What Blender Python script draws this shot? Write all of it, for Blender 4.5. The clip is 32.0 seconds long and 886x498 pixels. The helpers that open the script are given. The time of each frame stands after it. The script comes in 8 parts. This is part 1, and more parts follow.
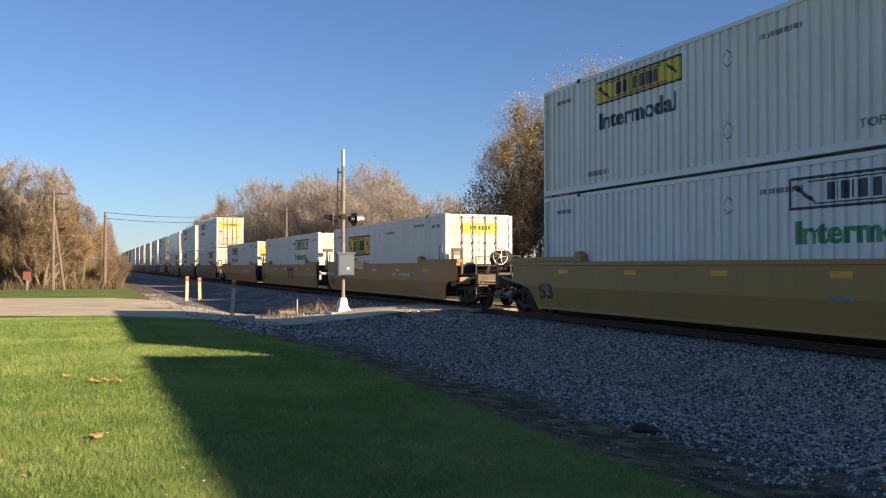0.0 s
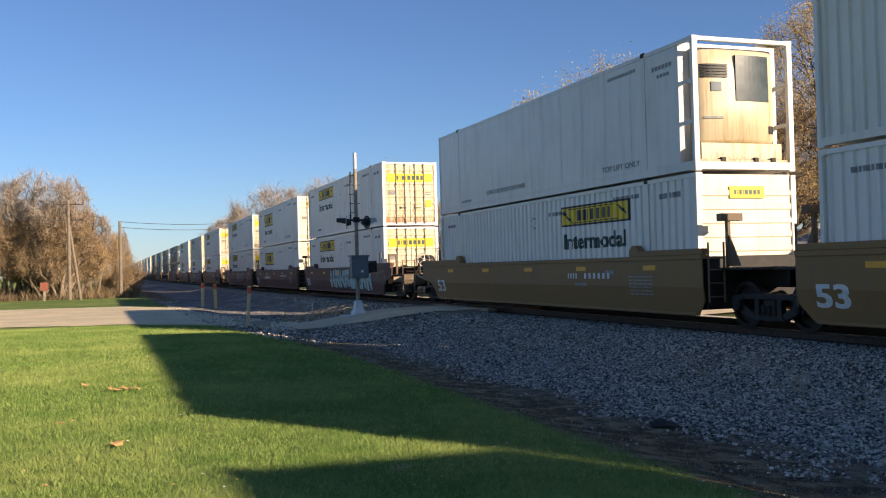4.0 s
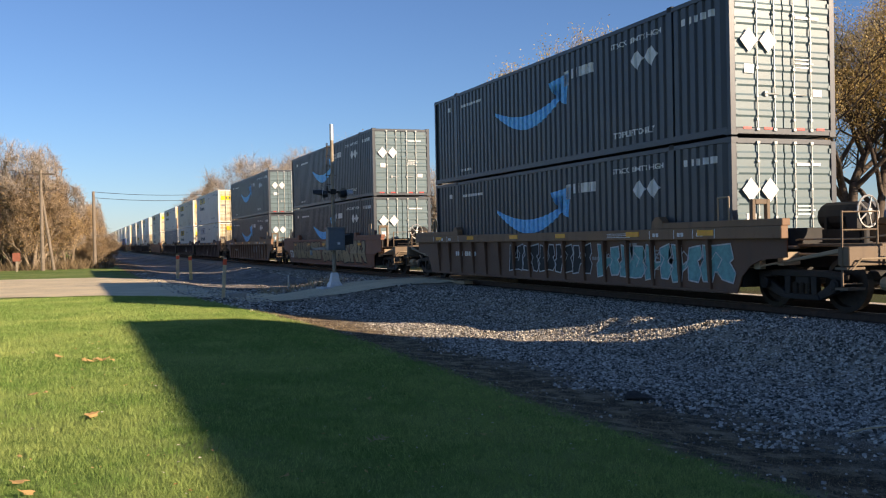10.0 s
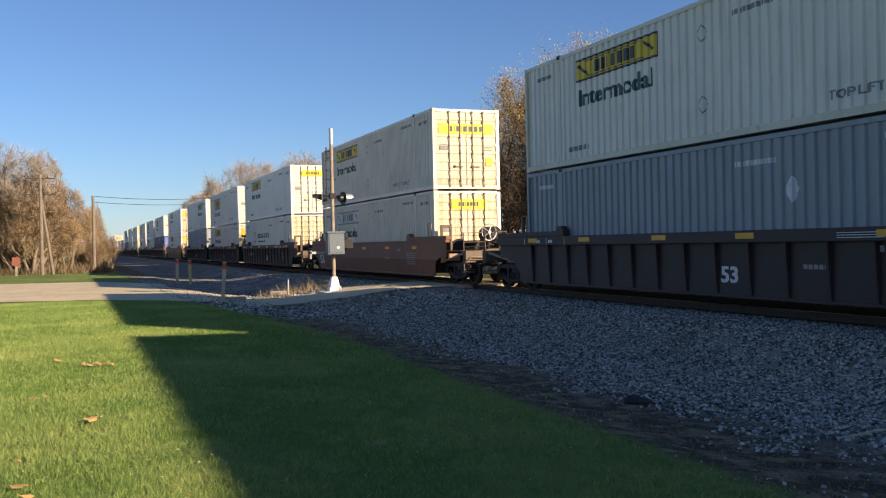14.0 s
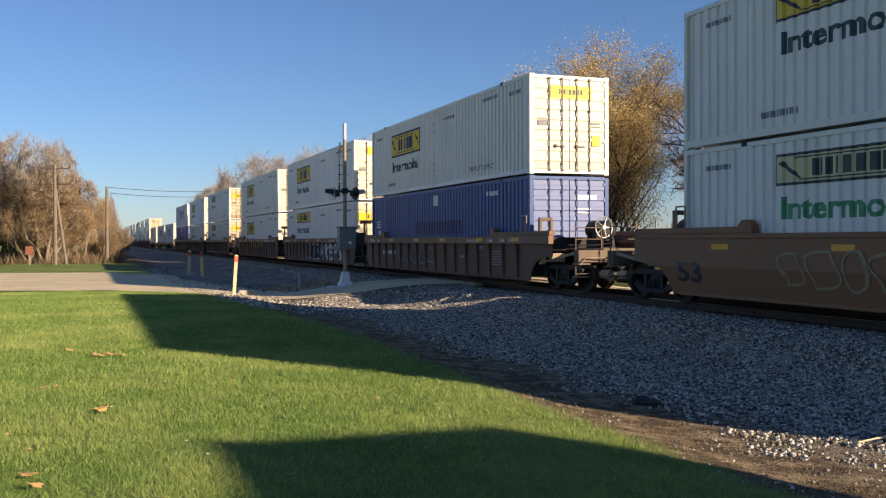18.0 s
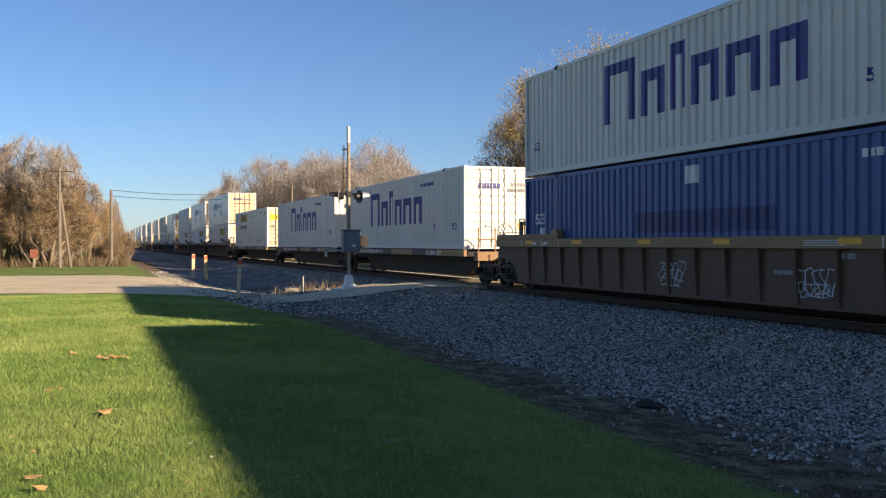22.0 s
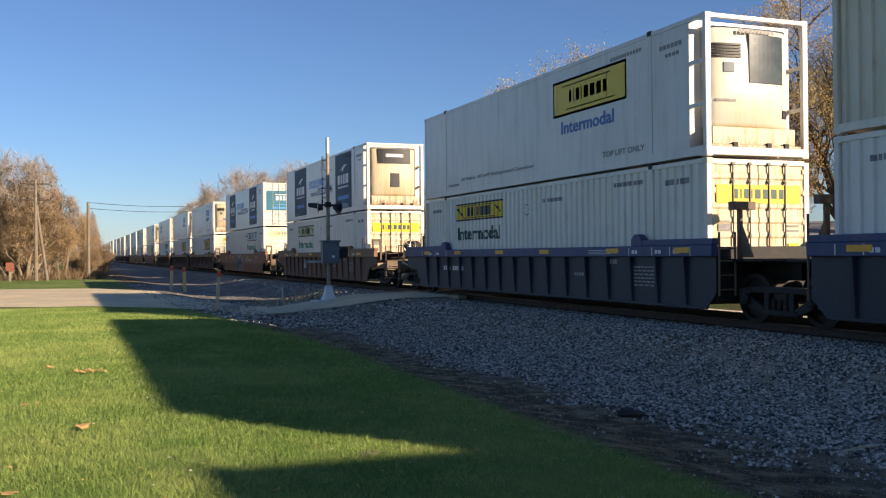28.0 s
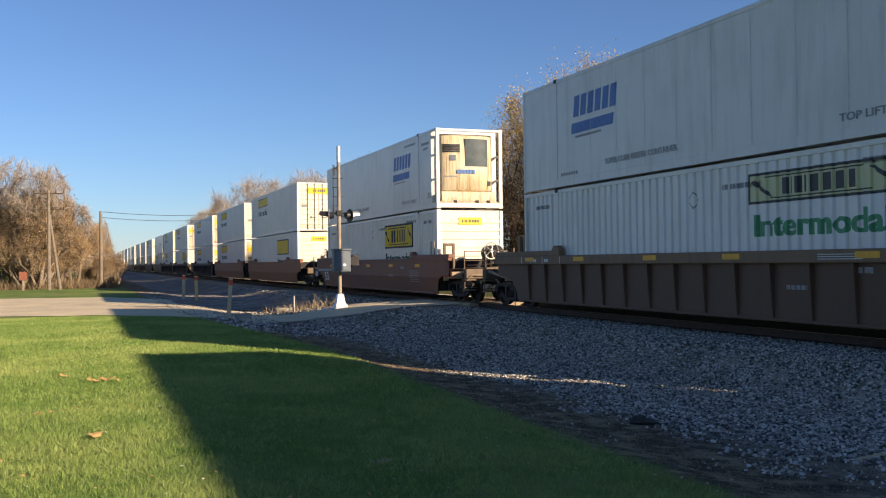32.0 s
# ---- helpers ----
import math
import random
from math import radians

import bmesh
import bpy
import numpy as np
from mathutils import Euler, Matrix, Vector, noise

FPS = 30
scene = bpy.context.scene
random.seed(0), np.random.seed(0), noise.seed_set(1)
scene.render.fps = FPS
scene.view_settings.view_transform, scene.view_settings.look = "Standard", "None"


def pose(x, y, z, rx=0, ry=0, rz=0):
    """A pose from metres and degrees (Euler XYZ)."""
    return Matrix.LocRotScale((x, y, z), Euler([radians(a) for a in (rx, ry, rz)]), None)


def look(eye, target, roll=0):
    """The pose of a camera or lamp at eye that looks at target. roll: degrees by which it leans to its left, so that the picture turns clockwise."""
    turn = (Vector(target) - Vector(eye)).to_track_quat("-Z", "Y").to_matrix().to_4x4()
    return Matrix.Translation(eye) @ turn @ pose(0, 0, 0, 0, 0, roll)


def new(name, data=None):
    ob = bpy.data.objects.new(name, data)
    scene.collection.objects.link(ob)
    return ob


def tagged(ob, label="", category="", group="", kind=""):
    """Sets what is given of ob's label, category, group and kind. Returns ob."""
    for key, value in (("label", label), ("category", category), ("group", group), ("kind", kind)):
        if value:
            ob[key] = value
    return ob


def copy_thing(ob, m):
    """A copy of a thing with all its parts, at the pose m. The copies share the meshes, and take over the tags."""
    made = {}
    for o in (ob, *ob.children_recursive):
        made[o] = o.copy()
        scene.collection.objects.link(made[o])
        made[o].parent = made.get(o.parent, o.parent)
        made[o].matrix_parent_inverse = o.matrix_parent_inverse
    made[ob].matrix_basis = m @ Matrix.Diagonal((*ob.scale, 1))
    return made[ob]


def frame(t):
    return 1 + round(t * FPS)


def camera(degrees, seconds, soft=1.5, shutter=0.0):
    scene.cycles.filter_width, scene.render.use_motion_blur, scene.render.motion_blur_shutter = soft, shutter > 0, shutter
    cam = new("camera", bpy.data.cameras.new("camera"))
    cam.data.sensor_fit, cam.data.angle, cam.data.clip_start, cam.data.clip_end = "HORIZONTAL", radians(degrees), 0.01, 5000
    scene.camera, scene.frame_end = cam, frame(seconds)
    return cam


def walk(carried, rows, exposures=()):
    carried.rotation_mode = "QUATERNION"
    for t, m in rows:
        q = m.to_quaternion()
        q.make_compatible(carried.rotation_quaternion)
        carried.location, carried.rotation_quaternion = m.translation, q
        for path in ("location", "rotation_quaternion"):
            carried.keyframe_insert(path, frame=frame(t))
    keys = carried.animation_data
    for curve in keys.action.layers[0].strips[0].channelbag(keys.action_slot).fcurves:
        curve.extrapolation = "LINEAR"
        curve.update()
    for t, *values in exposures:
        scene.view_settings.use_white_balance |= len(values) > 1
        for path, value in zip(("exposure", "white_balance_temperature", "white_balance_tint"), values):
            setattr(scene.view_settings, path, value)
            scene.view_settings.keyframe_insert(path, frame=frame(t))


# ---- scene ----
# The lens and the path: a hand-held camera that stands beside the track and sways a little.
EYE = (0.0, 0.0, 1.38)
TRACK = 13.17          # x of the track's centre line; the track runs along y
SPEED = 29.2           # the train's speed along -y, metres a second
CLIP = 32.0
cam = camera(50.0, CLIP, soft=1.15)
PATH = (  # seconds, yaw, pitch, roll
    (0.0, -20.57, 1.05, 0.03),
    (0.5, -20.53, 0.73, -0.11),
    (1.0, -20.84, 0.77, 0.02),
    (1.5, -20.64, 0.87, 0.52),
    (2.0, -19.88, 1.27, 1.34),
    (2.5, -19.56, 1.68, 1.72),
    (4.5, -19.81, 0.81, 1.41),
    (5.0, -20.01, 0.61, 1.41),
    (5.5, -20.45, 0.55, 1.46),
    (6.0, -20.71, 0.47, 1.43),
    (6.5, -20.57, 0.27, 1.30),
    (7.0, -20.37, -0.02, 1.29),
    (7.5, -20.47, -0.18, 1.24),
    (8.0, -20.40, -0.16, 1.19),
    (8.5, -20.53, -0.38, 1.33),
    (9.0, -20.88, -0.68, 1.54),
    (9.5, -21.06, -0.76, 1.31),
    (10.0, -21.13, -0.59, 1.17),
    (10.5, -20.80, -0.48, 1.30),
    (11.0, -20.37, -0.65, 1.38),
    (11.5, -20.46, -0.69, 1.30),
    (12.0, -20.38, -0.56, 1.11),
    (12.5, -20.64, -0.65, 1.39),
    (13.0, -20.95, -0.59, 1.36),
    (13.5, -21.24, -0.36, 1.18),
    (15.5, -20.52, -0.43, 1.26),
    (16.0, -20.38, -0.54, 1.12),
    (16.5, -20.51, -0.68, 0.78),
    (17.0, -20.51, -0.83, 0.72),
    (17.5, -20.52, -0.72, 0.32),
    (18.0, -20.46, -0.52, 0.15),
    (18.5, -20.30, -0.50, 0.07),
    (19.0, -20.18, -0.41, -0.15),
    (19.5, -20.06, -0.37, -0.07),
    (20.0, -20.06, -0.36, -0.05),
    (20.5, -20.11, -0.52, 0.11),
    (21.0, -20.19, -0.49, 0.13),
    (21.5, -20.23, -0.40, 0.12),
    (22.0, -20.23, -0.34, 0.14),
    (22.5, -20.08, -0.15, -0.07),
    (23.0, -19.98, -0.15, 0.02),
    (23.5, -20.32, -0.08, -0.03),
    (24.0, -20.87, -0.24, -0.00),
    (24.5, -21.21, -0.16, -0.23),
    (26.5, -21.47, 0.46, -0.20),
    (27.0, -21.54, 0.45, 0.24),
    (27.5, -21.47, 0.40, 0.54),
    (28.0, -21.45, 0.27, 0.56),
    (28.5, -21.38, 0.45, 0.71),
    (29.0, -21.18, 0.62, 0.66),
    (29.5, -21.18, 0.61, 0.87),
    (30.0, -21.31, 0.58, 0.97),
    (30.5, -21.31, 0.57, 0.94),
    (31.0, -21.37, 0.65, 0.72),
    (31.5, -21.19, 0.65, 0.70),
    (32.0, -20.78, 0.75, 0.75),
)
EXPOSURES = tuple((t, 0.5 + e, 7600, 21) for t, e in ((0.0, 0.03), (9.0, 0.04), (11.0, 0.12), (12.0, 0.13), (13.0, 0.04), (16.0, 0.0), (19.0, -0.09), (20.0, -0.02), (22.0, 0.03), (23.0, 0.03), (24.0, -0.05), (27.0, 0.02), (28.0, 0.0), (29.0, -0.12), (30.0, 0.0), (32.0, 0.03)))
walk(cam, [(t, pose(*EYE, 90 + pitch, roll, yaw)) for t, yaw, pitch, roll in PATH], EXPOSURES)

# ---- daylight: a low autumn sun behind the camera, beyond the track, and a clear sky ----
SUN_WAY = Vector((10.95, -14.42, 6.45)).normalized()
world = bpy.data.worlds.new("clear_sky")
scene.world = world
world.use_nodes = True
sky = world.node_tree.nodes.new("ShaderNodeTexSky")
sky.sky_type, sky.sun_disc = "NISHITA", False
sky.sun_elevation, sky.sun_rotation = math.asin(SUN_WAY.z), math.atan2(SUN_WAY.x, SUN_WAY.y)
sky.air_density, sky.dust_density, sky.ozone_density = 0.95, 0.15, 8.0
world.node_tree.nodes["Background"].inputs[1].default_value = 0.10
world.node_tree.links.new(sky.outputs[0], world.node_tree.nodes["Background"].inputs[0])
sun = new("sun", bpy.data.lights.new("sun", "SUN"))
sun.data.energy, sun.data.angle, sun.data.color = 5.7, radians(0.53), (1.0, 0.91, 0.73)
sun.matrix_world = look(SUN_WAY * 80, (0, 0, 0))

# ---- materials ----


def shader(name, rough=0.6, metal=0.0):
    m = bpy.data.materials.new(name)
    m.use_nodes = True
    nt = m.node_tree
    bsdf = nt.nodes["Principled BSDF"]
    bsdf.inputs["Roughness"].default_value = rough
    bsdf.inputs["Metallic"].default_value = metal
    return m, nt, bsdf


def link(nt, a, b):
    nt.links.new(a, b)


def noise_at(nt, scale, stretch=(1, 1, 1), detail=4.0, rough=0.6, space="Object"):
    tc = nt.nodes.new("ShaderNodeTexCoord")
    mp = nt.nodes.new("ShaderNodeMapping")
    mp.inputs["Scale"].default_value = stretch
    n = nt.nodes.new("ShaderNodeTexNoise")
    n.inputs["Scale"].default_value, n.inputs["Detail"].default_value = scale, detail
    n.inputs["Roughness"].default_value = rough
    link(nt, tc.outputs[space], mp.inputs["Vector"])
    link(nt, mp.outputs[0], n.inputs["Vector"])
    return n.outputs["Fac"]


def ramp(nt, fac, low, high, a=0.0, b=1.0):
    r = nt.nodes.new("ShaderNodeMapRange")
    r.clamp = True
    for k, v in zip(("From Min", "From Max", "To Min", "To Max"), (low, high, a, b)):
        r.inputs[k].default_value = v
    link(nt, fac, r.inputs["Value"])
    return r.outputs[0]


def mix(nt, fac, a, b):
    n = nt.nodes.new("ShaderNodeMix")
    n.data_type = "RGBA"
    for s, v in ((n.inputs[0], fac), (n.inputs[6], a), (n.inputs[7], b)):
        if isinstance(v, (int, float)):
            s.default_value = v
        elif isinstance(v, tuple):
            s.default_value = (*v, 1.0)
        else:
            link(nt, v, s)
    return n.outputs[2]


def mul(nt, a, b, op="MULTIPLY"):
    n = nt.nodes.new("ShaderNodeMath")
    n.operation = op
    for s, v in zip(n.inputs, (a, b)):
        if isinstance(v, (int, float)):
            s.default_value = v
        else:
            link(nt, v, s)
    return n.outputs[0]


def bump(nt, bsdf, height, strength=0.3, distance=0.01):
    n = nt.nodes.new("ShaderNodeBump")
    n.inputs["Strength"].default_value, n.inputs["Distance"].default_value = strength, distance
    link(nt, height, n.inputs["Height"])
    link(nt, n.outputs[0], bsdf.inputs["Normal"])


def by_chance(nt):
    return nt.nodes.new("ShaderNodeObjectInfo").outputs["Random"]


def paint(name, colour, rough=0.5, dirt=0.35, rust=0.0, aged=None, metal=0.0, dirt_colour=(0.16, 0.12, 0.08), rust_colour=(0.16, 0.055, 0.02)):
    """Weathered paint: fine grain, streaks that run down, blotches of grime and rust that breaks through."""
    m, nt, bsdf = shader(name, rough, metal)
    streak = noise_at(nt, 2.2, (2.0, 2.0, 0.22), 5)
    grime = noise_at(nt, 0.7, (1, 1, 1), 5)
    chance = by_chance(nt)
    c = mix(nt, ramp(nt, chance, 0, 1, 0.0, 0.16), colour, tuple(v * 0.72 for v in colour))
    if aged:
        c = mix(nt, mul(nt, ramp(nt, chance, 0.35, 1.0, 0.0, 0.85), ramp(nt, grime, 0.25, 0.6, 0.45, 1.0)), c, aged)
    c = mix(nt, mul(nt, ramp(nt, streak, 0.48, 0.78), dirt), c, dirt_colour)
    c = mix(nt, mul(nt, ramp(nt, grime, 0.45, 0.75), dirt * 0.5), c, dirt_colour)
    if rust:
        spots = noise_at(nt, 3.0, (1.0, 1.0, 0.5), 8, 0.75)
        level = mul(nt, ramp(nt, spots, 0.62 - 0.1 * rust, 0.72, 0, 1), ramp(nt, chance, 0.0, 1.0, 0.35, 1.0))
        c = mix(nt, mul(nt, level, rust), c, rust_colour)
    link(nt, c, bsdf.inputs["Base Color"])
    fine = noise_at(nt, 60, (1, 1, 1), 3)
    link(nt, ramp(nt, fine, 0.3, 0.7, max(0.05, rough - 0.12), min(1, rough + 0.15)), bsdf.inputs["Roughness"])
    bump(nt, bsdf, grime, 0.12, 0.02)
    return m


def stained(name, colour, streaks, rust, amount=0.8, rough=0.42):
    """Painted doors: sun-yellowed paint, brown runs down from the fittings and rust that creeps up from the sill."""
    m, nt, bsdf = shader(name, rough)
    chance = by_chance(nt)
    wide, fine = noise_at(nt, 0.9, (1, 1, 1), 5), noise_at(nt, 55, (1, 1, 1), 3)
    run, thin = noise_at(nt, 3.2, (2.4, 2.4, 0.16), 6, 0.65), noise_at(nt, 9.0, (2.0, 2.0, 0.10), 5, 0.7)
    c = mix(nt, ramp(nt, wide, 0.35, 0.65, 0.0, 0.55), colour, tuple(v * k for v, k in zip(colour, (0.97, 0.88, 0.66))))
    level = ramp(nt, chance, 0.1, 0.9, 0.35, 1.0)
    c = mix(nt, mul(nt, mul(nt, ramp(nt, run, 0.47, 0.64), amount), level), c, streaks)
    c = mix(nt, mul(nt, mul(nt, ramp(nt, thin, 0.55, 0.68), amount * 0.8), level), c, rust)
    tc = nt.nodes.new("ShaderNodeTexCoord")
    sep = nt.nodes.new("ShaderNodeSeparateXYZ")
    link(nt, tc.outputs["Object"], sep.inputs[0])
    creep = mul(nt, ramp(nt, sep.outputs[2], 0.05, 0.75, 0.36, 0.0), noise_at(nt, 4.5, (1.6, 1.6, 0.5), 7, 0.75), "ADD")
    c = mix(nt, mul(nt, ramp(nt, creep, 0.62, 0.78), mul(nt, level, amount)), c, rust)
    link(nt, c, bsdf.inputs["Base Color"])
    link(nt, ramp(nt, fine, 0.3, 0.7, rough - 0.1, rough + 0.18), bsdf.inputs["Roughness"])
    bump(nt, bsdf, wide, 0.12, 0.02)
    return m


def plain(name, colour, rough=0.6, metal=0.0, vary=0.25, scale=9.0):
    m, nt, bsdf = shader(name, rough, metal)
    n = noise_at(nt, scale, (1, 1, 1), 5)
    c = mix(nt, ramp(nt, n, 0.3, 0.7), tuple(v * (1 - vary) for v in colour), tuple(min(1, v * (1 + vary)) for v in colour))
    link(nt, c, bsdf.inputs["Base Color"])
    bump(nt, bsdf, n, 0.15, 0.01)
    return m


def leaf_paint(name, dark, light, glow=0.35, patch=None, deep=None):
    """Thin leaves: each piece has a tone of its own, and light comes through."""
    m, nt, bsdf = shader(name, 0.85)
    geo = nt.nodes.new("ShaderNodeNewGeometry")
    c = mix(nt, geo.outputs["Random Per Island"], dark, light)
    if patch:
        c = mix(nt, ramp(nt, noise_at(nt, 26, (1, 1, 0.15), 5, 0.8), 0.48, 0.60, 0, 0.62), c, tuple(v * 0.40 for v in deep))
        c = mix(nt, ramp(nt, noise_at(nt, 9, (1, 1, 0.2), 4, 0.7), 0.50, 0.66, 0, 0.35), c, tuple(v * 0.5 for v in deep))
        c = mix(nt, ramp(nt, noise_at(nt, 4.2, (1, 1, 0.2), 5, 0.75), 0.54, 0.70, 0, 0.7), c, tuple(v * 1.15 for v in patch))
        c = mix(nt, ramp(nt, noise_at(nt, 1.3, (1, 1, 1), 5), 0.45, 0.7, 0, 0.7), c, deep)
        c = mix(nt, ramp(nt, noise_at(nt, 0.4, (1, 1, 1), 5, 0.7), 0.45, 0.68, 0, 0.75), c, patch)
    link(nt, c, bsdf.inputs["Base Color"])
    bsdf.inputs["Specular IOR Level"].default_value = 0.04 if patch else 0.2
    tr = nt.nodes.new("ShaderNodeBsdfTranslucent")
    link(nt, c, tr.inputs["Color"])
    mx = nt.nodes.new("ShaderNodeMixShader")
    mx.inputs[0].default_value = glow
    out = nt.nodes["Material Output"]
    link(nt, bsdf.outputs[0], mx.inputs[1])
    link(nt, tr.outputs[0], mx.inputs[2])
    link(nt, mx.outputs[0], out.inputs["Surface"])
    return m


def ground_paint():
    """Lawn, with a bare strip of soil and dead grass towards the track, and rough land further off."""
    m, nt, bsdf = shader("lawn_and_soil", 0.95)
    bsdf.inputs["Specular IOR Level"].default_value = 0.1
    fine, mid, wide = noise_at(nt, 38, (1, 1, 1), 4), noise_at(nt, 3.2, (1, 1, 1), 5), noise_at(nt, 0.35, (1, 1, 1), 4)
    green = mix(nt, ramp(nt, fine, 0.3, 0.7), (0.075, 0.135, 0.03), (0.21, 0.315, 0.085))
    green = mix(nt, ramp(nt, mid, 0.42, 0.72, 0, 0.6), green, (0.22, 0.32, 0.075))
    green = mix(nt, ramp(nt, wide, 0.45, 0.7, 0, 0.6), green, (0.38, 0.39, 0.155))
    green = mix(nt, ramp(nt, noise_at(nt, 1.1, (1, 1, 1), 6, 0.7), 0.5, 0.75, 0, 0.5), green, (0.37, 0.39, 0.165))
    soil = mix(nt, ramp(nt, fine, 0.35, 0.65), (0.049, 0.037, 0.027), (0.22, 0.163, 0.108))
    soil = mix(nt, ramp(nt, mid, 0.46, 0.66), soil, (0.42, 0.325, 0.205))
    tc = nt.nodes.new("ShaderNodeTexCoord")
    sep = nt.nodes.new("ShaderNodeSeparateXYZ")
    link(nt, tc.outputs["Object"], sep.inputs[0])
    edge = mul(nt, sep.outputs[0], mul(nt, ramp(nt, mid, 0.3, 0.7, -0.3, 0.3), ramp(nt, fine, 0.3, 0.7, -0.12, 0.12), "ADD"), "ADD")
    # the lawn's edge draws back from the track towards the road
    edge = mul(nt, edge, ramp(nt, sep.outputs[1], 19, 36, 0.0, 1.5), "ADD")
    c = mix(nt, ramp(nt, edge, 4.5, 4.75), green, soil)
    # fine pale grit washed out from the ballast
    grit = mix(nt, ramp(nt, noise_at(nt, 85, (1, 1, 1), 3, 0.8), 0.42, 0.60), (0.10, 0.085, 0.068), (0.55, 0.48, 0.38))
    c = mix(nt, mul(nt, ramp(nt, edge, 5.75, 6.7, 0.0, 0.9), ramp(nt, noise_at(nt, 2.2, (1, 1, 1), 6, 0.7), 0.36, 0.58, 0.15, 1.0)), c, grit)
    # beyond the track the gravel is coloured paler, for the sunlight on it
    pale = mix(nt, ramp(nt, fine, 0.35, 0.65), (0.34, 0.28, 0.20), (0.72, 0.62, 0.48))
    c = mix(nt, ramp(nt, sep.outputs[0], 15.4, 15.8), c, pale)
    rough_land = mix(nt, ramp(nt, wide, 0.4, 0.65), (0.10, 0.09, 0.045), (0.09, 0.12, 0.035))
    c = mix(nt, ramp(nt, sep.outputs[0], 18.7, 19.7), c, rough_land)
    link(nt, c, bsdf.inputs["Base Color"])
    bump(nt, bsdf, fine, 1.0, 0.08)
    return m


def stone_paint(name, dark, light, scale, rough=0.95, bump_by=0.8, dust=None):
    m, nt, bsdf = shader(name, rough)
    bsdf.inputs["Specular IOR Level"].default_value = 0.25
    tc = nt.nodes.new("ShaderNodeTexCoord")
    v = nt.nodes.new("ShaderNodeTexVoronoi")
    v.inputs["Scale"].default_value = scale
    link(nt, tc.outputs["Object"], v.inputs["Vector"])
    grey = nt.nodes.new("ShaderNodeSeparateColor")
    link(nt, v.outputs["Color"], grey.inputs[0])
    wide = noise_at(nt, 0.6, (1, 1, 1), 5)
    c = mix(nt, grey.outputs[0], dark, light)
    if dust:
        c = mix(nt, ramp(nt, wide, 0.42, 0.66, 0, 0.8), c, dust)
    link(nt, c, bsdf.inputs["Base Color"])
    bump(nt, bsdf, v.outputs["Distance"], bump_by, 0.04)
    return m


def island_paint(name, dark, light, rough=0.9, skew=1.6):
    m, nt, bsdf = shader(name, rough)
    bsdf.inputs["Specular IOR Level"].default_value = 0.25
    geo = nt.nodes.new("ShaderNodeNewGeometry")
    grain = noise_at(nt, 45, (1, 1, 1), 3)
    c = mix(nt, mul(nt, geo.outputs["Random Per Island"], skew, "POWER"), dark, light)
    c = mix(nt, ramp(nt, grain, 0.35, 0.7, 0, 0.35), c, tuple(v * 0.5 for v in dark))
    link(nt, c, bsdf.inputs["Base Color"])
    return m


GROUND = ground_paint()
BALLAST = stone_paint("ballast_bed", (0.07, 0.06, 0.048), (0.50, 0.43, 0.335), 38, dust=(0.45, 0.375, 0.27))
# a lighter copy of the ballast, with sunlight put into its colour
SUNLIT_GRAVEL = stone_paint("pale_gravel", (0.36, 0.30, 0.22), (0.80, 0.70, 0.55), 30, dust=(0.62, 0.53, 0.40))
STONES = island_paint("crushed_stone", (0.065, 0.058, 0.050), (0.86, 0.79, 0.67), skew=1.55)
ROAD = stone_paint("worn_road", (0.50, 0.41, 0.27), (0.70, 0.585, 0.385), 30, bump_by=0.35, dust=(0.76, 0.62, 0.39))
ASPHALT = stone_paint("old_asphalt", (0.09, 0.082, 0.074), (0.26, 0.24, 0.215), 30, bump_by=0.9, dust=(0.40, 0.36, 0.31))
GRASS = leaf_paint("grass_blades", (0.075, 0.155, 0.032), (0.50, 0.66, 0.20), 0.26, (0.46, 0.51, 0.17), (0.15, 0.28, 0.064))
UNDERBRUSH = leaf_paint("brown_underbrush", (0.10, 0.07, 0.04), (0.30, 0.215, 0.125), 0.2)
DRY = leaf_paint("dead_grass", (0.22, 0.15, 0.075), (0.60, 0.46, 0.27), 0.25)
BROWN_LEAF = leaf_paint("fallen_leaves", (0.42, 0.22, 0.08), (0.74, 0.50, 0.22), 0.25)
GOLD_LEAF = leaf_paint("golden_leaves", (0.40, 0.285, 0.11), (0.82, 0.62, 0.29), 0.45)
RUSSET_LEAF = leaf_paint("russet_leaves", (0.36, 0.235, 0.095), (0.76, 0.53, 0.24), 0.4)
DARK_LEAF = leaf_paint("dark_leaves", (0.035, 0.024, 0.016), (0.10, 0.065, 0.035), 0.2)
TWIG = leaf_paint("dry_twigs", (0.22, 0.155, 0.095), (0.54, 0.40, 0.26), 0.22)
DARK_TWIG = leaf_paint("dark_twigs", (0.10, 0.075, 0.052), (0.30, 0.23, 0.165), 0.1)
GREY_TWIG = leaf_paint("grey_twigs", (0.28, 0.24, 0.205), (0.55, 0.485, 0.42), 0.2)
BARK = plain("bark", (0.085, 0.062, 0.045), 0.95, vary=0.5, scale=6)
PALE_BARK = plain("pale_bark", (0.24, 0.185, 0.13), 0.95, vary=0.45, scale=6)
OLD_POLE = plain("grey_pole_wood", (0.20, 0.16, 0.12), 0.9, vary=0.3, scale=5)
POLE_WOOD = plain("weathered_pole", (0.30, 0.245, 0.18), 0.9, vary=0.3, scale=5)
TIE_WOOD = plain("tie_wood", (0.05, 0.042, 0.036), 0.95, vary=0.45, scale=7)
RAIL_STEEL = plain("rusty_rail", (0.06, 0.034, 0.024), 0.7, 0.3, vary=0.3)
RAIL_TOP = plain("polished_rail", (0.45, 0.44, 0.43), 0.28, 1.0, vary=0.1)
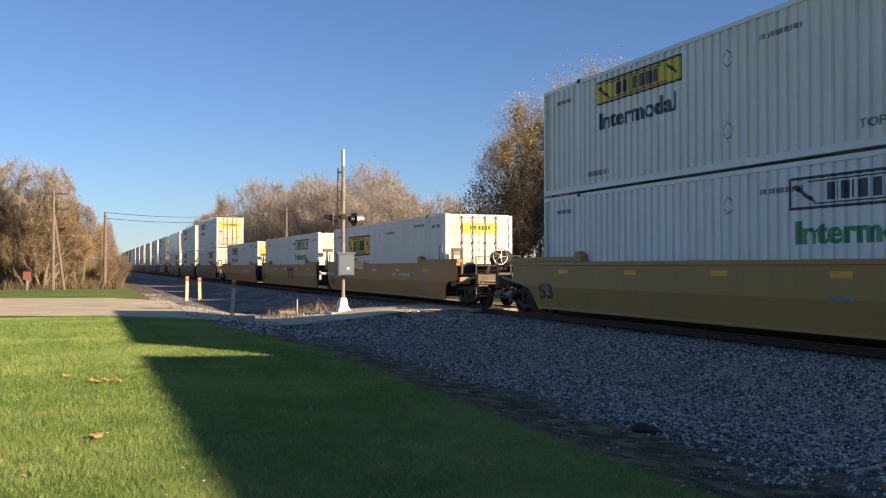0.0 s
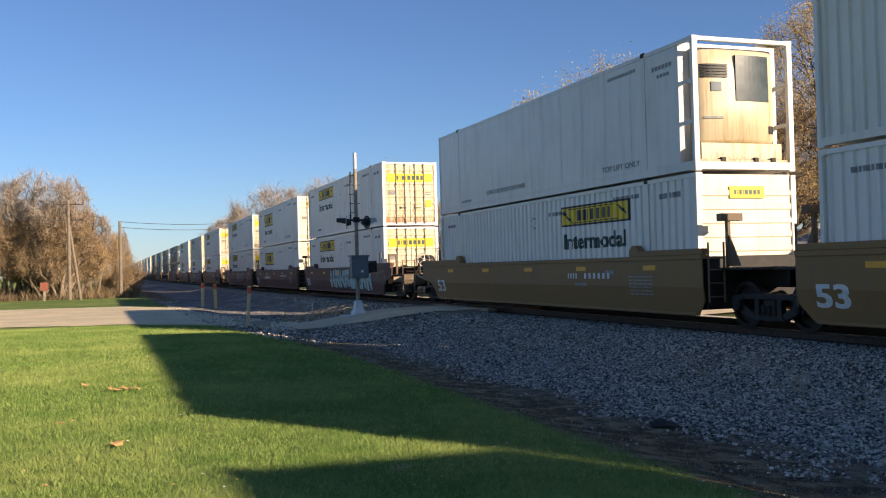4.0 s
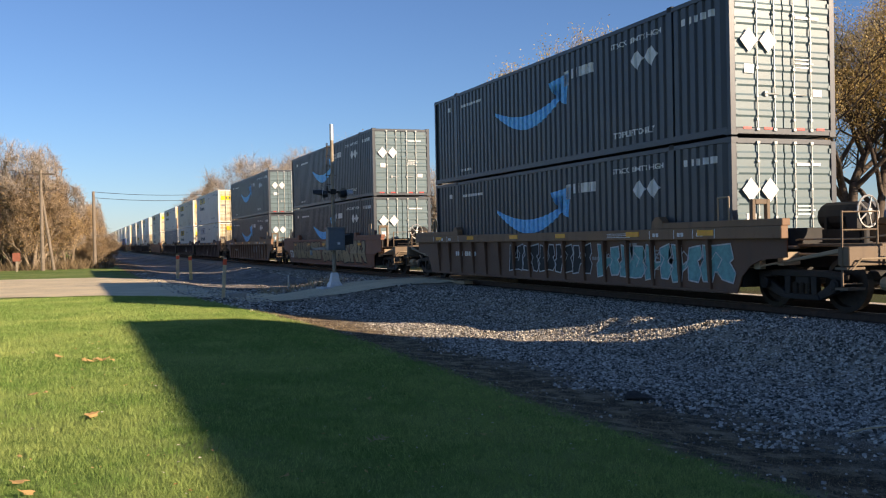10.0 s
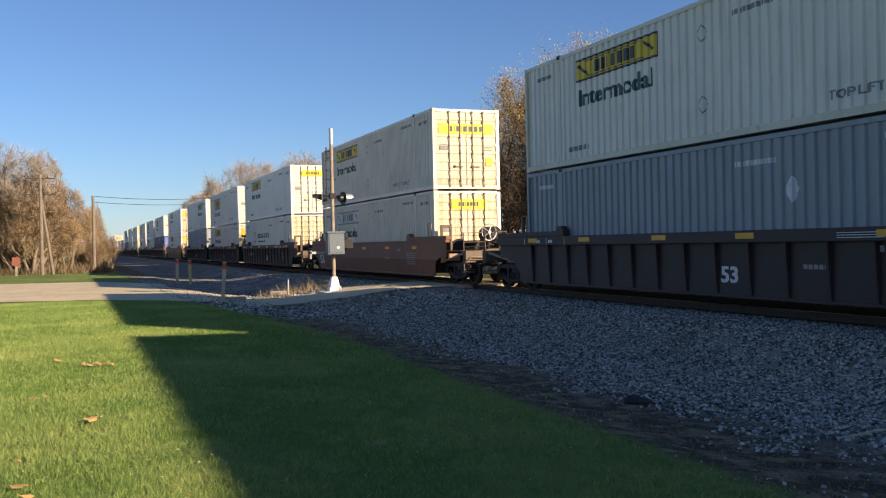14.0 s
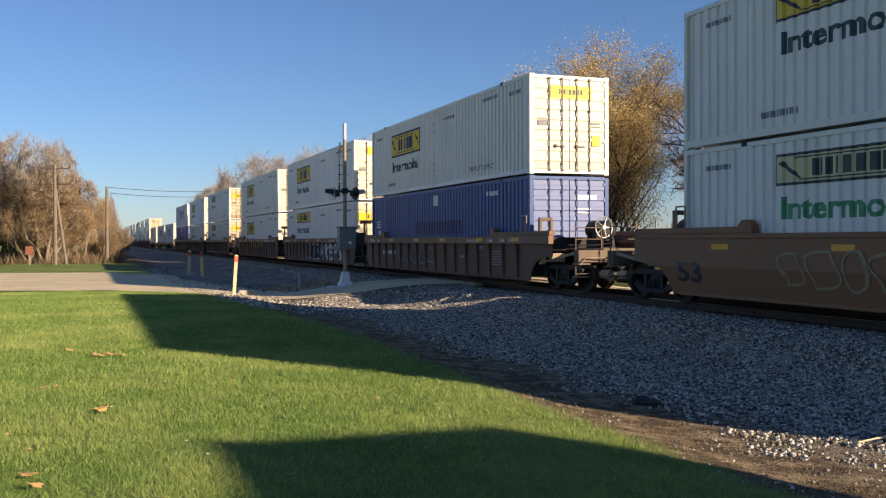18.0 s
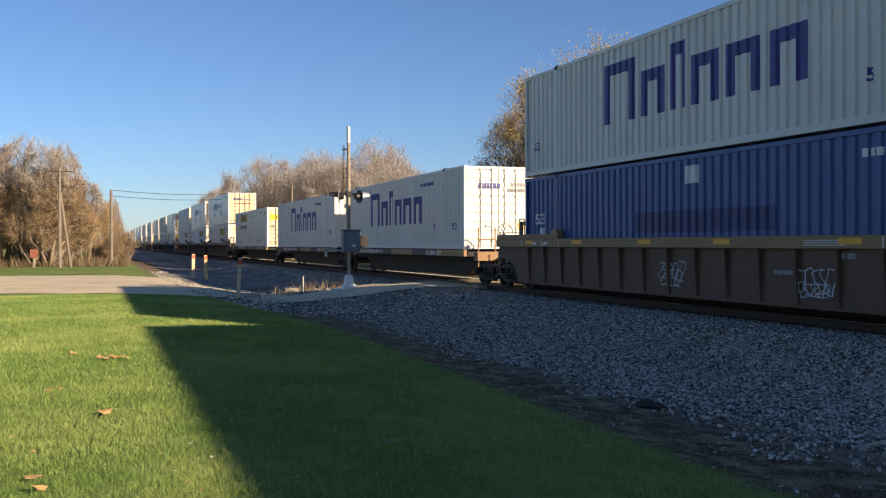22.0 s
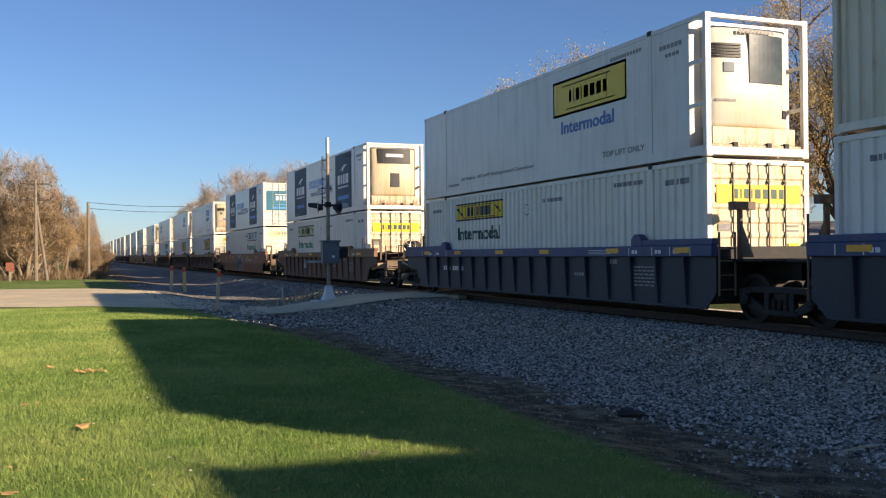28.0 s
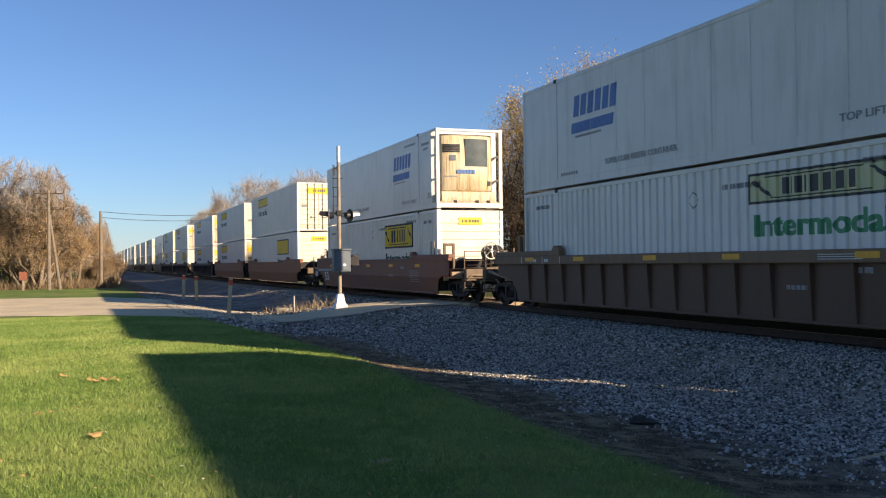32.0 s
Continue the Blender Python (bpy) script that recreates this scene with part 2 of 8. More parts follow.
GALVANISED = plain("galvanised_steel", (0.46, 0.45, 0.42), 0.45, 0.6, vary=0.15)
ALUMINIUM = plain("dull_aluminium", (0.62, 0.62, 0.60), 0.4, 0.7, vary=0.1)
CONCRETE = plain("pale_concrete", (0.55, 0.53, 0.49), 0.9, vary=0.15)
BLACK = plain("black_paint", (0.014, 0.014, 0.015), 0.5, vary=0.4)
DARK_STEEL = plain("grimy_steel", (0.017, 0.0145, 0.0125), 0.65, 0.2, vary=0.5, scale=5)
WHEEL = plain("wheel_steel", (0.036, 0.027, 0.021), 0.6, 0.5, vary=0.4)
TREAD = plain("polished_tread", (0.5, 0.48, 0.45), 0.3, 1.0, vary=0.1)
LENS = plain("signal_lens", (0.10, 0.012, 0.012), 0.2, vary=0.1)
CABINET = plain("blue_grey_paint", (0.115, 0.145, 0.165), 0.5, vary=0.12)
STAKE_WOOD = plain("bare_stake", (0.62, 0.47, 0.28), 0.8, vary=0.15)
STAKE_YELLOW = plain("yellow_stake", (0.72, 0.50, 0.20), 0.7, vary=0.12)
ORANGE = plain("orange_marking", (0.80, 0.10, 0.03), 0.6, vary=0.1)
WIRE = plain("wire", (0.03, 0.03, 0.03), 0.6, vary=0.1)
SHED_WALL = plain("pale_siding", (0.55, 0.56, 0.55), 0.7, vary=0.08)
SHED_ROOF = plain("grey_roof", (0.25, 0.25, 0.26), 0.8, vary=0.2)
SIGN_BROWN = plain("faded_sign_paint", (0.30, 0.10, 0.06), 0.6, vary=0.2)

WHITE_BOX = paint("white_container_paint", (0.80, 0.77, 0.71), 0.42, 0.17, 0.12, aged=(0.77, 0.72, 0.58))
WORN_BOX = paint("worn_white_paint", (0.82, 0.77, 0.665), 0.5, 0.22, 0.5, aged=(0.64, 0.56, 0.40), rust_colour=(0.30, 0.13, 0.04))
DOOR_WHITE = stained("white_door_paint", (0.62, 0.56, 0.43), (0.46, 0.32, 0.14), (0.30, 0.125, 0.035), 0.9)
DOOR_CLEAN = stained("clean_white_door_paint", (0.70, 0.665, 0.57), (0.56, 0.45, 0.27), (0.36, 0.18, 0.06), 0.35)
SMOOTH_WHITE = paint("smooth_white_panel", (0.68, 0.655, 0.60), 0.32, 0.26, 0.08)
CREAM = stained("cream_unit_shell", (0.62, 0.53, 0.37), (0.40, 0.27, 0.13), (0.22, 0.115, 0.05), 1.0)
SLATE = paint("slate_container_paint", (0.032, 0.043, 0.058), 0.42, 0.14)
# the slate of the door ends: sunlight on them put into a lighter colour
SUNLIT_SLATE = paint("slate_door_paint", (0.105, 0.165, 0.18), 0.4, 0.16)
SLATE_ROD = plain("pale_rods", (0.42, 0.43, 0.40), 0.45, 0.2, vary=0.2)
GREY_BOX = paint("grey_container_paint", (0.30, 0.335, 0.35), 0.5, 0.25, 0.3)
BLUE_BOX = paint("blue_container_paint", (0.014, 0.072, 0.245), 0.42, 0.14, 0.1)
# blue doors painted paler than the sides, with the sun's brightness in the colour
SUNLIT_BLUE = paint("faded_blue_door_paint", (0.17, 0.22, 0.40), 0.45, 0.2, 0.1)
PALE_GREY_BOX = paint("pale_grey_container_paint", (0.69, 0.67, 0.61), 0.45, 0.16, 0.1)
LOGO_YELLOW = paint("yellow_panel", (0.80, 0.52, 0.012), 0.45, 0.12)
LOGO_PALE = paint("faded_yellow_panel", (0.62, 0.60, 0.32), 0.5, 0.15)
LOGO_WHITE = paint("white_panel", (0.70, 0.70, 0.68), 0.5, 0.1)
TEXT_DARK = plain("dark_green_lettering", (0.012, 0.055, 0.05), 0.5)
TEXT_GREEN = plain("green_lettering", (0.02, 0.26, 0.11), 0.5)
TEXT_FADED = plain("faded_lettering", (0.30, 0.46, 0.36), 0.6)
TEXT_BLACK = plain("black_lettering", (0.025, 0.025, 0.03), 0.5)
TEXT_GREY = plain("grey_stencil", (0.24, 0.235, 0.225), 0.6)
TEXT_WHITE = plain("white_lettering", (0.66, 0.66, 0.64), 0.5, vary=0.12)
TEXT_NAVY = plain("navy_lettering", (0.03, 0.035, 0.20), 0.5)
TEXT_BLUE = plain("blue_lettering", (0.03, 0.13, 0.36), 0.5)
TEXT_SKY = plain("sky_blue_lettering", (0.06, 0.30, 0.66), 0.5)
TEXT_RED = plain("red_lettering", (0.60, 0.06, 0.03), 0.5)
TEAL_PANEL = plain("dark_teal_panel", (0.010, 0.045, 0.078), 0.6, vary=0.4, scale=1.3)
TEAL_DOOR = plain("teal_door_panel", (0.02, 0.16, 0.23), 0.4, vary=0.35, scale=1.3)
SWOOSH = plain("bright_blue_mark", (0.05, 0.44, 0.85), 0.45)
RED_REFLECT = plain("red_reflector", (0.5, 0.03, 0.02), 0.4)
AMBER = plain("amber_reflector", (0.85, 0.36, 0.015), 0.4, vary=0.12)
GLASS_DARK = plain("dark_screen", (0.06, 0.075, 0.07), 0.2, vary=0.3, scale=3)

CAR_PAINTS = {
    "yellow": (paint("yellow_car_paint", (0.46, 0.225, 0.055), 0.55, 0.30, 0.15), "faded yellow"),
    "tan": (paint("dirty_yellow_car_paint", (0.30, 0.145, 0.042), 0.6, 0.4, 0.25), "dirty yellow-brown"),
    "orange": (paint("orange_brown_car_paint", (0.30, 0.115, 0.045), 0.6, 0.4, 0.3), "orange-brown"),
    "maroon": (paint("maroon_car_paint", (0.11, 0.032, 0.025), 0.55, 0.3, 0.2, dirt_colour=(0.05, 0.035, 0.03)), "maroon"),
    "brown": (paint("brown_car_paint", (0.135, 0.060, 0.032), 0.6, 0.4, 0.3, dirt_colour=(0.06, 0.04, 0.03)), "rust-brown"),
    "russet": (paint("russet_car_paint", (0.23, 0.085, 0.045), 0.6, 0.4, 0.3, dirt_colour=(0.07, 0.045, 0.035)), "rust-red"),
    "dark": (paint("dark_maroon_car_paint", (0.048, 0.022, 0.018), 0.6, 0.35, 0.2, dirt_colour=(0.035, 0.027, 0.024)), "dark maroon"),
    "navy": (paint("dark_blue_car_paint", (0.017, 0.023, 0.038), 0.55, 0.35, 0.15, dirt_colour=(0.04, 0.037, 0.035)), "dark blue"),
}
END_PAINT = paint("grimy_end_paint", (0.17, 0.115, 0.07), 0.65, 0.6, 0.3, dirt_colour=(0.05, 0.04, 0.03))
# lighter tan for end fittings that catch the sun; the sunlight is in the colour
END_SUNLIT = paint("sun_bleached_end_paint", (0.36, 0.27, 0.175), 0.65, 0.5, 0.3, dirt_colour=(0.09, 0.065, 0.045))
RUSTY_TOP = paint("rusty_chord", (0.25, 0.135, 0.07), 0.65, 0.45, 0.5, dirt_colour=(0.09, 0.055, 0.035))
NAVY_TOP = paint("navy_top_chord", (0.02, 0.045, 0.14), 0.5, 0.3)
YELLOW_TOP = paint("dull_yellow_chord", (0.31, 0.17, 0.065), 0.55, 0.4, 0.3)

# ---- building helpers ----


class Geo:
    """Collects vertices and faces of one mesh."""

    def __init__(self):
        self.v, self.f = [], []

    def add(self, verts, faces):
        n = len(self.v)
        self.v.extend(verts)
        self.f.extend(tuple(i + n for i in f) for f in faces)
        return self

    def box(self, x0, x1, y0, y1, z0, z1):
        return self.add([(x0, y0, z0), (x1, y0, z0), (x1, y1, z0), (x0, y1, z0), (x0, y0, z1), (x1, y0, z1), (x1, y1, z1), (x0, y1, z1)],
                        [(3, 2, 1, 0), (4, 5, 6, 7), (0, 1, 5, 4), (1, 2, 6, 5), (2, 3, 7, 6), (3, 0, 4, 7)])

    def loft(self, rings, closed=True, caps=True):
        """Joins equal rings of points, one after another."""
        n, m = len(rings[0]), len(rings)
        verts = [p for r in rings for p in r]
        faces = []
        for k in range(m - 1):
            for i in range(n if closed else n - 1):
                j = (i + 1) % n
                faces.append((k * n + i, k * n + j, (k + 1) * n + j, (k + 1) * n + i))
        if caps:
            faces.append(tuple(reversed(range(n))))
            faces.append(tuple(range((m - 1) * n, m * n)))
        return self.add(verts, faces)

    def prism_x(self, outline, x0, x1):
        """An outline of (y, z) drawn out from x0 to x1."""
        return self.loft([[(x0, y, z) for y, z in outline], [(x1, y, z) for y, z in outline]])

    def tube(self, a, b, r0, r1=None, n=8, caps=True):
        a, b = Vector(a), Vector(b)
        r1 = r0 if r1 is None else r1
        q = (b - a).to_track_quat("Z", "Y")
        ring = [Vector((math.cos(t * math.tau / n), math.sin(t * math.tau / n), 0)) for t in range(n)]
        return self.loft([[tuple(a + q @ (p * r0)) for p in ring], [tuple(b + q @ (p * r1)) for p in ring]], True, caps)

    def pipe(self, points, r, n=6):
        for a, b in zip(points, points[1:]):
            self.tube(a, b, r, r, n)
        return self

    def mesh(self, name, material, bevel=0.0, smooth=False):
        me = bpy.data.meshes.new(name)
        me.from_pydata(self.v, [], self.f)
        if bevel:
            bm = bmesh.new()
            bm.from_mesh(me)
            bmesh.ops.bevel(bm, geom=[e for e in bm.edges if e.calc_face_angle(0) > 0.6], offset=bevel, segments=1, affect="EDGES", clamp_overlap=True)
            bm.to_mesh(me)
            bm.free()
        for mt in material if isinstance(material, (list, tuple)) else [material]:
            me.materials.append(mt)
        if smooth:
            me.polygons.foreach_set("use_smooth", [True] * len(me.polygons))
        return me


def part(name, mesh, parent, label="", at=None, kind=""):
    ob = new(name, mesh)
    ob.parent = parent
    if at is not None:
        ob.matrix_basis = at if isinstance(at, Matrix) else Matrix.Translation(at)
    return tagged(ob, label=label, kind=kind)


def thing(name, label, category, group="", m=None, mesh=None, kind=""):
    ob = new(name, mesh)
    if m is not None:
        ob.matrix_basis = m
    return tagged(ob, label, category, group, kind)


def piped(x, table):
    """Straight lines through a table of (x, value)."""
    return float(np.interp(x, [p[0] for p in table], [p[1] for p in table]))


def ease(a, b, x):
    t = min(1.0, max(0.0, (x - a) / (b - a)))
    return t * t * (3 - 2 * t)


def crossing_share(x, y):
    """How far the ground at (x, y) is lifted to the crossing's level."""
    return ease(5.0, 10.8, x) * (1 - ease(15.5, 19, x)) * ease(28.6, 30.3, y) * (1 - ease(35.2, 37.5, y))


LAND = ((-60, -0.30), (0.85, -0.30), (2.8, -0.345), (3.9, -0.38), (4.4, -0.405), (4.8, -0.45), (5.2, -0.53), (5.6, -0.565), (6.2, -0.59), (7.0, -0.62), (8.0, -0.70), (18.0, -0.70), (21.0, -0.50), (60, -0.45))
BED = ((5.0, -0.75), (5.8, -0.70), (6.2, -0.65), (6.6, -0.605), (7.1, -0.585), (8.0, -0.58), (8.5, -0.56), (8.9, -0.52), (9.23, -0.45), (9.57, -0.37), (9.9, -0.275), (10.3, -0.185), (11.35, -0.175), (14.98, -0.175), (15.8, -0.30), (18.6, -0.42), (19.6, -0.58))


def land(x, y):
    z = piped(x, LAND)
    if -4 < x < 60 and y < 60:
        z += 0.018 * noise.noise((x * 0.7, y * 0.7, 0))
    return z + (-0.06 - z) * crossing_share(x, y)


def bed(x, y):
    # nearer the house the shoulder's foot lies closer to the rails
    z = piped(x - 0.55 * (1 - ease(13.0, 15.6, y)) * ease(8.0, 8.6, x) * (1 - ease(10.9, 11.4, x)), BED) - 0.025 * (1 - ease(14, 17, y)) * (1 - ease(9, 10, x))
    return max(z + (-0.07 - z) * crossing_share(x, y), -0.75)


def sheet(xs, ys, height):
    g = Geo()
    n = len(ys)
    g.v = [(x, y, height(x, y)) for x in xs for y in ys]
    g.f = [(i * n + j, (i + 1) * n + j, (i + 1) * n + j + 1, i * n + j + 1) for i in range(len(xs) - 1) for j in range(n - 1)]
    return g


def span(a, b, n):
    return [a + (b - a) * i / n for i in range(n + 1)]


def curve_sheet(left, right, lift, rows=24):
    """A sheet between two polylines of (x, y), laid on the land or on the bed where that is higher."""
    def along(line, t):
        s = t * (len(line) - 1)
        i = min(int(s), len(line) - 2)
        return Vector(line[i]).lerp(Vector(line[i + 1]), s - i)
    g = Geo()
    cols = 14
    for i in range(rows * (len(left) - 1) + 1):
        t = i / (rows * (len(left) - 1))
        a, b = along(left, t), along(right, t)
        for j in range(cols + 1):
            p = a.lerp(b, j / cols)
            g.v.append((p.x, p.y, max(land(p.x, p.y), bed(p.x, p.y) if 5.0 < p.x < 19.6 else -9) + lift))
    n = cols + 1
    g.f = [(i * n + j, i * n + j + 1, (i + 1) * n + j + 1, (i + 1) * n + j) for i in range(rows * (len(left) - 1)) for j in range(cols)]
    return g


# ---- the ground, the bed, the road and the track ----
LAWN_EDGE = ((5, 4.5), (9, 4.56), (13, 4.70), (18, 4.80), (22, 4.6), (26, 4.15), (30, 3.7), (35, 3.2))  # y, x
xs = [-2600, -900, -300, -120, -60, -35, -20] + span(-12, 4, 32) + span(4.2, 7.0, 14) + span(7.5, 20, 25) + [24, 30, 40, 60, 120, 300, 900, 2600]
ys = [-2600, -800, -250, -100, -50, -25, -12] + span(-6, 40, 92) + [44, 50, 58, 70, 90, 130, 200, 320, 600, 1200, 2800]
tagged(new("ground", sheet(xs, ys, land).mesh("ground", GROUND, smooth=True)), "mown green lawn with a bare soil strip beside the railway", "ground", kind="structure")
bx = [5.0, 5.4, 5.7, 5.9, 6.1, 6.3, 6.5, 6.7, 7.1, 7.6, 8.0, 8.5, 8.9, 9.23, 9.57, 9.9, 10.3, 10.8, 11.35, 12.4, 13.17, 14, 14.98, 15.4, 15.8, 17.2, 18.6, 19.6]
by = [-300, -120, -60, -30] + span(-14, 60, 148) + [70, 85, 110, 150, 220, 350, 600, 1200]


def rough_bed(x, y):
    if not 5.3 < x < 11 or y > 60:
        return bed(x, y)
    return bed(x, y) + 0.03 * noise.noise((x * 0.9, y * 0.9, 3)) + 0.022 * noise.noise((x * 2.6, y * 2.6, 7))


bed_mesh = sheet(bx, by, rough_bed).mesh("ballast_bed", [BALLAST, SUNLIT_GRAVEL], smooth=True)
# faces on the far side take the gravel painted as sunlit
for f in bed_mesh.polygons:
    f.material_index = int(f.center.x > 15.4)
tagged(new("ballast_bed", bed_mesh), "grey crushed-stone railway ballast bed", "ballast", kind="structure")
near = [(-70, 38.5), (-14, 36.6), (-2.7, 35.2), (1.2, 33.8), (4.9, 31.0), (8.0, 29.9), (11.0, 29.7), (12.0, 29.8)]
far = [(-70, 58), (-14, 56), (-4.2, 55), (1.4, 53.5), (4.9, 48.5), (6.6, 33.6), (10.2, 33.2), (12.0, 33.4)]
tagged(new("road", curve_sheet(near, far, 0.022).mesh("road", ROAD, smooth=True)), "worn pale gravel-strewn road that leads to the crossing", "road", kind="structure")
side_a = [(3.9, 44.0), (4.4, 60), (5.0, 90), (5.6, 160), (6.0, 320)]
side_b = [(9.6, 37.0), (9.9, 60), (10.0, 90), (10.0, 160), (10.0, 320)]
tagged(new("side_road", curve_sheet(side_a, side_b, 0.034).mesh("side_road", ASPHALT, smooth=True)), "dark old asphalt track beside the railway", "road", kind="structure")
beyond_a = [(15.2, 29.8), (22, 28), (60, 20)]
beyond_b = [(15.2, 33.4), (22, 33), (60, 26)]
tagged(new("far_road", curve_sheet(beyond_a, beyond_b, 0.03).mesh("far_road", ROAD, smooth=True)), "worn road beyond the crossing", "road", kind="structure")

track = thing("railway_track", "steel rails on dark wooden ties in grey ballast", "railway track", kind="structure")
RAIL_SECTION = ((-0.075, -0.172), (0.075, -0.172), (0.075, -0.16), (0.012, -0.14), (0.01, -0.045), (0.036, -0.035), (0.037, -0.008), (0.03, 0.0), (-0.03, 0.0), (-0.037, -0.008), (-0.036, -0.035), (-0.01, -0.045), (-0.012, -0.14), (-0.075, -0.16))
for side in (-0.755, 0.755):
    g = Geo().loft([[(TRACK + side + x, y, z) for x, z in RAIL_SECTION] for y in (-300, 0, 30, 60, 1200)])
    part("rail", g.mesh("rail", RAIL_STEEL), track, "rusty rail")
    part("running_surface", Geo().box(TRACK + side - 0.026, TRACK + side + 0.026, -300, 1200, -0.002, 0.0012).mesh("running_surface", RAIL_TOP), track, "polished rail head")
tie = Geo().box(-1.3, 1.3, -0.115, 0.115, -0.34, -0.168).mesh("tie", TIE_WOOD, 0.012)
for k in range(130):
    y = -6 + k * 0.54
    if 29.5 < y < 33.6:
        continue
    part("tie", tie, track, at=pose(TRACK + random.uniform(-0.04, 0.04), y, random.uniform(-0.012, 0.004), 0, 0, random.uniform(-1.2, 1.2)))
rest = Geo()
for k in range(420):
    y = 64.4 + k * 0.54
    rest.box(TRACK - 1.3, TRACK + 1.3, y - 0.115, y + 0.115, -0.34, -0.17)
part("distant_ties", rest.mesh("distant_ties", TIE_WOOD), track, "rows of wooden ties", kind="stuff")
plank = Geo().box(-0.16, 0.16, -1.35, 1.35, -0.12, -0.012).mesh("crossing_plank", plain("crossing_timber", (0.34, 0.255, 0.16), 0.9, vary=0.35, scale=4), 0.012)
for x in (-1.14, -0.5, -0.16, 0.18, 0.52, 1.14):
    for y in (30.2, 32.9):
        part("crossing_plank", plank, track, "weathered timber crossing plank", at=pose(TRACK + x, y + 0.02, random.uniform(-0.01, 0.002), 0, 0, 0))


def scattered_stones(name, count, area, top, size, material, label, share, seed=1):
    """Angular stones as one mesh: squashed, turned eight-cornered blocks, thicker on the ground near the eye."""
    rng = np.random.default_rng(seed)
    x0, x1, y0, y1 = area
    pts = []
    while len(pts) < count:
        x, y = rng.uniform(x0, x1), y0 * (y1 / y0) ** rng.random()
        if rng.random() < share(x, y):
            pts.append((x, y))
    pts = np.array(pts)
    n = len(pts)
    z = np.array([top(x, y) for x, y in pts])
    cube = np.array([(-1, -1, -1), (1, -1, -1), (1, 1, -1), (-1, 1, -1), (-1, -1, 1), (1, -1, 1), (1, 1, 1), (-1, 1, 1)], float)
    v = cube[None] * (1 + rng.uniform(-0.45, 0.25, (n, 8, 3)))
    s = rng.uniform(size[0], size[1], (n, 1, 1)) * rng.uniform(0.55, 1.1, (n, 1, 3)) * 0.5
    v = v * s
    a, b = rng.uniform(0, math.tau, n), rng.uniform(-0.8, 0.8, n)
    ca, sa, cb, sb = np.cos(a), np.sin(a), np.cos(b), np.sin(b)
    X, Y, Z = v[..., 0], v[..., 1], v[..., 2]
    Y, Z = Y * cb[:, None] - Z * sb[:, None], Y * sb[:, None] + Z * cb[:, None]
    X, Y = X * ca[:, None] - Y * sa[:, None], X * sa[:, None] + Y * ca[:, None]
    verts = np.stack([X + pts[:, :1], Y + pts[:, 1:], Z + z[:, None]], -1).reshape(-1, 3)
    quads = np.array([(3, 2, 1, 0), (4, 5, 6, 7), (0, 1, 5, 4), (1, 2, 6, 5), (2, 3, 7, 6), (3, 0, 4, 7)])
    faces = (quads[None] + 8 * np.arange(n)[:, None, None]).reshape(-1, 4)
    me = bpy.data.meshes.new(name)
    me.vertices.add(len(verts))
    me.vertices.foreach_set("co", verts.ravel())
    me.loops.add(faces.size)
    me.loops.foreach_set("vertex_index", faces.ravel())
    me.polygons.add(len(faces))
    me.polygons.foreach_set("loop_start", np.arange(0, faces.size, 4))
    me.update()
    me.validate()
    me.materials.append(material)
    return thing(name, label, "gravel", mesh=me, kind="stuff")


def ballast_share(x, y):
    """How thickly stones lie: full on the bed, in thinning patches towards the soil, none on the roads."""
    if crossing_share(x, y) > 0.25 or (x < 7.5 and y > 29.8) or y > 52:
        return 0.0
    patch = 0.62 * noise.noise((y * 0.42, x * 0.8, 1)) + 0.40 * noise.noise((y * 1.5, x * 1.7, 1)) + 0.18 * noise.noise((y * 4.5, x * 4.5, 2))
    return 0.004 + 0.996 * ease(6.0, 7.1, x + patch)


def rough_top(x, y):
    return max(land(x, y), rough_bed(x, y) if x > 5.0 else -9)


scattered_stones("ballast_stones", 118000, (4.75, 12.35, 4.2, 60), rough_top, (0.018, 0.048), STONES, "loose angular grey ballast stones", ballast_share, 3)
scattered_stones("soil_stones", 900, (4.4, 6.4, 3.5, 30), rough_top, (0.008, 0.028), STONES, "scattered stones on bare soil", lambda x, y: 1.0, 4)
scattered_stones("roadside_gravel", 11000, (3.2, 10.4, 25.0, 64), rough_top, (0.03, 0.085), STONES, "loose gravel along the road's edge", lambda x, y: 0.0 if 29.9 < y < 33.6 and x > 6 or x < piped(y, LAWN_EDGE) else 1.0, 5)


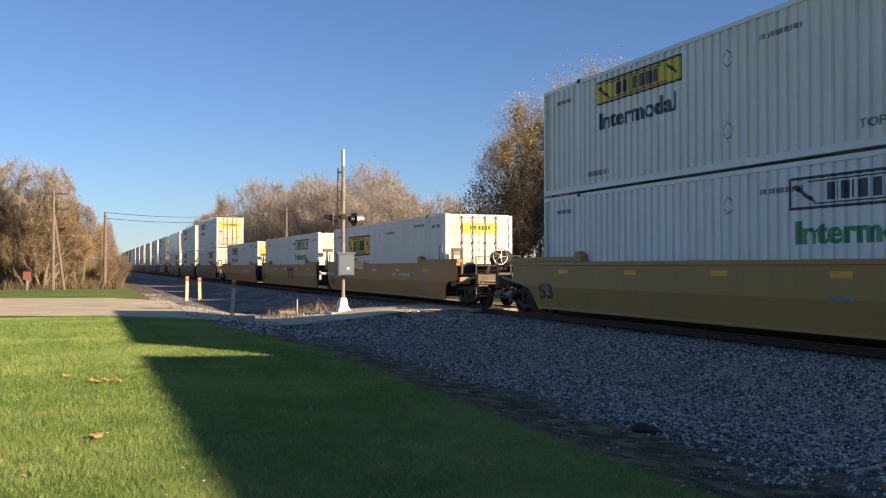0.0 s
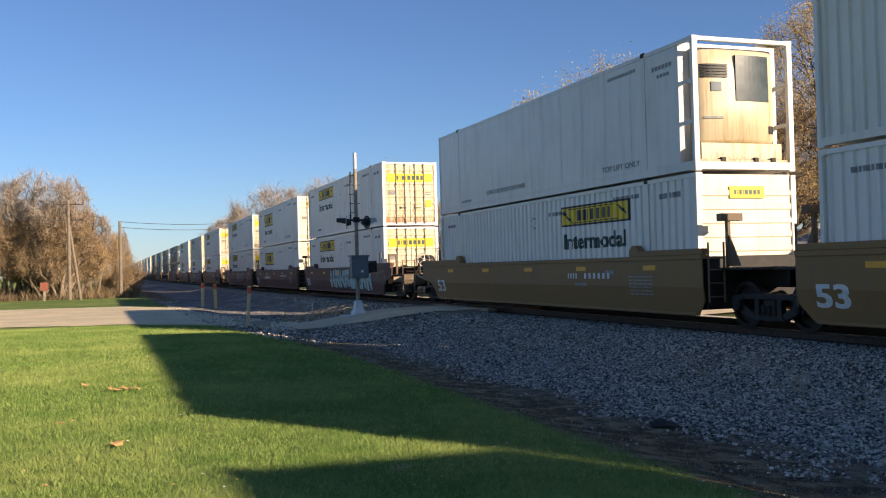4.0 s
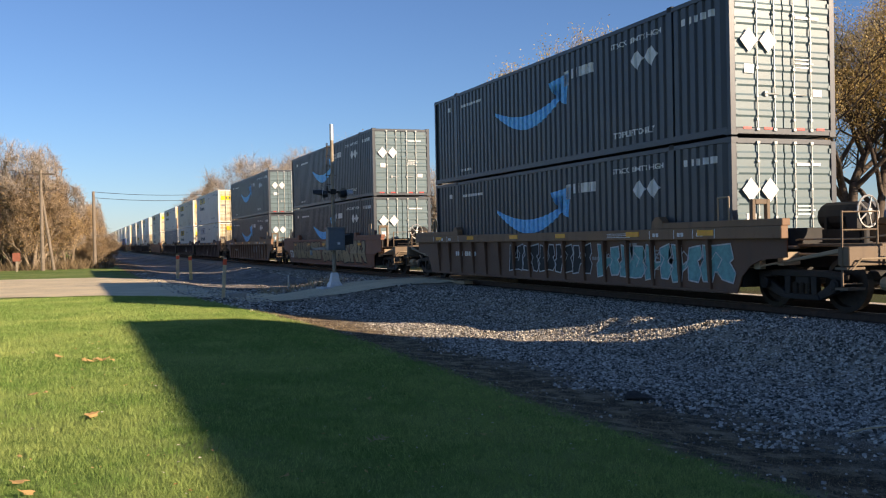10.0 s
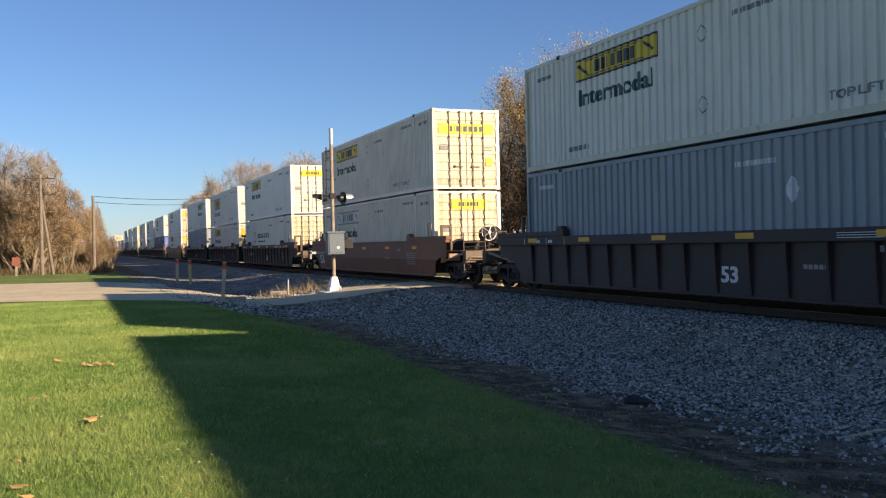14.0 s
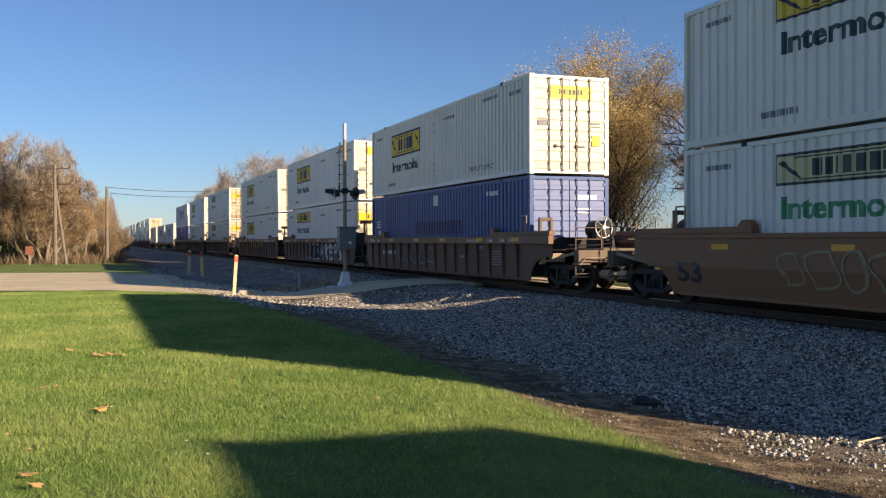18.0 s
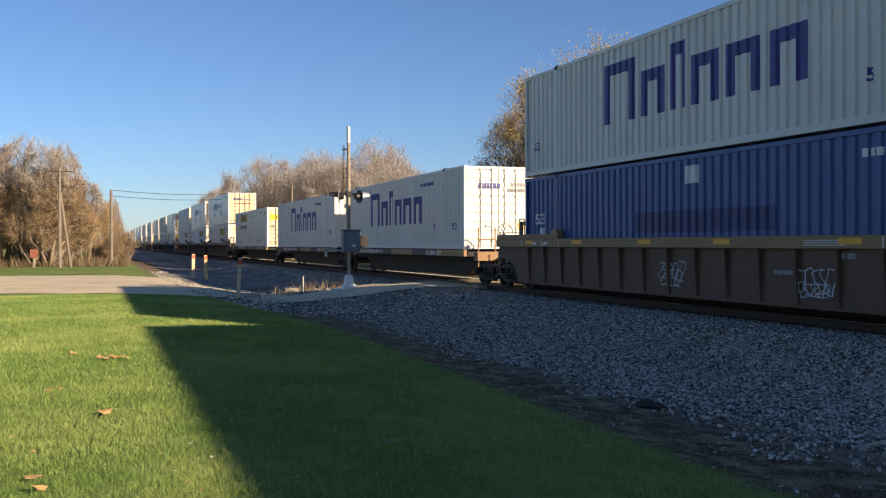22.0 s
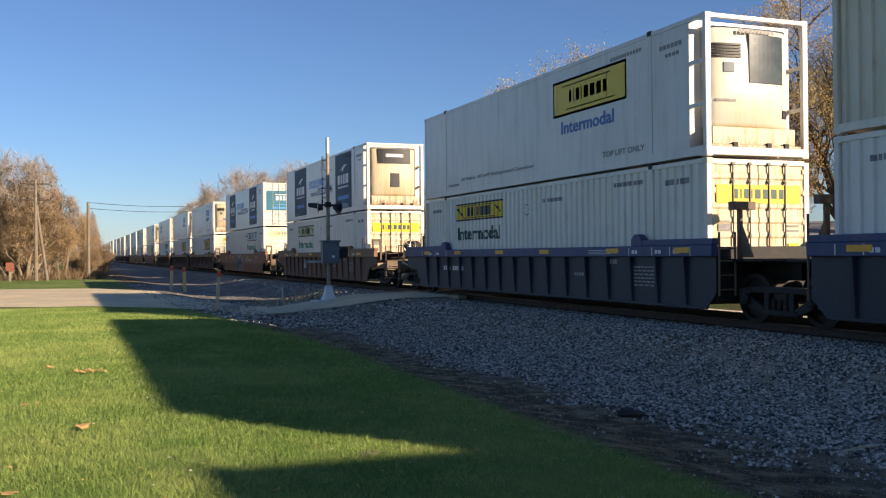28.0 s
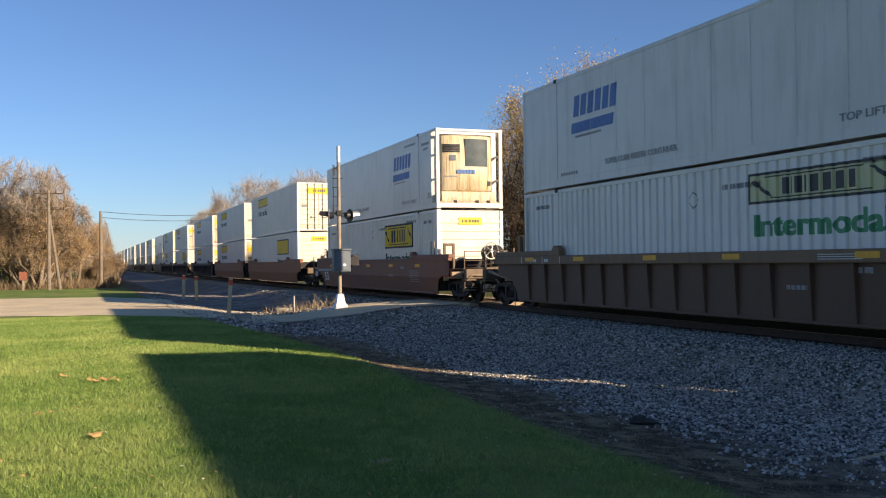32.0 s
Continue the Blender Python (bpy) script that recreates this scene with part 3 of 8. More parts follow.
def blades(name, count, area, top, height, material, label, seed, width=0.006, keep=None):
    """Upright blades as one mesh, denser near the eye."""
    rng = np.random.default_rng(seed)
    x0, x1, y0, y1 = area
    y = y0 * (y1 / y0) ** (rng.random(count) ** 1.0)
    x = rng.uniform(x0, x1, count)
    if keep is not None:
        ok = keep(x, y, rng)
        x, y = x[ok], y[ok]
    n = len(x)
    z = (top(x, y) if top is land_at else np.array([top(a, b) for a, b in zip(x, y)])) - 0.005
    far_scale = np.clip(y / 7.5, 0.85, 3.0)
    tuft = 0.4 * np.sin(x * 7.0 + 1.7 * np.sin(y * 4.1)) * np.sin(y * 6.3 + 1.9 * np.sin(x * 5.3)) + np.sin(x * 61.0 + 2.0 * np.sin(y * 23.0)) * np.sin(y * 37.0 + 2.0 * np.sin(x * 29.0))
    h = rng.uniform(height[0], height[1], n) * (1 + 0.5 * tuft)
    a = rng.uniform(0, math.tau, n)
    w = width * far_scale * rng.uniform(0.6, 1.3, n)
    lean = rng.uniform(0.2, 1.1, n) * h
    la = rng.uniform(0, math.tau, n)
    dx, dy = np.cos(a) * w, np.sin(a) * w
    p = np.stack([x, y, z], -1)
    side = np.stack([dx, dy, 0 * dx], -1)
    tip = p + np.stack([np.cos(la) * lean, np.sin(la) * lean, h], -1)
    verts = np.stack([p - side, p + side, tip], 1).reshape(-1, 3)
    loops = np.arange(3 * n)
    starts = 3 * np.arange(n)
    me = bpy.data.meshes.new(name)
    me.vertices.add(len(verts))
    me.vertices.foreach_set("co", verts.ravel())
    me.loops.add(len(loops))
    me.loops.foreach_set("vertex_index", loops)
    me.polygons.add(len(starts))
    me.polygons.foreach_set("loop_start", starts)
    me.update()
    me.validate()
    me.materials.append(material)
    return thing(name, label, "grass", mesh=me, kind="stuff")


def lawn_edge(y):
    return np.interp(y, [p[0] for p in LAWN_EDGE], [p[1] for p in LAWN_EDGE])


LAND_GRID = np.array([[land(x, y) for y in ys] for x in xs])


def land_at(x, y):
    """The height of the ground's mesh at many places at once."""
    gx, gy = np.array(xs), np.array(ys)
    i, j = np.clip(np.searchsorted(gx, x) - 1, 0, len(gx) - 2), np.clip(np.searchsorted(gy, y) - 1, 0, len(gy) - 2)
    u, v = (x - gx[i]) / (gx[i + 1] - gx[i]), (y - gy[j]) / (gy[j + 1] - gy[j])
    return LAND_GRID[i, j] * (1 - u) * (1 - v) + LAND_GRID[i + 1, j] * u * (1 - v) + LAND_GRID[i, j + 1] * (1 - u) * v + LAND_GRID[i + 1, j + 1] * u * v


def on_lawn(x, y, r):
    seen = (x > -0.14 * y - 0.6) | (r.random(len(x)) < 0.08)
    return (x < lawn_edge(y) + r.normal(0, 0.13, len(x))) & seen & (y < 34 - 0.35 * np.clip(x, -4, 4))


blades("grass", 1000000, (-6.5, 5.2, 4.2, 34), land_at, (0.014, 0.055), GRASS, "short green mown lawn grass", 11, 0.0022, on_lawn)
blades("dead_grass", 60000, (3.8, 7.0, 4.0, 30), rough_top, (0.006, 0.035), DRY, "straw-coloured dead grass on the soil strip", 12, 0.0022,
       lambda x, y, r: np.abs(x - lawn_edge(y) - 0.75) < np.abs(r.normal(0, 0.75, len(x))))
blades("dry_weeds", 420, (6.4, 9.6, 34.0, 36.5), rough_top, (0.12, 0.42), DRY, "dry brown weeds round the signal's base", 13, 0.004)


def fallen_leaf_mesh(name, seed, size):
    """A curled, lobed leaf of some thickness."""
    rng = random.Random(seed)
    ring = []
    for k in range(12):
        r = size * (0.62 + 0.38 * math.cos(k * math.tau / 4) ** 2 + rng.uniform(-0.1, 0.1))
        a = k * math.tau / 12
        ring.append((r * math.cos(a), 0.7 * r * math.sin(a), 0.35 * size * (math.cos(a) ** 2) * rng.uniform(0.4, 1.0)))
    return Geo().loft([[(x, y, z) for x, y, z in ring], [(x, y, z + 0.004) for x, y, z in ring]]).mesh(name, BROWN_LEAF)


LEAVES = [fallen_leaf_mesh("fallen_leaf", s, 0.07) for s in range(5)]
spots = [(0.25, 14.58, 1.5), (0.15, 14.5, 1.3), (0.36, 14.62, 1.4), (0.08, 14.64, 1.0), (0.44, 14.5, 1.0), (0.10, 9.87, 1.2), (-0.41, 7.28, 1.0), (-0.35, 6.97, 0.9), (-0.28, 15.38, 1.1), (-0.48, 11.5, 0.9), (-0.36, 11.62, 0.6), (1.34, 6.66, 0.7), (2.9, 9.8, 0.6)]
rng = random.Random(8)
spots += [(rng.uniform(-3.5, 4.2), rng.uniform(5.0, 24), rng.uniform(0.25, 0.5)) for _ in range(34)]
for k, (x, y, s) in enumerate(spots):
    ob = thing("fallen_leaf", "curled brown fallen leaf on the lawn", "leaf", "fallen leaves on the lawn", mesh=LEAVES[k % 5])
    ob.matrix_basis = pose(x, y, land(x, y) + 0.035, rng.uniform(-20, 20), rng.uniform(-20, 20), rng.uniform(0, 360)) @ Matrix.Diagonal((s, s, s, 1))
lump = Geo().loft([[(x, w * math.cos(a) * (1 + 0.25 * math.sin(3 * a + x * 9)), h * (0.5 + 0.5 * math.sin(a)) * (1 + 0.2 * math.sin(2 * a + x * 14))) for a in span(0, math.tau * 9 / 10, 9)] for x, w, h in ((-0.17, 0.03, 0.05), (-0.13, 0.07, 0.10), (-0.03, 0.09, 0.105), (0.07, 0.08, 0.075), (0.15, 0.05, 0.055), (0.20, 0.02, 0.03))])
thing("wood_chunk", "dark broken chunk of old tie wood on the soil", "wood", m=pose(6.22, 9.72, rough_top(6.22, 9.72) - 0.01, 0, 0, -38), mesh=lump.mesh("wood_chunk", TIE_WOOD))
stick_way = pose(7.25, 7.15, rough_top(7.25, 7.15) + 0.025, 0, 2, 12)
thing("dry_stick", "thin pale dry stick lying on the gravel", "twig", m=stick_way, mesh=Geo().pipe([(-0.42, 0, 0.0), (-0.1, 0.015, 0.012), (0.2, 0.0, 0.006), (0.45, 0.03, 0.0)], 0.009, 6).mesh("dry_stick", STAKE_WOOD))


def litter(name, count, seed, material, label, size):
    """Small torn leaves, blown over lawn and soil, as one mesh."""
    rng = random.Random(seed)
    g = Geo()
    for _ in range(count):
        y = 5.0 * (30 / 5.0) ** rng.random()
        x = rng.uniform(-0.13 * y - 0.5, 6.6)
        z = (land(x, y) + 0.045) if x < piped(y, LAWN_EDGE) else rough_top(x, y) + 0.012
        a, k = rng.uniform(0, math.tau), rng.uniform(*size)
        c, d = math.cos(a) * k, math.sin(a) * k
        g.add([(x - c, y - d, z), (x + 0.5 * d, y - 0.5 * c, z + k * rng.uniform(0.1, 0.6)), (x + c, y + d, z + k * rng.uniform(-0.1, 0.4)), (x - 0.45 * d, y + 0.45 * c, z + k * rng.uniform(0, 0.5))], [(0, 1, 2), (0, 2, 3)])
    return thing(name, label, "leaves", mesh=g.mesh(name, material), kind="stuff")


litter("leaf_litter", 420, 91, leaf_paint("bleached_leaves", (0.35, 0.28, 0.18), (0.78, 0.72, 0.62), 0.2), "small bleached leaf scraps over lawn and soil", (0.007, 0.02))
litter("brown_litter", 260, 92, BROWN_LEAF, "small brown leaf scraps over lawn and soil", (0.009, 0.024))
sprig = thing("dry_sprig", "pale dry sprig lying on the lawn", "twig", m=pose(2.32, 7.63, land(2.32, 7.63) + 0.03, 0, 0, 20) @ Matrix.Diagonal((0.55, 0.55, 0.6, 1)))
stem_mesh = Geo().pipe([(-0.16, 0, 0), (0.0, 0.01, 0.03), (0.16, -0.02, 0.0)], 0.005, 5).mesh("stem", TWIG)
part("stem", stem_mesh, sprig)
for k in range(7):
    a = -1.2 + k * 0.4
    x = -0.13 + k * 0.045
    part("frond", Geo().add([(x, 0, 0.02), (x + 0.02, 0.0, 0.03), (x + 0.07 * math.cos(a), 0.12 * (-1) ** k, 0.06), (x + 0.05 * math.cos(a), 0.12 * (-1) ** k, 0.045)], [(0, 1, 2, 3)]).mesh("frond", DRY), sprig)

# ---- stakes, signal, poles, sign and shed ----


def stake(x, y, height, wide, material, top_mark, label, lean):
    s = thing("survey_stake", label, "stake", "stakes beside the road", pose(x, y, max(land(x, y), bed(x, y) if x > 4.6 else -9) - 0.02, lean[0], lean[1], 12))
    part("post", Geo().box(-wide, wide, -0.018, 0.018, 0, height).mesh("post", material, 0.006), s)
    if top_mark:
        part("painted_top", Geo().box(-wide - 0.003, wide + 0.003, -0.021, 0.021, height - 0.24, height - 0.05).mesh("painted_top", ORANGE, 0.003), s, "orange-painted band")


stake(4.42, 31.35, 1.36, 0.058, STAKE_WOOD, True, "pale wooden stake with an orange painted top", (0, 4))
stake(5.05, 52.6, 1.36, 0.085, STAKE_WOOD, True, "pale wooden marker stake with an orange band", (0, 1))
stake(5.72, 52.4, 1.36, 0.085, STAKE_YELLOW, True, "yellow wooden marker stake with an orange band", (0, -1.5))

MX, MY = 8.55, 32.9
mz = max(land(MX, MY), bed(MX, MY)) - 0.05
mast = thing("crossing_signal", "tall galvanised crossing signal mast with flashing lights and a relay box", "railway signal", m=pose(MX, MY, mz))
part("pole", Geo().tube((0, 0, 0.3), (0, 0, 5.25), 0.068, 0.062, 14).mesh("pole", POLE_WOOD, smooth=False), mast, "weathered tan steel pole")
part("pole_cap", Geo().tube((0, 0, 5.25), (0, 0, 5.82), 0.075, 0.075, 14).mesh("pole_cap", ALUMINIUM), mast, "bare metal pole top")
base = Geo().loft([[(sx * 0.23 * s, sy * 0.23 * s, z) for sx, sy in ((-1, -1), (1, -1), (1, 1), (-1, 1))] for s, z in ((1.0, 0.0), (0.98, 0.14), (0.70, 0.24), (0.52, 0.50), (0.42, 0.56))])
part("base", base.mesh("base", plain("white_cast_base", (0.68, 0.68, 0.66), 0.6, vary=0.1), 0.015), mast, "white cast signal base")
part("footing", Geo().box(-0.55, 0.55, -0.5, 0.5, -0.25, 0.05).mesh("footing", CONCRETE, 0.02), mast, "concrete footing")
box = part("relay_box", Geo().box(-0.30, 0.30, -0.42, -0.07, 1.35, 2.12).mesh("relay_box", CABINET, 0.012), mast, "grey-blue relay box")
part("box_lid", Geo().box(-0.34, 0.34, -0.46, -0.05, 2.10, 2.16).mesh("box_lid", CABINET, 0.01), box)
part("box_door", Geo().box(-0.26, 0.26, -0.445, -0.42, 1.40, 2.06).mesh("box_door", CABINET, 0.008), box)
part("box_label", Geo().box(0.02, 0.12, -0.449, -0.444, 1.55, 1.63).mesh("box_label", TEXT_WHITE), box)
part("bell_housing", Geo().tube((0.44, -0.05, 1.72), (0.44, -0.32, 1.72), 0.21, 0.17, 12).mesh("bell_housing", DARK_STEEL), mast, "black bell housing")
part("rear_box", Geo().box(0.40, 0.74, 0.05, 0.30, 1.55, 1.95).mesh("rear_box", BLACK, 0.01), mast)
part("lower_bracket", Geo().box(-0.85, 0.1, 0.02, 0.10, 1.38, 1.46).box(-0.85, -0.78, 0.02, 0.1, 1.2, 1.5).mesh("lower_bracket", GALVANISED), mast)
arm = part("light_arm", Geo().tube((-0.36, 0, 3.42), (0.36, 0, 3.42), 0.035, 0.035, 8).box(-0.1, 0.1, -0.1, 0.1, 3.34, 3.52).tube((-0.2, 0, 3.42), (-0.2, 0, 3.62), 0.03, 0.03, 6).mesh("light_arm", DARK_STEEL), mast)
for s, dy in ((-1, -0.10), (1, -0.10)):
    # each head looks along the road, away from the mast
    turn = pose(s * 0.26, dy, 3.34, 0, 0, -s * 72)
    head = part("flashing_light", Geo().tube((0, -0.05, 0), (0, 0.13, 0), 0.11, 0.135, 16).mesh("flashing_light", BLACK), mast, "black flashing light unit", at=turn)
    part("backplate", Geo().tube((0, 0.11, 0), (0, 0.125, 0), 0.235, 0.235, 24).mesh("backplate", BLACK if s > 0 else GALVANISED), head)
    ring0 = [(0.145 * math.cos(a), 0.13, 0.145 * math.sin(a)) for a in span(-0.35, math.pi + 0.35, 12)]
    ring1 = [(0.155 * math.cos(a), 0.46, 0.150 * math.sin(a)) for a in span(0.1, math.pi - 0.1, 12)]
    hood = Geo().loft([ring0, ring1, [(x, y, z + 0.008) for x, y, z in ring1], [(x, y, z + 0.008) for x, y, z in ring0]], False, False)
    part("visor", hood.mesh("visor", BLACK if s < 0 else GALVANISED), head)
    part("lens", Geo().tube((0, 0.125, 0), (0, 0.14, 0), 0.125, 0.125, 18).mesh("lens", LENS), head)
rail_mesh = Geo().tube((-0.20, 0, 3.55), (-0.20, 0, 5.15), 0.014, 0.014, 6).mesh("ladder_rail", DARK_STEEL)
part("ladder_rail", rail_mesh, mast)
for k in range(5):
    part("rung", Geo().tube((-0.24, 0, 3.68 + k * 0.33), (0.14 if k % 2 else 0.03, 0, 3.68 + k * 0.33), 0.013, 0.013, 6).mesh("rung", DARK_STEEL), mast)
part("finial", Geo().tube((-0.16, 0, 4.75), (-0.16, 0, 5.15), 0.014, 0.014, 6).box(-0.2, 0.0, -0.02, 0.02, 5.0, 5.04).mesh("finial", DARK_STEEL), mast)

block = thing("concrete_block", "low weathered concrete block at the road's edge", "block", m=pose(5.2, 33.7, land(5.2, 33.7) - 0.03, 0, 0, 12),
              mesh=Geo().box(-0.34, 0.34, -0.15, 0.15, 0, 0.22).mesh("concrete_block", plain("grimy_concrete", (0.34, 0.31, 0.26), 0.9), 0.03))
copy_thing(block, pose(7.2, 36.2, max(land(7.2, 36.2), bed(7.2, 36.2)) - 0.05, 0, 0, -8))
post = thing("marker_post", "short grey marker post in the gravel", "post", m=pose(7.3, 34.8, max(land(7.3, 34.8), bed(7.3, 34.8)) - 0.03),
             mesh=Geo().tube((0, 0, 0), (0, 0, 0.62), 0.035, 0.03, 8).mesh("marker_post", GALVANISED))


def utility_pole(x, y, height, label, arms=(), brace=None):
    p = thing("utility_pole", label, "utility pole", "poles along the railway", pose(x, y, land(x, y) - 0.05))
    part("shaft", Geo().tube((0, 0, 0), (0, 0, height), 0.145, 0.10, 10).mesh("shaft", OLD_POLE), p)
    for z in arms:
        a = part("crossarm", Geo().box(-1.0, 1.0, -0.045, 0.045, z - 0.045, z + 0.045).mesh("crossarm", BARK, 0.01), p)
        for s in (-1.0, -0.5, 0.5, 1.0):
            part("insulator", Geo().tube((s, 0, z + 0.06), (s, 0, z + 0.2), 0.045, 0.03, 8).mesh("insulator", DARK_STEEL), a)
    if brace:
        part("brace", Geo().tube((brace, 0.1, 0), (0, 0, height * 0.8), 0.11, 0.09, 8).mesh("brace", OLD_POLE), p)
    return p


utility_pole(-2.25, 74.0, 7.25, "weathered wooden utility pole with crossarms and a leaning brace", (5.85, 7.0), 0.75)
utility_pole(1.35, 78.5, 6.0, "bare weathered wooden utility pole at the wood's edge")
utility_pole(22.2, 112.0, 9.0, "wooden utility pole beyond the railway", (8.5,))
slim = thing("steel_post", "slim tan-grey post beyond the track", "post", m=pose(21.9, 26.4, -0.5, 0, 1.0, 0), mesh=Geo().tube((0, 0, 0), (0, 0, 6.45), 0.05, 0.045, 10).mesh("steel_post", POLE_WOOD))
for k, dz in enumerate((0.0, 0.45)):
    g = Geo()
    pts = []
    for t in span(0, 1, 14):
        a, b = Vector((1.35, 78.5, 5.6 - dz)), Vector((22.2, 112, 8.35 - dz * 1.3))
        p = a.lerp(b, t)
        pts.append((p.x, p.y, p.z - 1.4 * 4 * t * (1 - t) * 0.5))
    thing("overhead_wire", "thin black overhead wire across the railway", "wire", "wires across the railway", mesh=g.loft([[(x + 0.022 * math.cos(a), y, z + 0.022 * math.sin(a)) for a in (0.0, 2.1, 4.2)] for x, y, z in pts]).mesh("overhead_wire", WIRE))
sgn = thing("small_sign", "small faded red-brown sign on a post at the wood's edge", "sign", m=pose(-3.9, 73.0, -0.32, 0, 0, -12))
part("post", Geo().box(-0.06, 0.06, -0.05, 0.05, 0, 1.1).mesh("post", POLE_WOOD), sgn)
part("board", Geo().box(-0.26, 0.26, -0.09, -0.05, 0.75, 1.35).mesh("board", SIGN_BROWN, 0.01), sgn)
shed = thing("low_building", "low pale building with a grey roof behind the trees", "building", m=pose(49, 57, -0.5, 0, 0, -42))
part("wall", Geo().box(-7, 7, -3, 3, 0, 2.7).mesh("wall", SHED_WALL), shed)
part("roof", Geo().loft([[(-7.4, -3.4, 2.7), (-7.4, 3.4, 2.7), (-7.4, 0, 4.0)], [(7.4, -3.4, 2.7), (7.4, 3.4, 2.7), (7.4, 0, 4.0)]]).mesh("roof", SHED_ROOF), shed)
for x in (-4.5, -1.0, 3.5):
    wdw = part("window", Geo().box(x - 0.6, x + 0.6, -3.03, -2.95, 1.0, 2.1).mesh("window", TEXT_WHITE), shed)
    part("pane", Geo().box(x - 0.5, x + 0.5, -3.05, -3.02, 1.1, 2.0).mesh("pane", GLASS_DARK), wdw)

# ---- trees ----


def grow(seed, height, spread, stems=1, forks=(6, 6, 5), up=0.25, trunk=0.22, bole=0.25, wild=0.35, droop=0.0, dome=None):
    """The wood of a tree: tapered stems that fork again and again. Returns its mesh data and its twig ends with their directions."""
    rng = random.Random(seed)
    wood, tips = Geo(), []

    def held(p, level):
        """Keeps the limbs within a rounded, uneven crown: its radius, its top and its foot."""
        if dome is None or level == 0:
            return p
        wide, top, foot = dome
        c = Vector((0, 0, (top + foot) / 2))
        d = p - c
        e = math.hypot(math.hypot(d.x, d.y) / wide, d.z / ((top - foot) / 2))
        if e < 1e-4:
            return p
        w = d.normalized() * 1.6
        most = 1.0 + 0.22 * noise.noise((w.x + seed, w.y, w.z)) + 0.10 * noise.noise((3 * w.x, 3 * w.y + seed, 3 * w.z))
        return p if e < most else c + d * (most * rng.uniform(0.86, 1.0) / e)

    def limb(p, way, length, r, level):
        bits = 4 if level < 2 else 3
        sides = (8, 6, 4, 3, 3)[min(level, 4)]
        pts = [p]
        d = way.normalized()
        for k in range(bits):
            d = (d + Vector((rng.gauss(0, wild), rng.gauss(0, wild), rng.gauss(0, wild * 0.6) + up * 0.5 - droop * level)) * 0.35).normalized()
            pts.append(held(pts[-1] + d * (length / bits), level))
        for k in range(bits):
            wood.tube(pts[k], pts[k + 1], max(0.006, r * (1 - 0.62 * k / bits)), max(0.005, r * (1 - 0.62 * (k + 1) / bits)), sides, False)
        if level >= len(forks):
            tips.append((pts[-1], d, length))
            tips.append((pts[-2], d, length))
            return
        n = forks[level]
        for k in range(n):
            s = 0.35 + 0.65 * (k + rng.random() * 0.7) / n if level else bole + (1 - bole) * (k + rng.random() * 0.6) / n
            s = min(s, 0.999)
            i = min(int(s * bits), bits - 1)
            at = pts[i].lerp(pts[i + 1], s * bits - i)
            a = rng.uniform(0, math.tau) if level else k * 2.4 + rng.uniform(-0.5, 0.5)
            out = Vector((math.cos(a), math.sin(a), 0))
            kid = (d * rng.uniform(0.5, 0.9) + out * rng.uniform(0.55, 1.0) * spread + Vector((0, 0, up * rng.random()))).normalized()
            limb(at, kid, length * rng.uniform(0.48, 0.68), max(0.006, r * (0.60 - 0.22 * s)), level + 1)
        limb(pts[-1], d, length * 0.5, r * 0.38, level + 1)

    for s in range(stems):
        a = s * math.tau / max(stems, 1) + rng.uniform(-0.4, 0.4)
        tilt = 0.0 if stems == 1 else rng.uniform(0.18, 0.42)
        way = Vector((math.cos(a) * tilt, math.sin(a) * tilt, 1))
        limb(Vector((math.cos(a) * 0.2 * (stems > 1), math.sin(a) * 0.2 * (stems > 1), -0.3)), way, height * rng.uniform(0.48, 0.58), trunk * rng.uniform(0.8, 1.1), 0)
    return wood, tips


def crown(tips, seed, twigs, leaves, leaf, twig_len, reach, lean=None, girth=0.011):
    """Thin twigs and small leaves round the twig ends: index 0 is the twigs' material, 1 the leaves'."""
    rng = np.random.default_rng(seed)
    verts, faces, kinds = [], [], []
    for p, d, length in tips:
        for _ in range(twigs):
            w = Vector(rng.normal(0, 0.75, 3)) + d * 0.7 + Vector((0, 0, 0.15))
            w.normalize()
            q = Vector(p) - Vector(d) * float(rng.random()) * length * 0.5
            e = q + w * twig_len * float(rng.uniform(0.5, 1.2))
            s = w.cross(Vector(rng.normal(0, 1, 3)))
            s.normalize()
            s *= girth * (1 + 0.5 * rng.random())
            n = len(verts)
            verts += [tuple(q - s), tuple(q + s), tuple(e)]
            faces.append((n, n + 1, n + 2))
            kinds.append(0)
        share = float(rng.uniform(0.3, 1.7))
        if lean:
            share *= min(1.25, max(0.12, lean[2] + (p[0] * lean[0] + p[1] * lean[1])))
        for _ in range(int(leaves * share + 0.5)):
            c = Vector(p) + Vector(rng.normal(0, reach, 3))
            a, b = Vector(rng.normal(0, 1, 3)), Vector(rng.normal(0, 1, 3))
            a.normalize()
            b = a.cross(b)
            b.normalize()
            k = leaf * float(rng.uniform(0.6, 1.3))
            n = len(verts)
            verts += [tuple(c - a * k), tuple(c + b * k * 0.55), tuple(c + a * k), tuple(c - b * k * 0.55)]
            faces.append((n, n + 1, n + 2, n + 3))
            kinds.append(1)
    return verts, faces, kinds


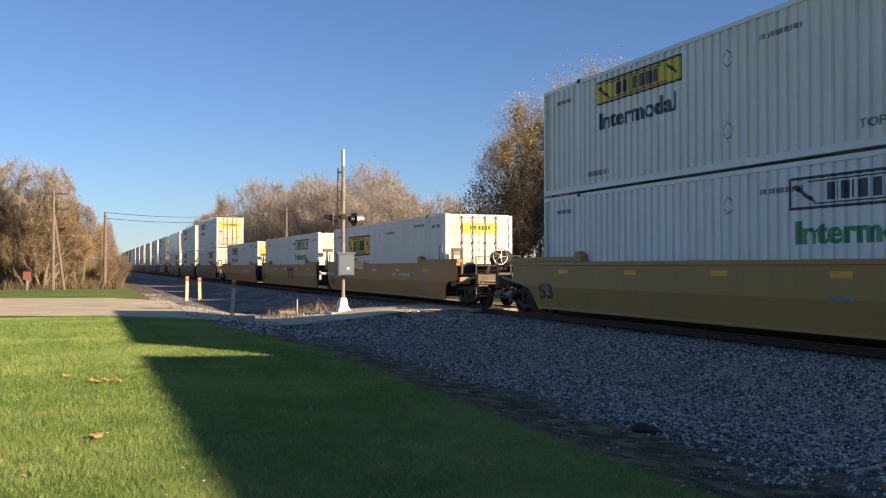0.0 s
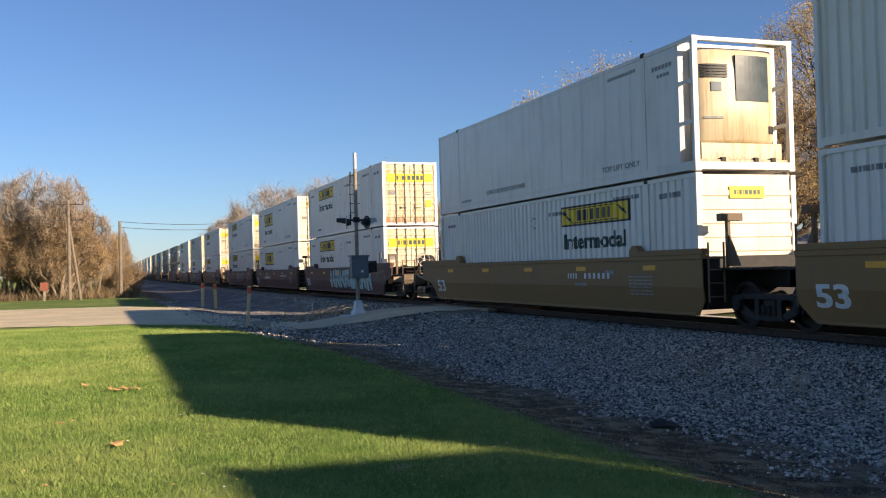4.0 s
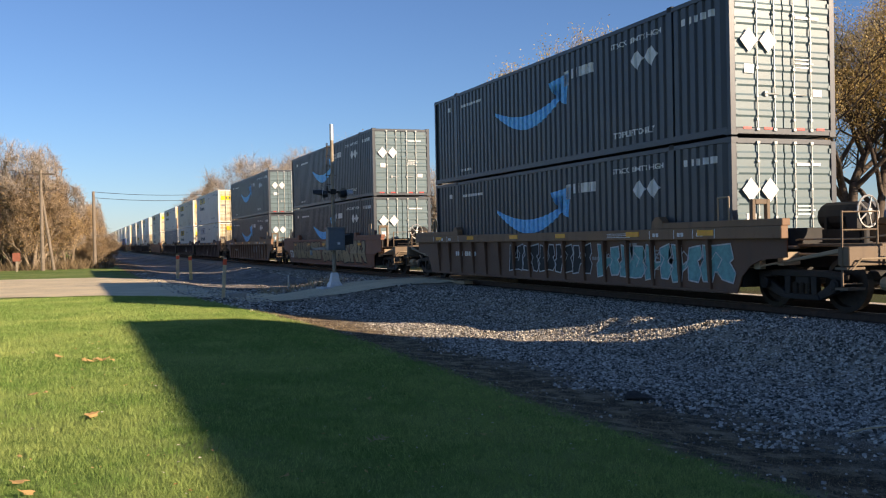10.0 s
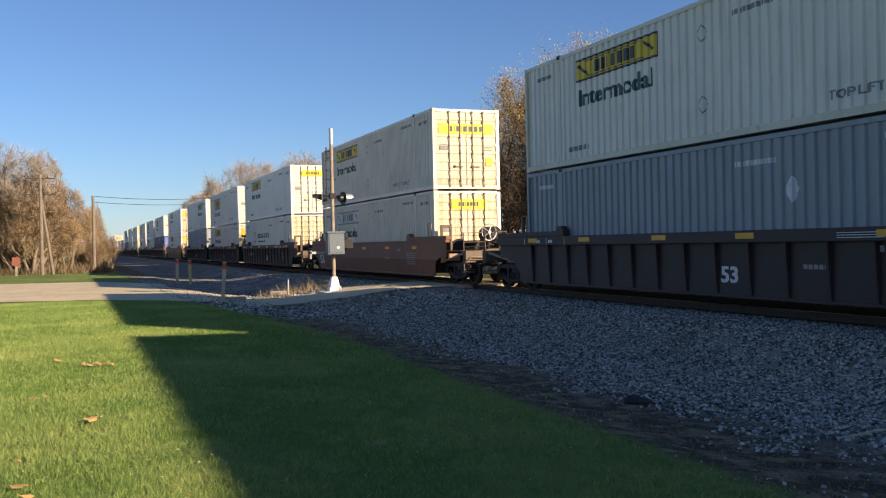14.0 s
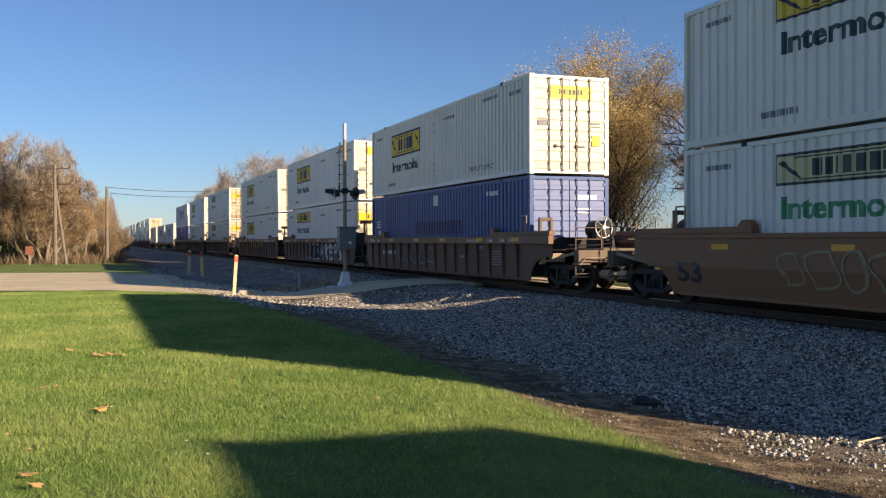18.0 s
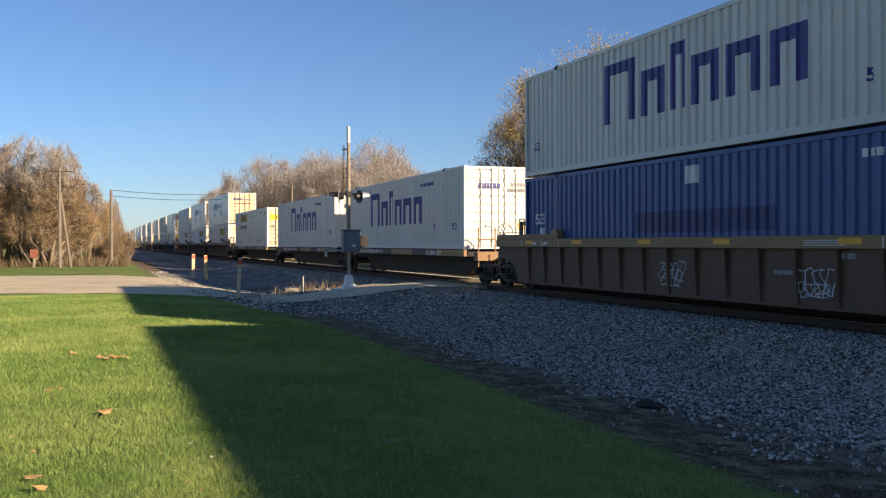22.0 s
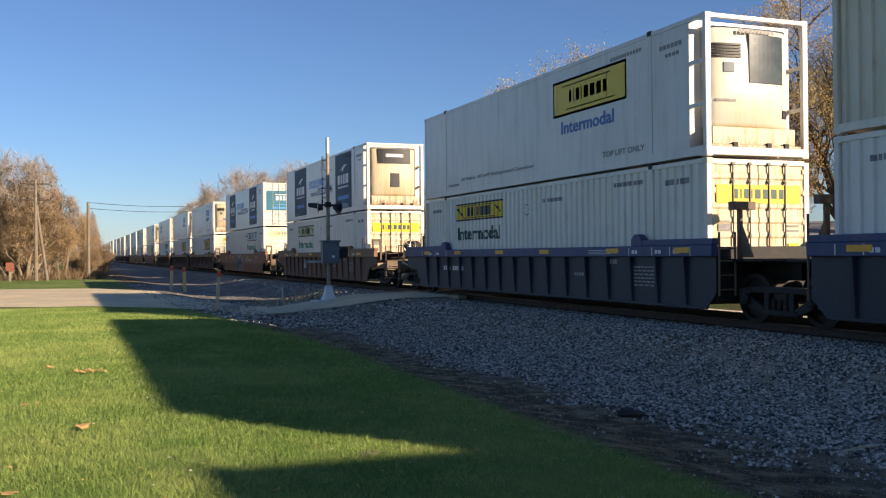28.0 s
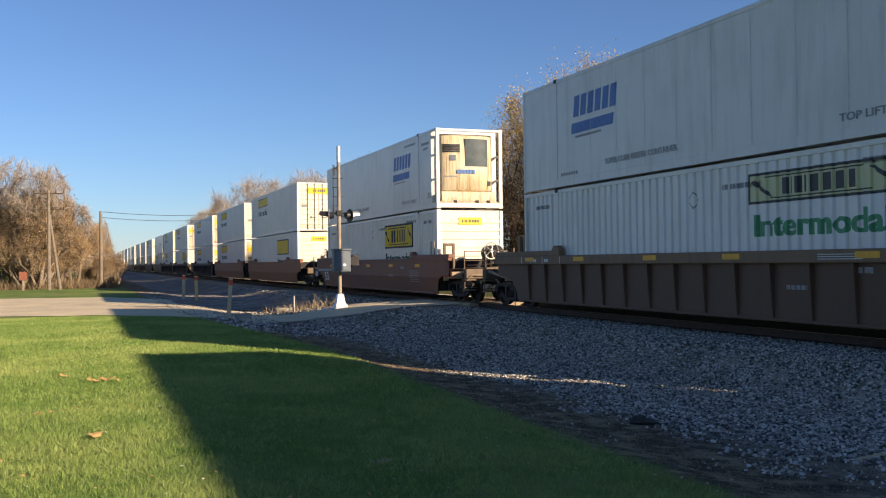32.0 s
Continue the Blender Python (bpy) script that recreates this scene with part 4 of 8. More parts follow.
def tree(name, label, category, seed, bark, leaf_materials, group="", place=None, wood_args=None, crown_args=None):
    wood, tips = grow(seed, **wood_args)
    t = thing(name, label, category, group, place)
    part("trunk", wood.mesh("trunk", bark, smooth=True), t)
    verts, faces, kinds = crown(tips, seed + 100, **crown_args)
    me = bpy.data.meshes.new("crown")
    me.from_pydata(verts, [], faces)
    for m in leaf_materials:
        me.materials.append(m)
    me.polygons.foreach_set("material_index", kinds)
    part("crown", me, t)
    return t


# the golden trees just beyond the track
tree("autumn_tree", "many-stemmed autumn tree with airy golden leaves", "tree", 21, BARK, (DARK_TWIG, GOLD_LEAF), "", pose(32.7, 57.0, -0.5),
     dict(height=15.4, spread=0.8, stems=7, forks=(6, 5, 4), up=0.36, trunk=0.19, bole=0.06, wild=0.32, dome=(7.2, 15.8, 0.8)), dict(twigs=2, leaves=32, leaf=0.068, twig_len=0.9, reach=0.42, lean=(0.06, -0.02, 0.9), girth=0.010))
tree("autumn_tree", "slender half-bare tree with few golden leaves", "tree", 22, BARK, (DARK_TWIG, GOLD_LEAF), "", pose(28.4, 58.0, -0.5, 0, 0, 60),
     dict(height=12.0, spread=0.7, stems=3, forks=(5, 5, 4), up=0.4, trunk=0.15, bole=0.25, dome=(4.2, 12.6, 2.0)), dict(twigs=5, leaves=18, leaf=0.055, twig_len=0.8, reach=0.32, girth=0.011))
tree("shade_tree", "broad old tree with dark limbs and golden-brown leaves", "tree", 23, BARK, (DARK_TWIG, GOLD_LEAF), "", pose(46.3, 46.2, -0.5, 0, 0, 100),
     dict(height=20.0, spread=1.1, stems=3, forks=(6, 6, 5), up=0.25, trunk=0.40, bole=0.3, wild=0.45, dome=(8.6, 19.8, 2.6)), dict(twigs=2, leaves=40, leaf=0.066, twig_len=0.8, reach=0.38, girth=0.011))
tree("shade_tree", "broad half-bare tree with dark twisted limbs", "tree", 24, BARK, (DARK_TWIG, RUSSET_LEAF), "", pose(35.6, 45.6, -0.5),
     dict(height=14.0, spread=1.15, stems=2, forks=(6, 5, 5), up=0.1, trunk=0.30, bole=0.25, wild=0.5, dome=(6.0, 15.0, 2.4)), dict(twigs=9, leaves=16, leaf=0.06, twig_len=1.0, reach=0.42, lean=(0.05, -0.03, 1.0), girth=0.015))
tree("shade_tree", "tall autumn tree with golden-brown leaves", "tree", 25, BARK, (DARK_TWIG, GOLD_LEAF), "", pose(53.0, 46.5, -0.5, 0, 0, 210),
     dict(height=19.0, spread=1.0, stems=2, forks=(6, 6, 5), up=0.25, trunk=0.40, bole=0.3, wild=0.4, dome=(8.0, 20.0, 2.8)), dict(twigs=2, leaves=38, leaf=0.066, twig_len=0.8, reach=0.38, girth=0.011))
tree("dark_tree", "low spreading tree with dark clinging leaves", "tree", 26, BARK, (DARK_TWIG, DARK_LEAF), "", pose(24.6, 55.5, -0.5),
     dict(height=8.0, spread=1.0, stems=4, forks=(5, 5, 4), up=0.15, trunk=0.13, bole=0.2, wild=0.45, dome=(3.2, 8.3, 1.5)), dict(twigs=5, leaves=8, leaf=0.075, twig_len=0.5, reach=0.3))
tree("bare_tree", "bare thin tree with arching dark twigs", "tree", 27, BARK, (DARK_TWIG, DARK_LEAF), "", pose(23.0, 61.0, -0.5),
     dict(height=7.2, spread=1.2, stems=2, forks=(5, 4, 4), up=0.1, trunk=0.10, bole=0.25, wild=0.5, droop=0.1, dome=(3.6, 6.8, 1.0)), dict(twigs=4, leaves=0, leaf=0.1, twig_len=0.7, reach=0.3))

# patterns for the woods, each planted many times
far_wood = [tree("bare_tree", lab, "tree", 40 + k, PALE_BARK, (tw, lf), "bare trees beyond the railway", pose(x, y, -0.5, 0, 0, 40 * k),
                 dict(height=h, spread=sp, stems=st, forks=(6, 5, 4), up=0.35, trunk=0.2, bole=0.2, wild=0.35, dome=(5.6, h * 0.92, 1.5)), dict(twigs=4, leaves=lv, leaf=0.10, twig_len=1.5, reach=0.6, girth=0.014))
            for k, (lab, tw, lf, x, y, h, sp, st, lv) in enumerate((
                ("tall bare tree with fine grey-brown twigs", GREY_TWIG, RUSSET_LEAF, 43, 138, 15.5, 0.8, 3, 0),
                ("bare tree with a rounded grey-brown crown of twigs", GREY_TWIG, RUSSET_LEAF, 47, 128, 14.0, 1.0, 4, 0),
                ("half-bare tree with a few brown leaves", GREY_TWIG, RUSSET_LEAF, 28, 150, 14.5, 0.9, 3, 1)))]
rng = random.Random(31)
for k in range(50):
    if k < 14:
        y = 120 + k * 6.5 + rng.uniform(-3, 3)
        x = 0.27 * y + rng.uniform(-5, 10) + (6 if y < 150 else 0)
    else:
        y = 165 + (k - 14) * 13 + rng.uniform(-5, 5)
        x = 30 + 0.03 * y + rng.uniform(0, 10)
    if k >= 34:
        y = 135 + (k - 34) * 5 + rng.uniform(-4, 4)
        x = 0.118 + 0.0125 * ((k * 5) % 16)
        y += 45 if x < 0.165 else 0
        x *= y
    s = rng.uniform(0.85, 1.08) if k < 34 else rng.uniform(1.06, 1.22) if x < 0.19 * y else rng.uniform(1.2, 1.42)
    t = copy_thing(far_wood[k % 3], pose(x, y, -0.5, 0, 0, rng.uniform(0, 360)))
    t.scale = (s, s, s * rng.uniform(0.9, 1.08))

left_wood = [tree("scrub_tree", lab, "tree", 60 + k, bark, (tw, lf), "scrub wood beside the railway", pose(x, y, -0.35, 0, 0, 50 * k),
                  dict(height=h, spread=sp, stems=st, forks=(5, 5, 3), up=u, trunk=tr, bole=0.15, wild=0.4, dome=(wd, h * 0.86, 0.6)), dict(twigs=5, leaves=lv, leaf=0.06, twig_len=0.9, reach=0.38, girth=0.013))
             for k, (lab, bark, tw, lf, x, y, h, sp, st, u, tr, lv, wd) in enumerate((
                 ("dense tan-brown scrub tree, almost bare", PALE_BARK, TWIG, RUSSET_LEAF, -3.6, 81.5, 8.6, 0.75, 5, 0.3, 0.11, 3, 2.6),
                 ("tall bare tree over the scrub", PALE_BARK, GREY_TWIG, RUSSET_LEAF, -5.8, 82, 12.4, 0.6, 2, 0.35, 0.16, 0, 2.2),
                 ("brown bushy scrub with thin pale stems", PALE_BARK, TWIG, RUSSET_LEAF, -2.8, 85, 7.2, 0.8, 6, 0.2, 0.08, 4, 2.6),
                 ("dark olive-brown scrub tree", PALE_BARK, TWIG, DARK_LEAF, -3.4, 88, 8.2, 0.75, 4, 0.3, 0.12, 4, 2.6)))]
for k in range(84):
    if k < 30:
        x, y = -13 + (k % 15) * 1.12 + rng.uniform(-0.5, 0.5), 80 + (k // 15) * 5 + rng.uniform(-1.0, 2.5)
        x = min(x, 0.0327 * y - 4.6 - 1.5 * rng.random())
    else:
        y = 88 + (k - 30) * 6.2 + rng.uniform(-3, 3)
        x = 0.0327 * y - (2.3 if k < 46 else 4.0) - abs(rng.gauss(0, 1.4))
    s = rng.uniform(0.78, 1.08) * (0.8 if x > -2.4 else 1.0)
    if k >= 64:
        y = 84 + (k - 64) * 2.6 + rng.uniform(-1, 1)
        x = 0.040 * y - 0.6 - 3.0 * rng.random()
        s = rng.uniform(0.26, 0.42)
    t = copy_thing(left_wood[(k * 7 + k // 4) % 4], pose(x, y, -0.35, 0, 0, rng.uniform(0, 360)))
    t.scale = (s, s, s * rng.uniform(0.88, 1.1))
blades("underbrush", 11000, (-14, 5.2, 74.5, 110), land, (0.15, 0.85), UNDERBRUSH, "tangled brown underbrush at the wood's foot", 17, 0.012,
       lambda x, y, r: (x < 0.034 * y) & (y > 75.5 + np.clip(x - 1.5, 0, 5) * 2))

# ---- the train: containers ----
LONG, WIDE, TALL = 16.154, 2.591, 2.896
HALF = WIDE / 2
PITCH = 0.2785
GROOVES = [0.30 + k * PITCH for k in range(56)]


def groove_depth(y):
    """How far the corrugated side lies behind the rails at y."""
    if y < 0.30 or y > 0.30 + 56 * PITCH:
        return 0.016
    u = (y - 0.30) % PITCH
    return 0.016 + 0.042 * (0.0 if u < 0.150 else (u - 0.150) / 0.03 if u < 0.18 else 1.0 if u < 0.2485 else (PITCH - u) / 0.03)


BREAKS = [0.0] + [y + u for y in GROOVES for u in (0.0, 0.150, 0.18, 0.2485)] + [0.30 + 56 * PITCH, LONG]


class Decal(Geo):
    """Paint on the near side of a container or car: flat shapes in (y, z), cut and laid over the side's relief."""

    def __init__(self, relief, side=-HALF, lift=0.004):
        self.v, self.f = [], []
        self.relief, self.side, self.lift = relief, side, lift

    def x(self, y):
        return self.side + (groove_depth(y) if self.relief else 0.012) - self.lift

    def rect(self, y0, y1, z0, z1):
        cuts = [y0] + ([b for b in BREAKS if y0 + 1e-4 < b < y1 - 1e-4] if self.relief else []) + [y1]
        n = len(self.v)
        for y in cuts:
            x = self.x(y)
            self.v += [(x, y, z0), (x, y, z1)]
        for k in range(len(cuts) - 1):
            self.f.append((n + 2 * k, n + 2 * k + 1, n + 2 * k + 3, n + 2 * k + 2))
        return self

    def border(self, y0, y1, z0, z1, w):
        return self.rect(y0, y1, z0, z0 + w).rect(y0, y1, z1 - w, z1).rect(y0, y0 + w, z0 + w, z1 - w).rect(y1 - w, y1, z0 + w, z1 - w)

    def shape(self, outline):
        """Any outline of (y, z), filled."""
        bm = bmesh.new()
        bm.faces.new([bm.verts.new((0, y, z)) for y, z in outline])
        bmesh.ops.triangulate(bm, faces=bm.faces[:])
        return self.lay(bm)

    def lay(self, bm):
        if self.relief:
            lo, hi = min(v.co.y for v in bm.verts), max(v.co.y for v in bm.verts)
            for b in BREAKS:
                if lo < b < hi:
                    bmesh.ops.bisect_plane(bm, geom=bm.verts[:] + bm.edges[:] + bm.faces[:], plane_co=(0, b, 0), plane_no=(0, 1, 0))
        bm.verts.index_update()
        self.add([(self.x(v.co.y), v.co.y, v.co.z) for v in bm.verts], [tuple(v.index for v in f.verts) for f in bm.faces])
        bm.free()
        return self

    def text(self, words, y_left, y_right, z0, z1, slant=0.0):
        """Words from y_left (towards +y, the reader's left) to y_right, between z0 and z1."""
        me = letters(words)
        bm = bmesh.new()
        bm.from_mesh(me)
        us = [v.co.x for v in bm.verts]
        vs = [v.co.y for v in bm.verts]
        u0, u1, v0, v1 = min(us), max(us), min(vs), max(vs)
        for v in bm.verts:
            t = (v.co.y - v0) / (v1 - v0)
            v.co = Vector((0, y_left + (y_right - y_left) * (v.co.x - u0) / (u1 - u0) - slant * t, z0 + (z1 - z0) * t))
        # strokes are thickened by laying the word twice, a little apart
        w = 0.034 * (z1 - z0)
        twin = bm.copy()
        for v in bm.verts:
            v.co.y += w
        for v in twin.verts:
            v.co.y -= w
        self.lay(bm)
        self.lift += 0.001
        self.lay(twin)
        self.lift -= 0.001
        return self


LETTERS = {}


def letters(words):
    if words not in LETTERS:
        cu = bpy.data.curves.new("lettering", "FONT")
        cu.body, cu.resolution_u, cu.offset = words, 3, 0.022
        ob = new("lettering", cu)
        dg = bpy.context.evaluated_depsgraph_get()
        dg.update()
        LETTERS[words] = bpy.data.meshes.new_from_object(ob.evaluated_get(dg))
        bpy.data.objects.remove(ob)
        bpy.data.curves.remove(cu)
    return LETTERS[words]


def bars(decal, y_left, y_right, z0, z1, widths, gap=0.25):
    """A word that is not spelled out: one plain bar for each of its characters."""
    total = sum(widths) + gap * (len(widths) - 1)
    k = (y_left - y_right) / total
    y = y_left
    for w in widths:
        decal.rect(y - w * k, y, z0, z1)
        y -= (w + gap) * k
    return decal


MESHES = {}
SMALL = ("stencil", "stencil_print", "end_stencil", "name_mark", "web_line", "stencil_block", "reflector_row", "disc_mark", "panel_seam", "panel_name", "band_name", "placard_holder", "end_name", "sub_name", "unit_name", "unit_maker", "panel_word", "name", "ring", "label_plate", "teal_panel", "diamond", "slogan")


def kept(key, build):
    """A mesh that is built once and shared."""
    if key not in MESHES:
        MESHES[key] = build()
    return MESHES[key]


def body_mesh(relief, colour, front=0.075):
    """The closed box of a container, with corrugated or plain long sides and a corrugated rear end."""
    g = Geo()
    if relief:
        near = [(-HALF + groove_depth(y), y) for y in BREAKS if front < y < LONG - 0.05]
    else:
        near = [(-HALF + 0.012, front + 0.01), (-HALF + 0.012, LONG - 0.06)]
    rear = [(-1.2, LONG - 0.05), (1.165, LONG - 0.05), (1.165, LONG - 0.002), (HALF - 0.002, LONG - 0.002), (HALF - 0.002, LONG - 0.11)]
    plan = near + rear + [(-x, y) for x, y in reversed(near)] + [(1.2, front), (-1.2, front)]
    g.loft([[(x, y, z) for x, y in plan] for z in (0.06, TALL - 0.04)])
    return g.mesh("body", colour)


def container(look_of, label, group, q, base, lite=False):
    """One 53-foot container; look_of names its paint, its end and its marks."""
    c = thing("shipping_container", label, "container", group)
    style = STYLES[look_of]
    relief, colour, end = style["relief"], style["colour"], style["end"]
    trim = style.get("trim", colour)
    cm = colour.name
    front = 0.55 if end == "reefer" else 0.075
    part("body", kept(("body", relief, cm, front), lambda: body_mesh(relief, colour, front)), c)
    for s in (-1, 1):
        if s < 0:
            part("top_rail", kept(("top", cm, s), lambda: Geo().box(*sorted((s * HALF, s * (HALF - 0.07))), 0.1, LONG - 0.1, TALL - 0.10, TALL - 0.005).mesh("top_rail", trim, 0.006)), c)
        if base > 1:
            part("bottom_rail", kept(("bottom", cm, s), lambda: Geo().box(*sorted((s * HALF, s * (HALF - 0.07))), 0.1, LONG - 0.1, 0.03, 0.17 if relief else 0.22).mesh("bottom_rail", trim, 0.006)), c)
        for k, y in enumerate((0.0, LONG - 0.1)):
            if s > 0 and k:
                continue
            part("corner_post", kept(("post", cm, s, k), lambda: Geo().box(*sorted((s * HALF, s * (HALF - 0.13))), y, y + 0.1, 0.05, TALL - 0.05).mesh("corner_post", trim, 0.006)), c)
    cap = kept(("cap", cm), lambda: Geo().box(-0.085, 0.085, -0.09, 0.09, -0.06, 0.06).mesh("corner_casting", trim, 0.01))
    cast = kept("cast", lambda: Geo().box(-0.085, 0.085, -0.09, 0.09, -0.06, 0.06).mesh("corner_casting", DARK_STEEL, 0.01))
    for s in (-1, 1):
        for y in (0.085, LONG - 0.085):
            for z in (0.06, TALL - 0.058):
                if base < 1 and (z < 1 or s > 0):
                    continue
                if (s > 0 and y > 1) or lite and (s > 0 or y > 1):
                    continue
                part("corner_casting", cap, c, at=(s * (HALF - 0.080), y, z))
    for y in (1.98, LONG - 1.98):
        part("lifting_post", kept(("lift", cm, y), lambda: Geo().box(-HALF - 0.002, -HALF + 0.08, y - 0.085, y + 0.085, 0.03, TALL - 0.02).mesh("lifting_post", trim, 0.006)), c)
        if not lite:
            part("stacking_casting", cast, c, "black stacking casting", at=(-HALF + 0.082, y, TALL - 0.03))
    END_BUILDERS[end](c, style, cm)
    for name, mesh, lab in style["marks"]:
        if lite and name in SMALL:
            continue
        part(name, mesh, c, lab, kind="stuff" if name in SMALL else "")
    TRAVEL.append((c, q, base))
    return c


ROD_STEEL = plain("dull_rods", (0.10, 0.085, 0.07), 0.5, 0.3, vary=0.5)


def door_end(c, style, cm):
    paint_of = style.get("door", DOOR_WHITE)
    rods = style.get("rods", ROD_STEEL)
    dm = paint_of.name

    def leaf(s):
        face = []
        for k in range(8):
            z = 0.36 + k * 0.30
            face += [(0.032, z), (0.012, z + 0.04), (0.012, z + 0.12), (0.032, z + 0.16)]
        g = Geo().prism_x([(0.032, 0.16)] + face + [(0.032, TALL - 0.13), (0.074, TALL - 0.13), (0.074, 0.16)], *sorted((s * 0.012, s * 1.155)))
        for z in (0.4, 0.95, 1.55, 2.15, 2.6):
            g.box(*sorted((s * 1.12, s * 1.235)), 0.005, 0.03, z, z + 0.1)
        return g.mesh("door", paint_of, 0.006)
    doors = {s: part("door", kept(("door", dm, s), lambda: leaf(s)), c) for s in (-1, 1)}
    part("door_header", kept(("header", cm), lambda: Geo().box(-1.17, 1.17, 0.005, 0.07, TALL - 0.125, TALL - 0.02).mesh("door_header", style.get("trim", style["colour"]), 0.005)), c)
    part("door_sill", kept(("sill", cm), lambda: Geo().box(-1.17, 1.17, 0.005, 0.07, 0.03, 0.15).mesh("door_sill", style.get("trim", style["colour"]), 0.005)), c)

    def rod():
        g = Geo().tube((0, 0, 0.10), (0, 0, TALL - 0.08), 0.017, 0.017, 6)
        for z in (0.3, 0.75, 1.3, 1.85, 2.4):
            g.box(-0.026, 0.026, -0.02, 0.03, z, z + 0.045)
        for z in (0.10, TALL - 0.13):
            g.box(-0.035, 0.035, -0.022, 0.04, z, z + 0.05)
        return g.mesh("lock_rod", rods)
    for s in (-1, 1):
        for x in (0.24, 0.66):
            r = part("lock_rod", kept(("rod", rods.name), rod), doors[s], at=(s * x, -0.008, 0))
            if x == 0.24:
                part("handle", kept(("handle", rods.name), lambda: Geo().tube((-0.28, -0.03, 0.82), (0.06, -0.03, 0.82), 0.014, 0.014, 6).box(-0.26, -0.2, -0.03, 0.03, 0.78, 0.87).mesh("handle", rods)), doors[s], at=(s * 0.34 + 0.12, 0, 0))
    for name, mesh, lab in style.get("end_marks", ()):
        part(name, mesh, c, lab, kind="stuff" if name in SMALL else "")


def nose_end(c, style, cm):
    """The blank end: a flat panel with pressed ribs across it."""
    def panel():
        line = []
        if style.get("blank"):
            for k in range(9):
                x = -1.02 + k * 0.235
                line += [(x, 0.036), (x + 0.035, 0.004), (x + 0.115, 0.004), (x + 0.15, 0.036)]
            plan = [(-1.165, 0.036)] + line + [(1.165, 0.036), (1.165, 0.074), (-1.165, 0.074)]
            g = Geo().loft([[(x, y, z) for x, y in plan] for z in (0.06, TALL - 0.04)])
        else:
            for k in range(8):
                z = 0.28 + k * 0.30
                line += [(0.036, z), (0.012, z + 0.03), (0.012, z + 0.12), (0.036, z + 0.15)]
            g = Geo().prism_x([(0.036, 0.06)] + line + [(0.036, TALL - 0.04), (0.074, TALL - 0.04), (0.074, 0.06)], -1.165, 1.165)
        return g.mesh("end_panel", style.get("door", DOOR_WHITE))
    part("end_panel", kept(("nose", cm), panel), c)
    for name, mesh, lab in style.get("end_marks", ()):
        part(name, mesh, c, lab, kind="stuff" if name in SMALL else "")


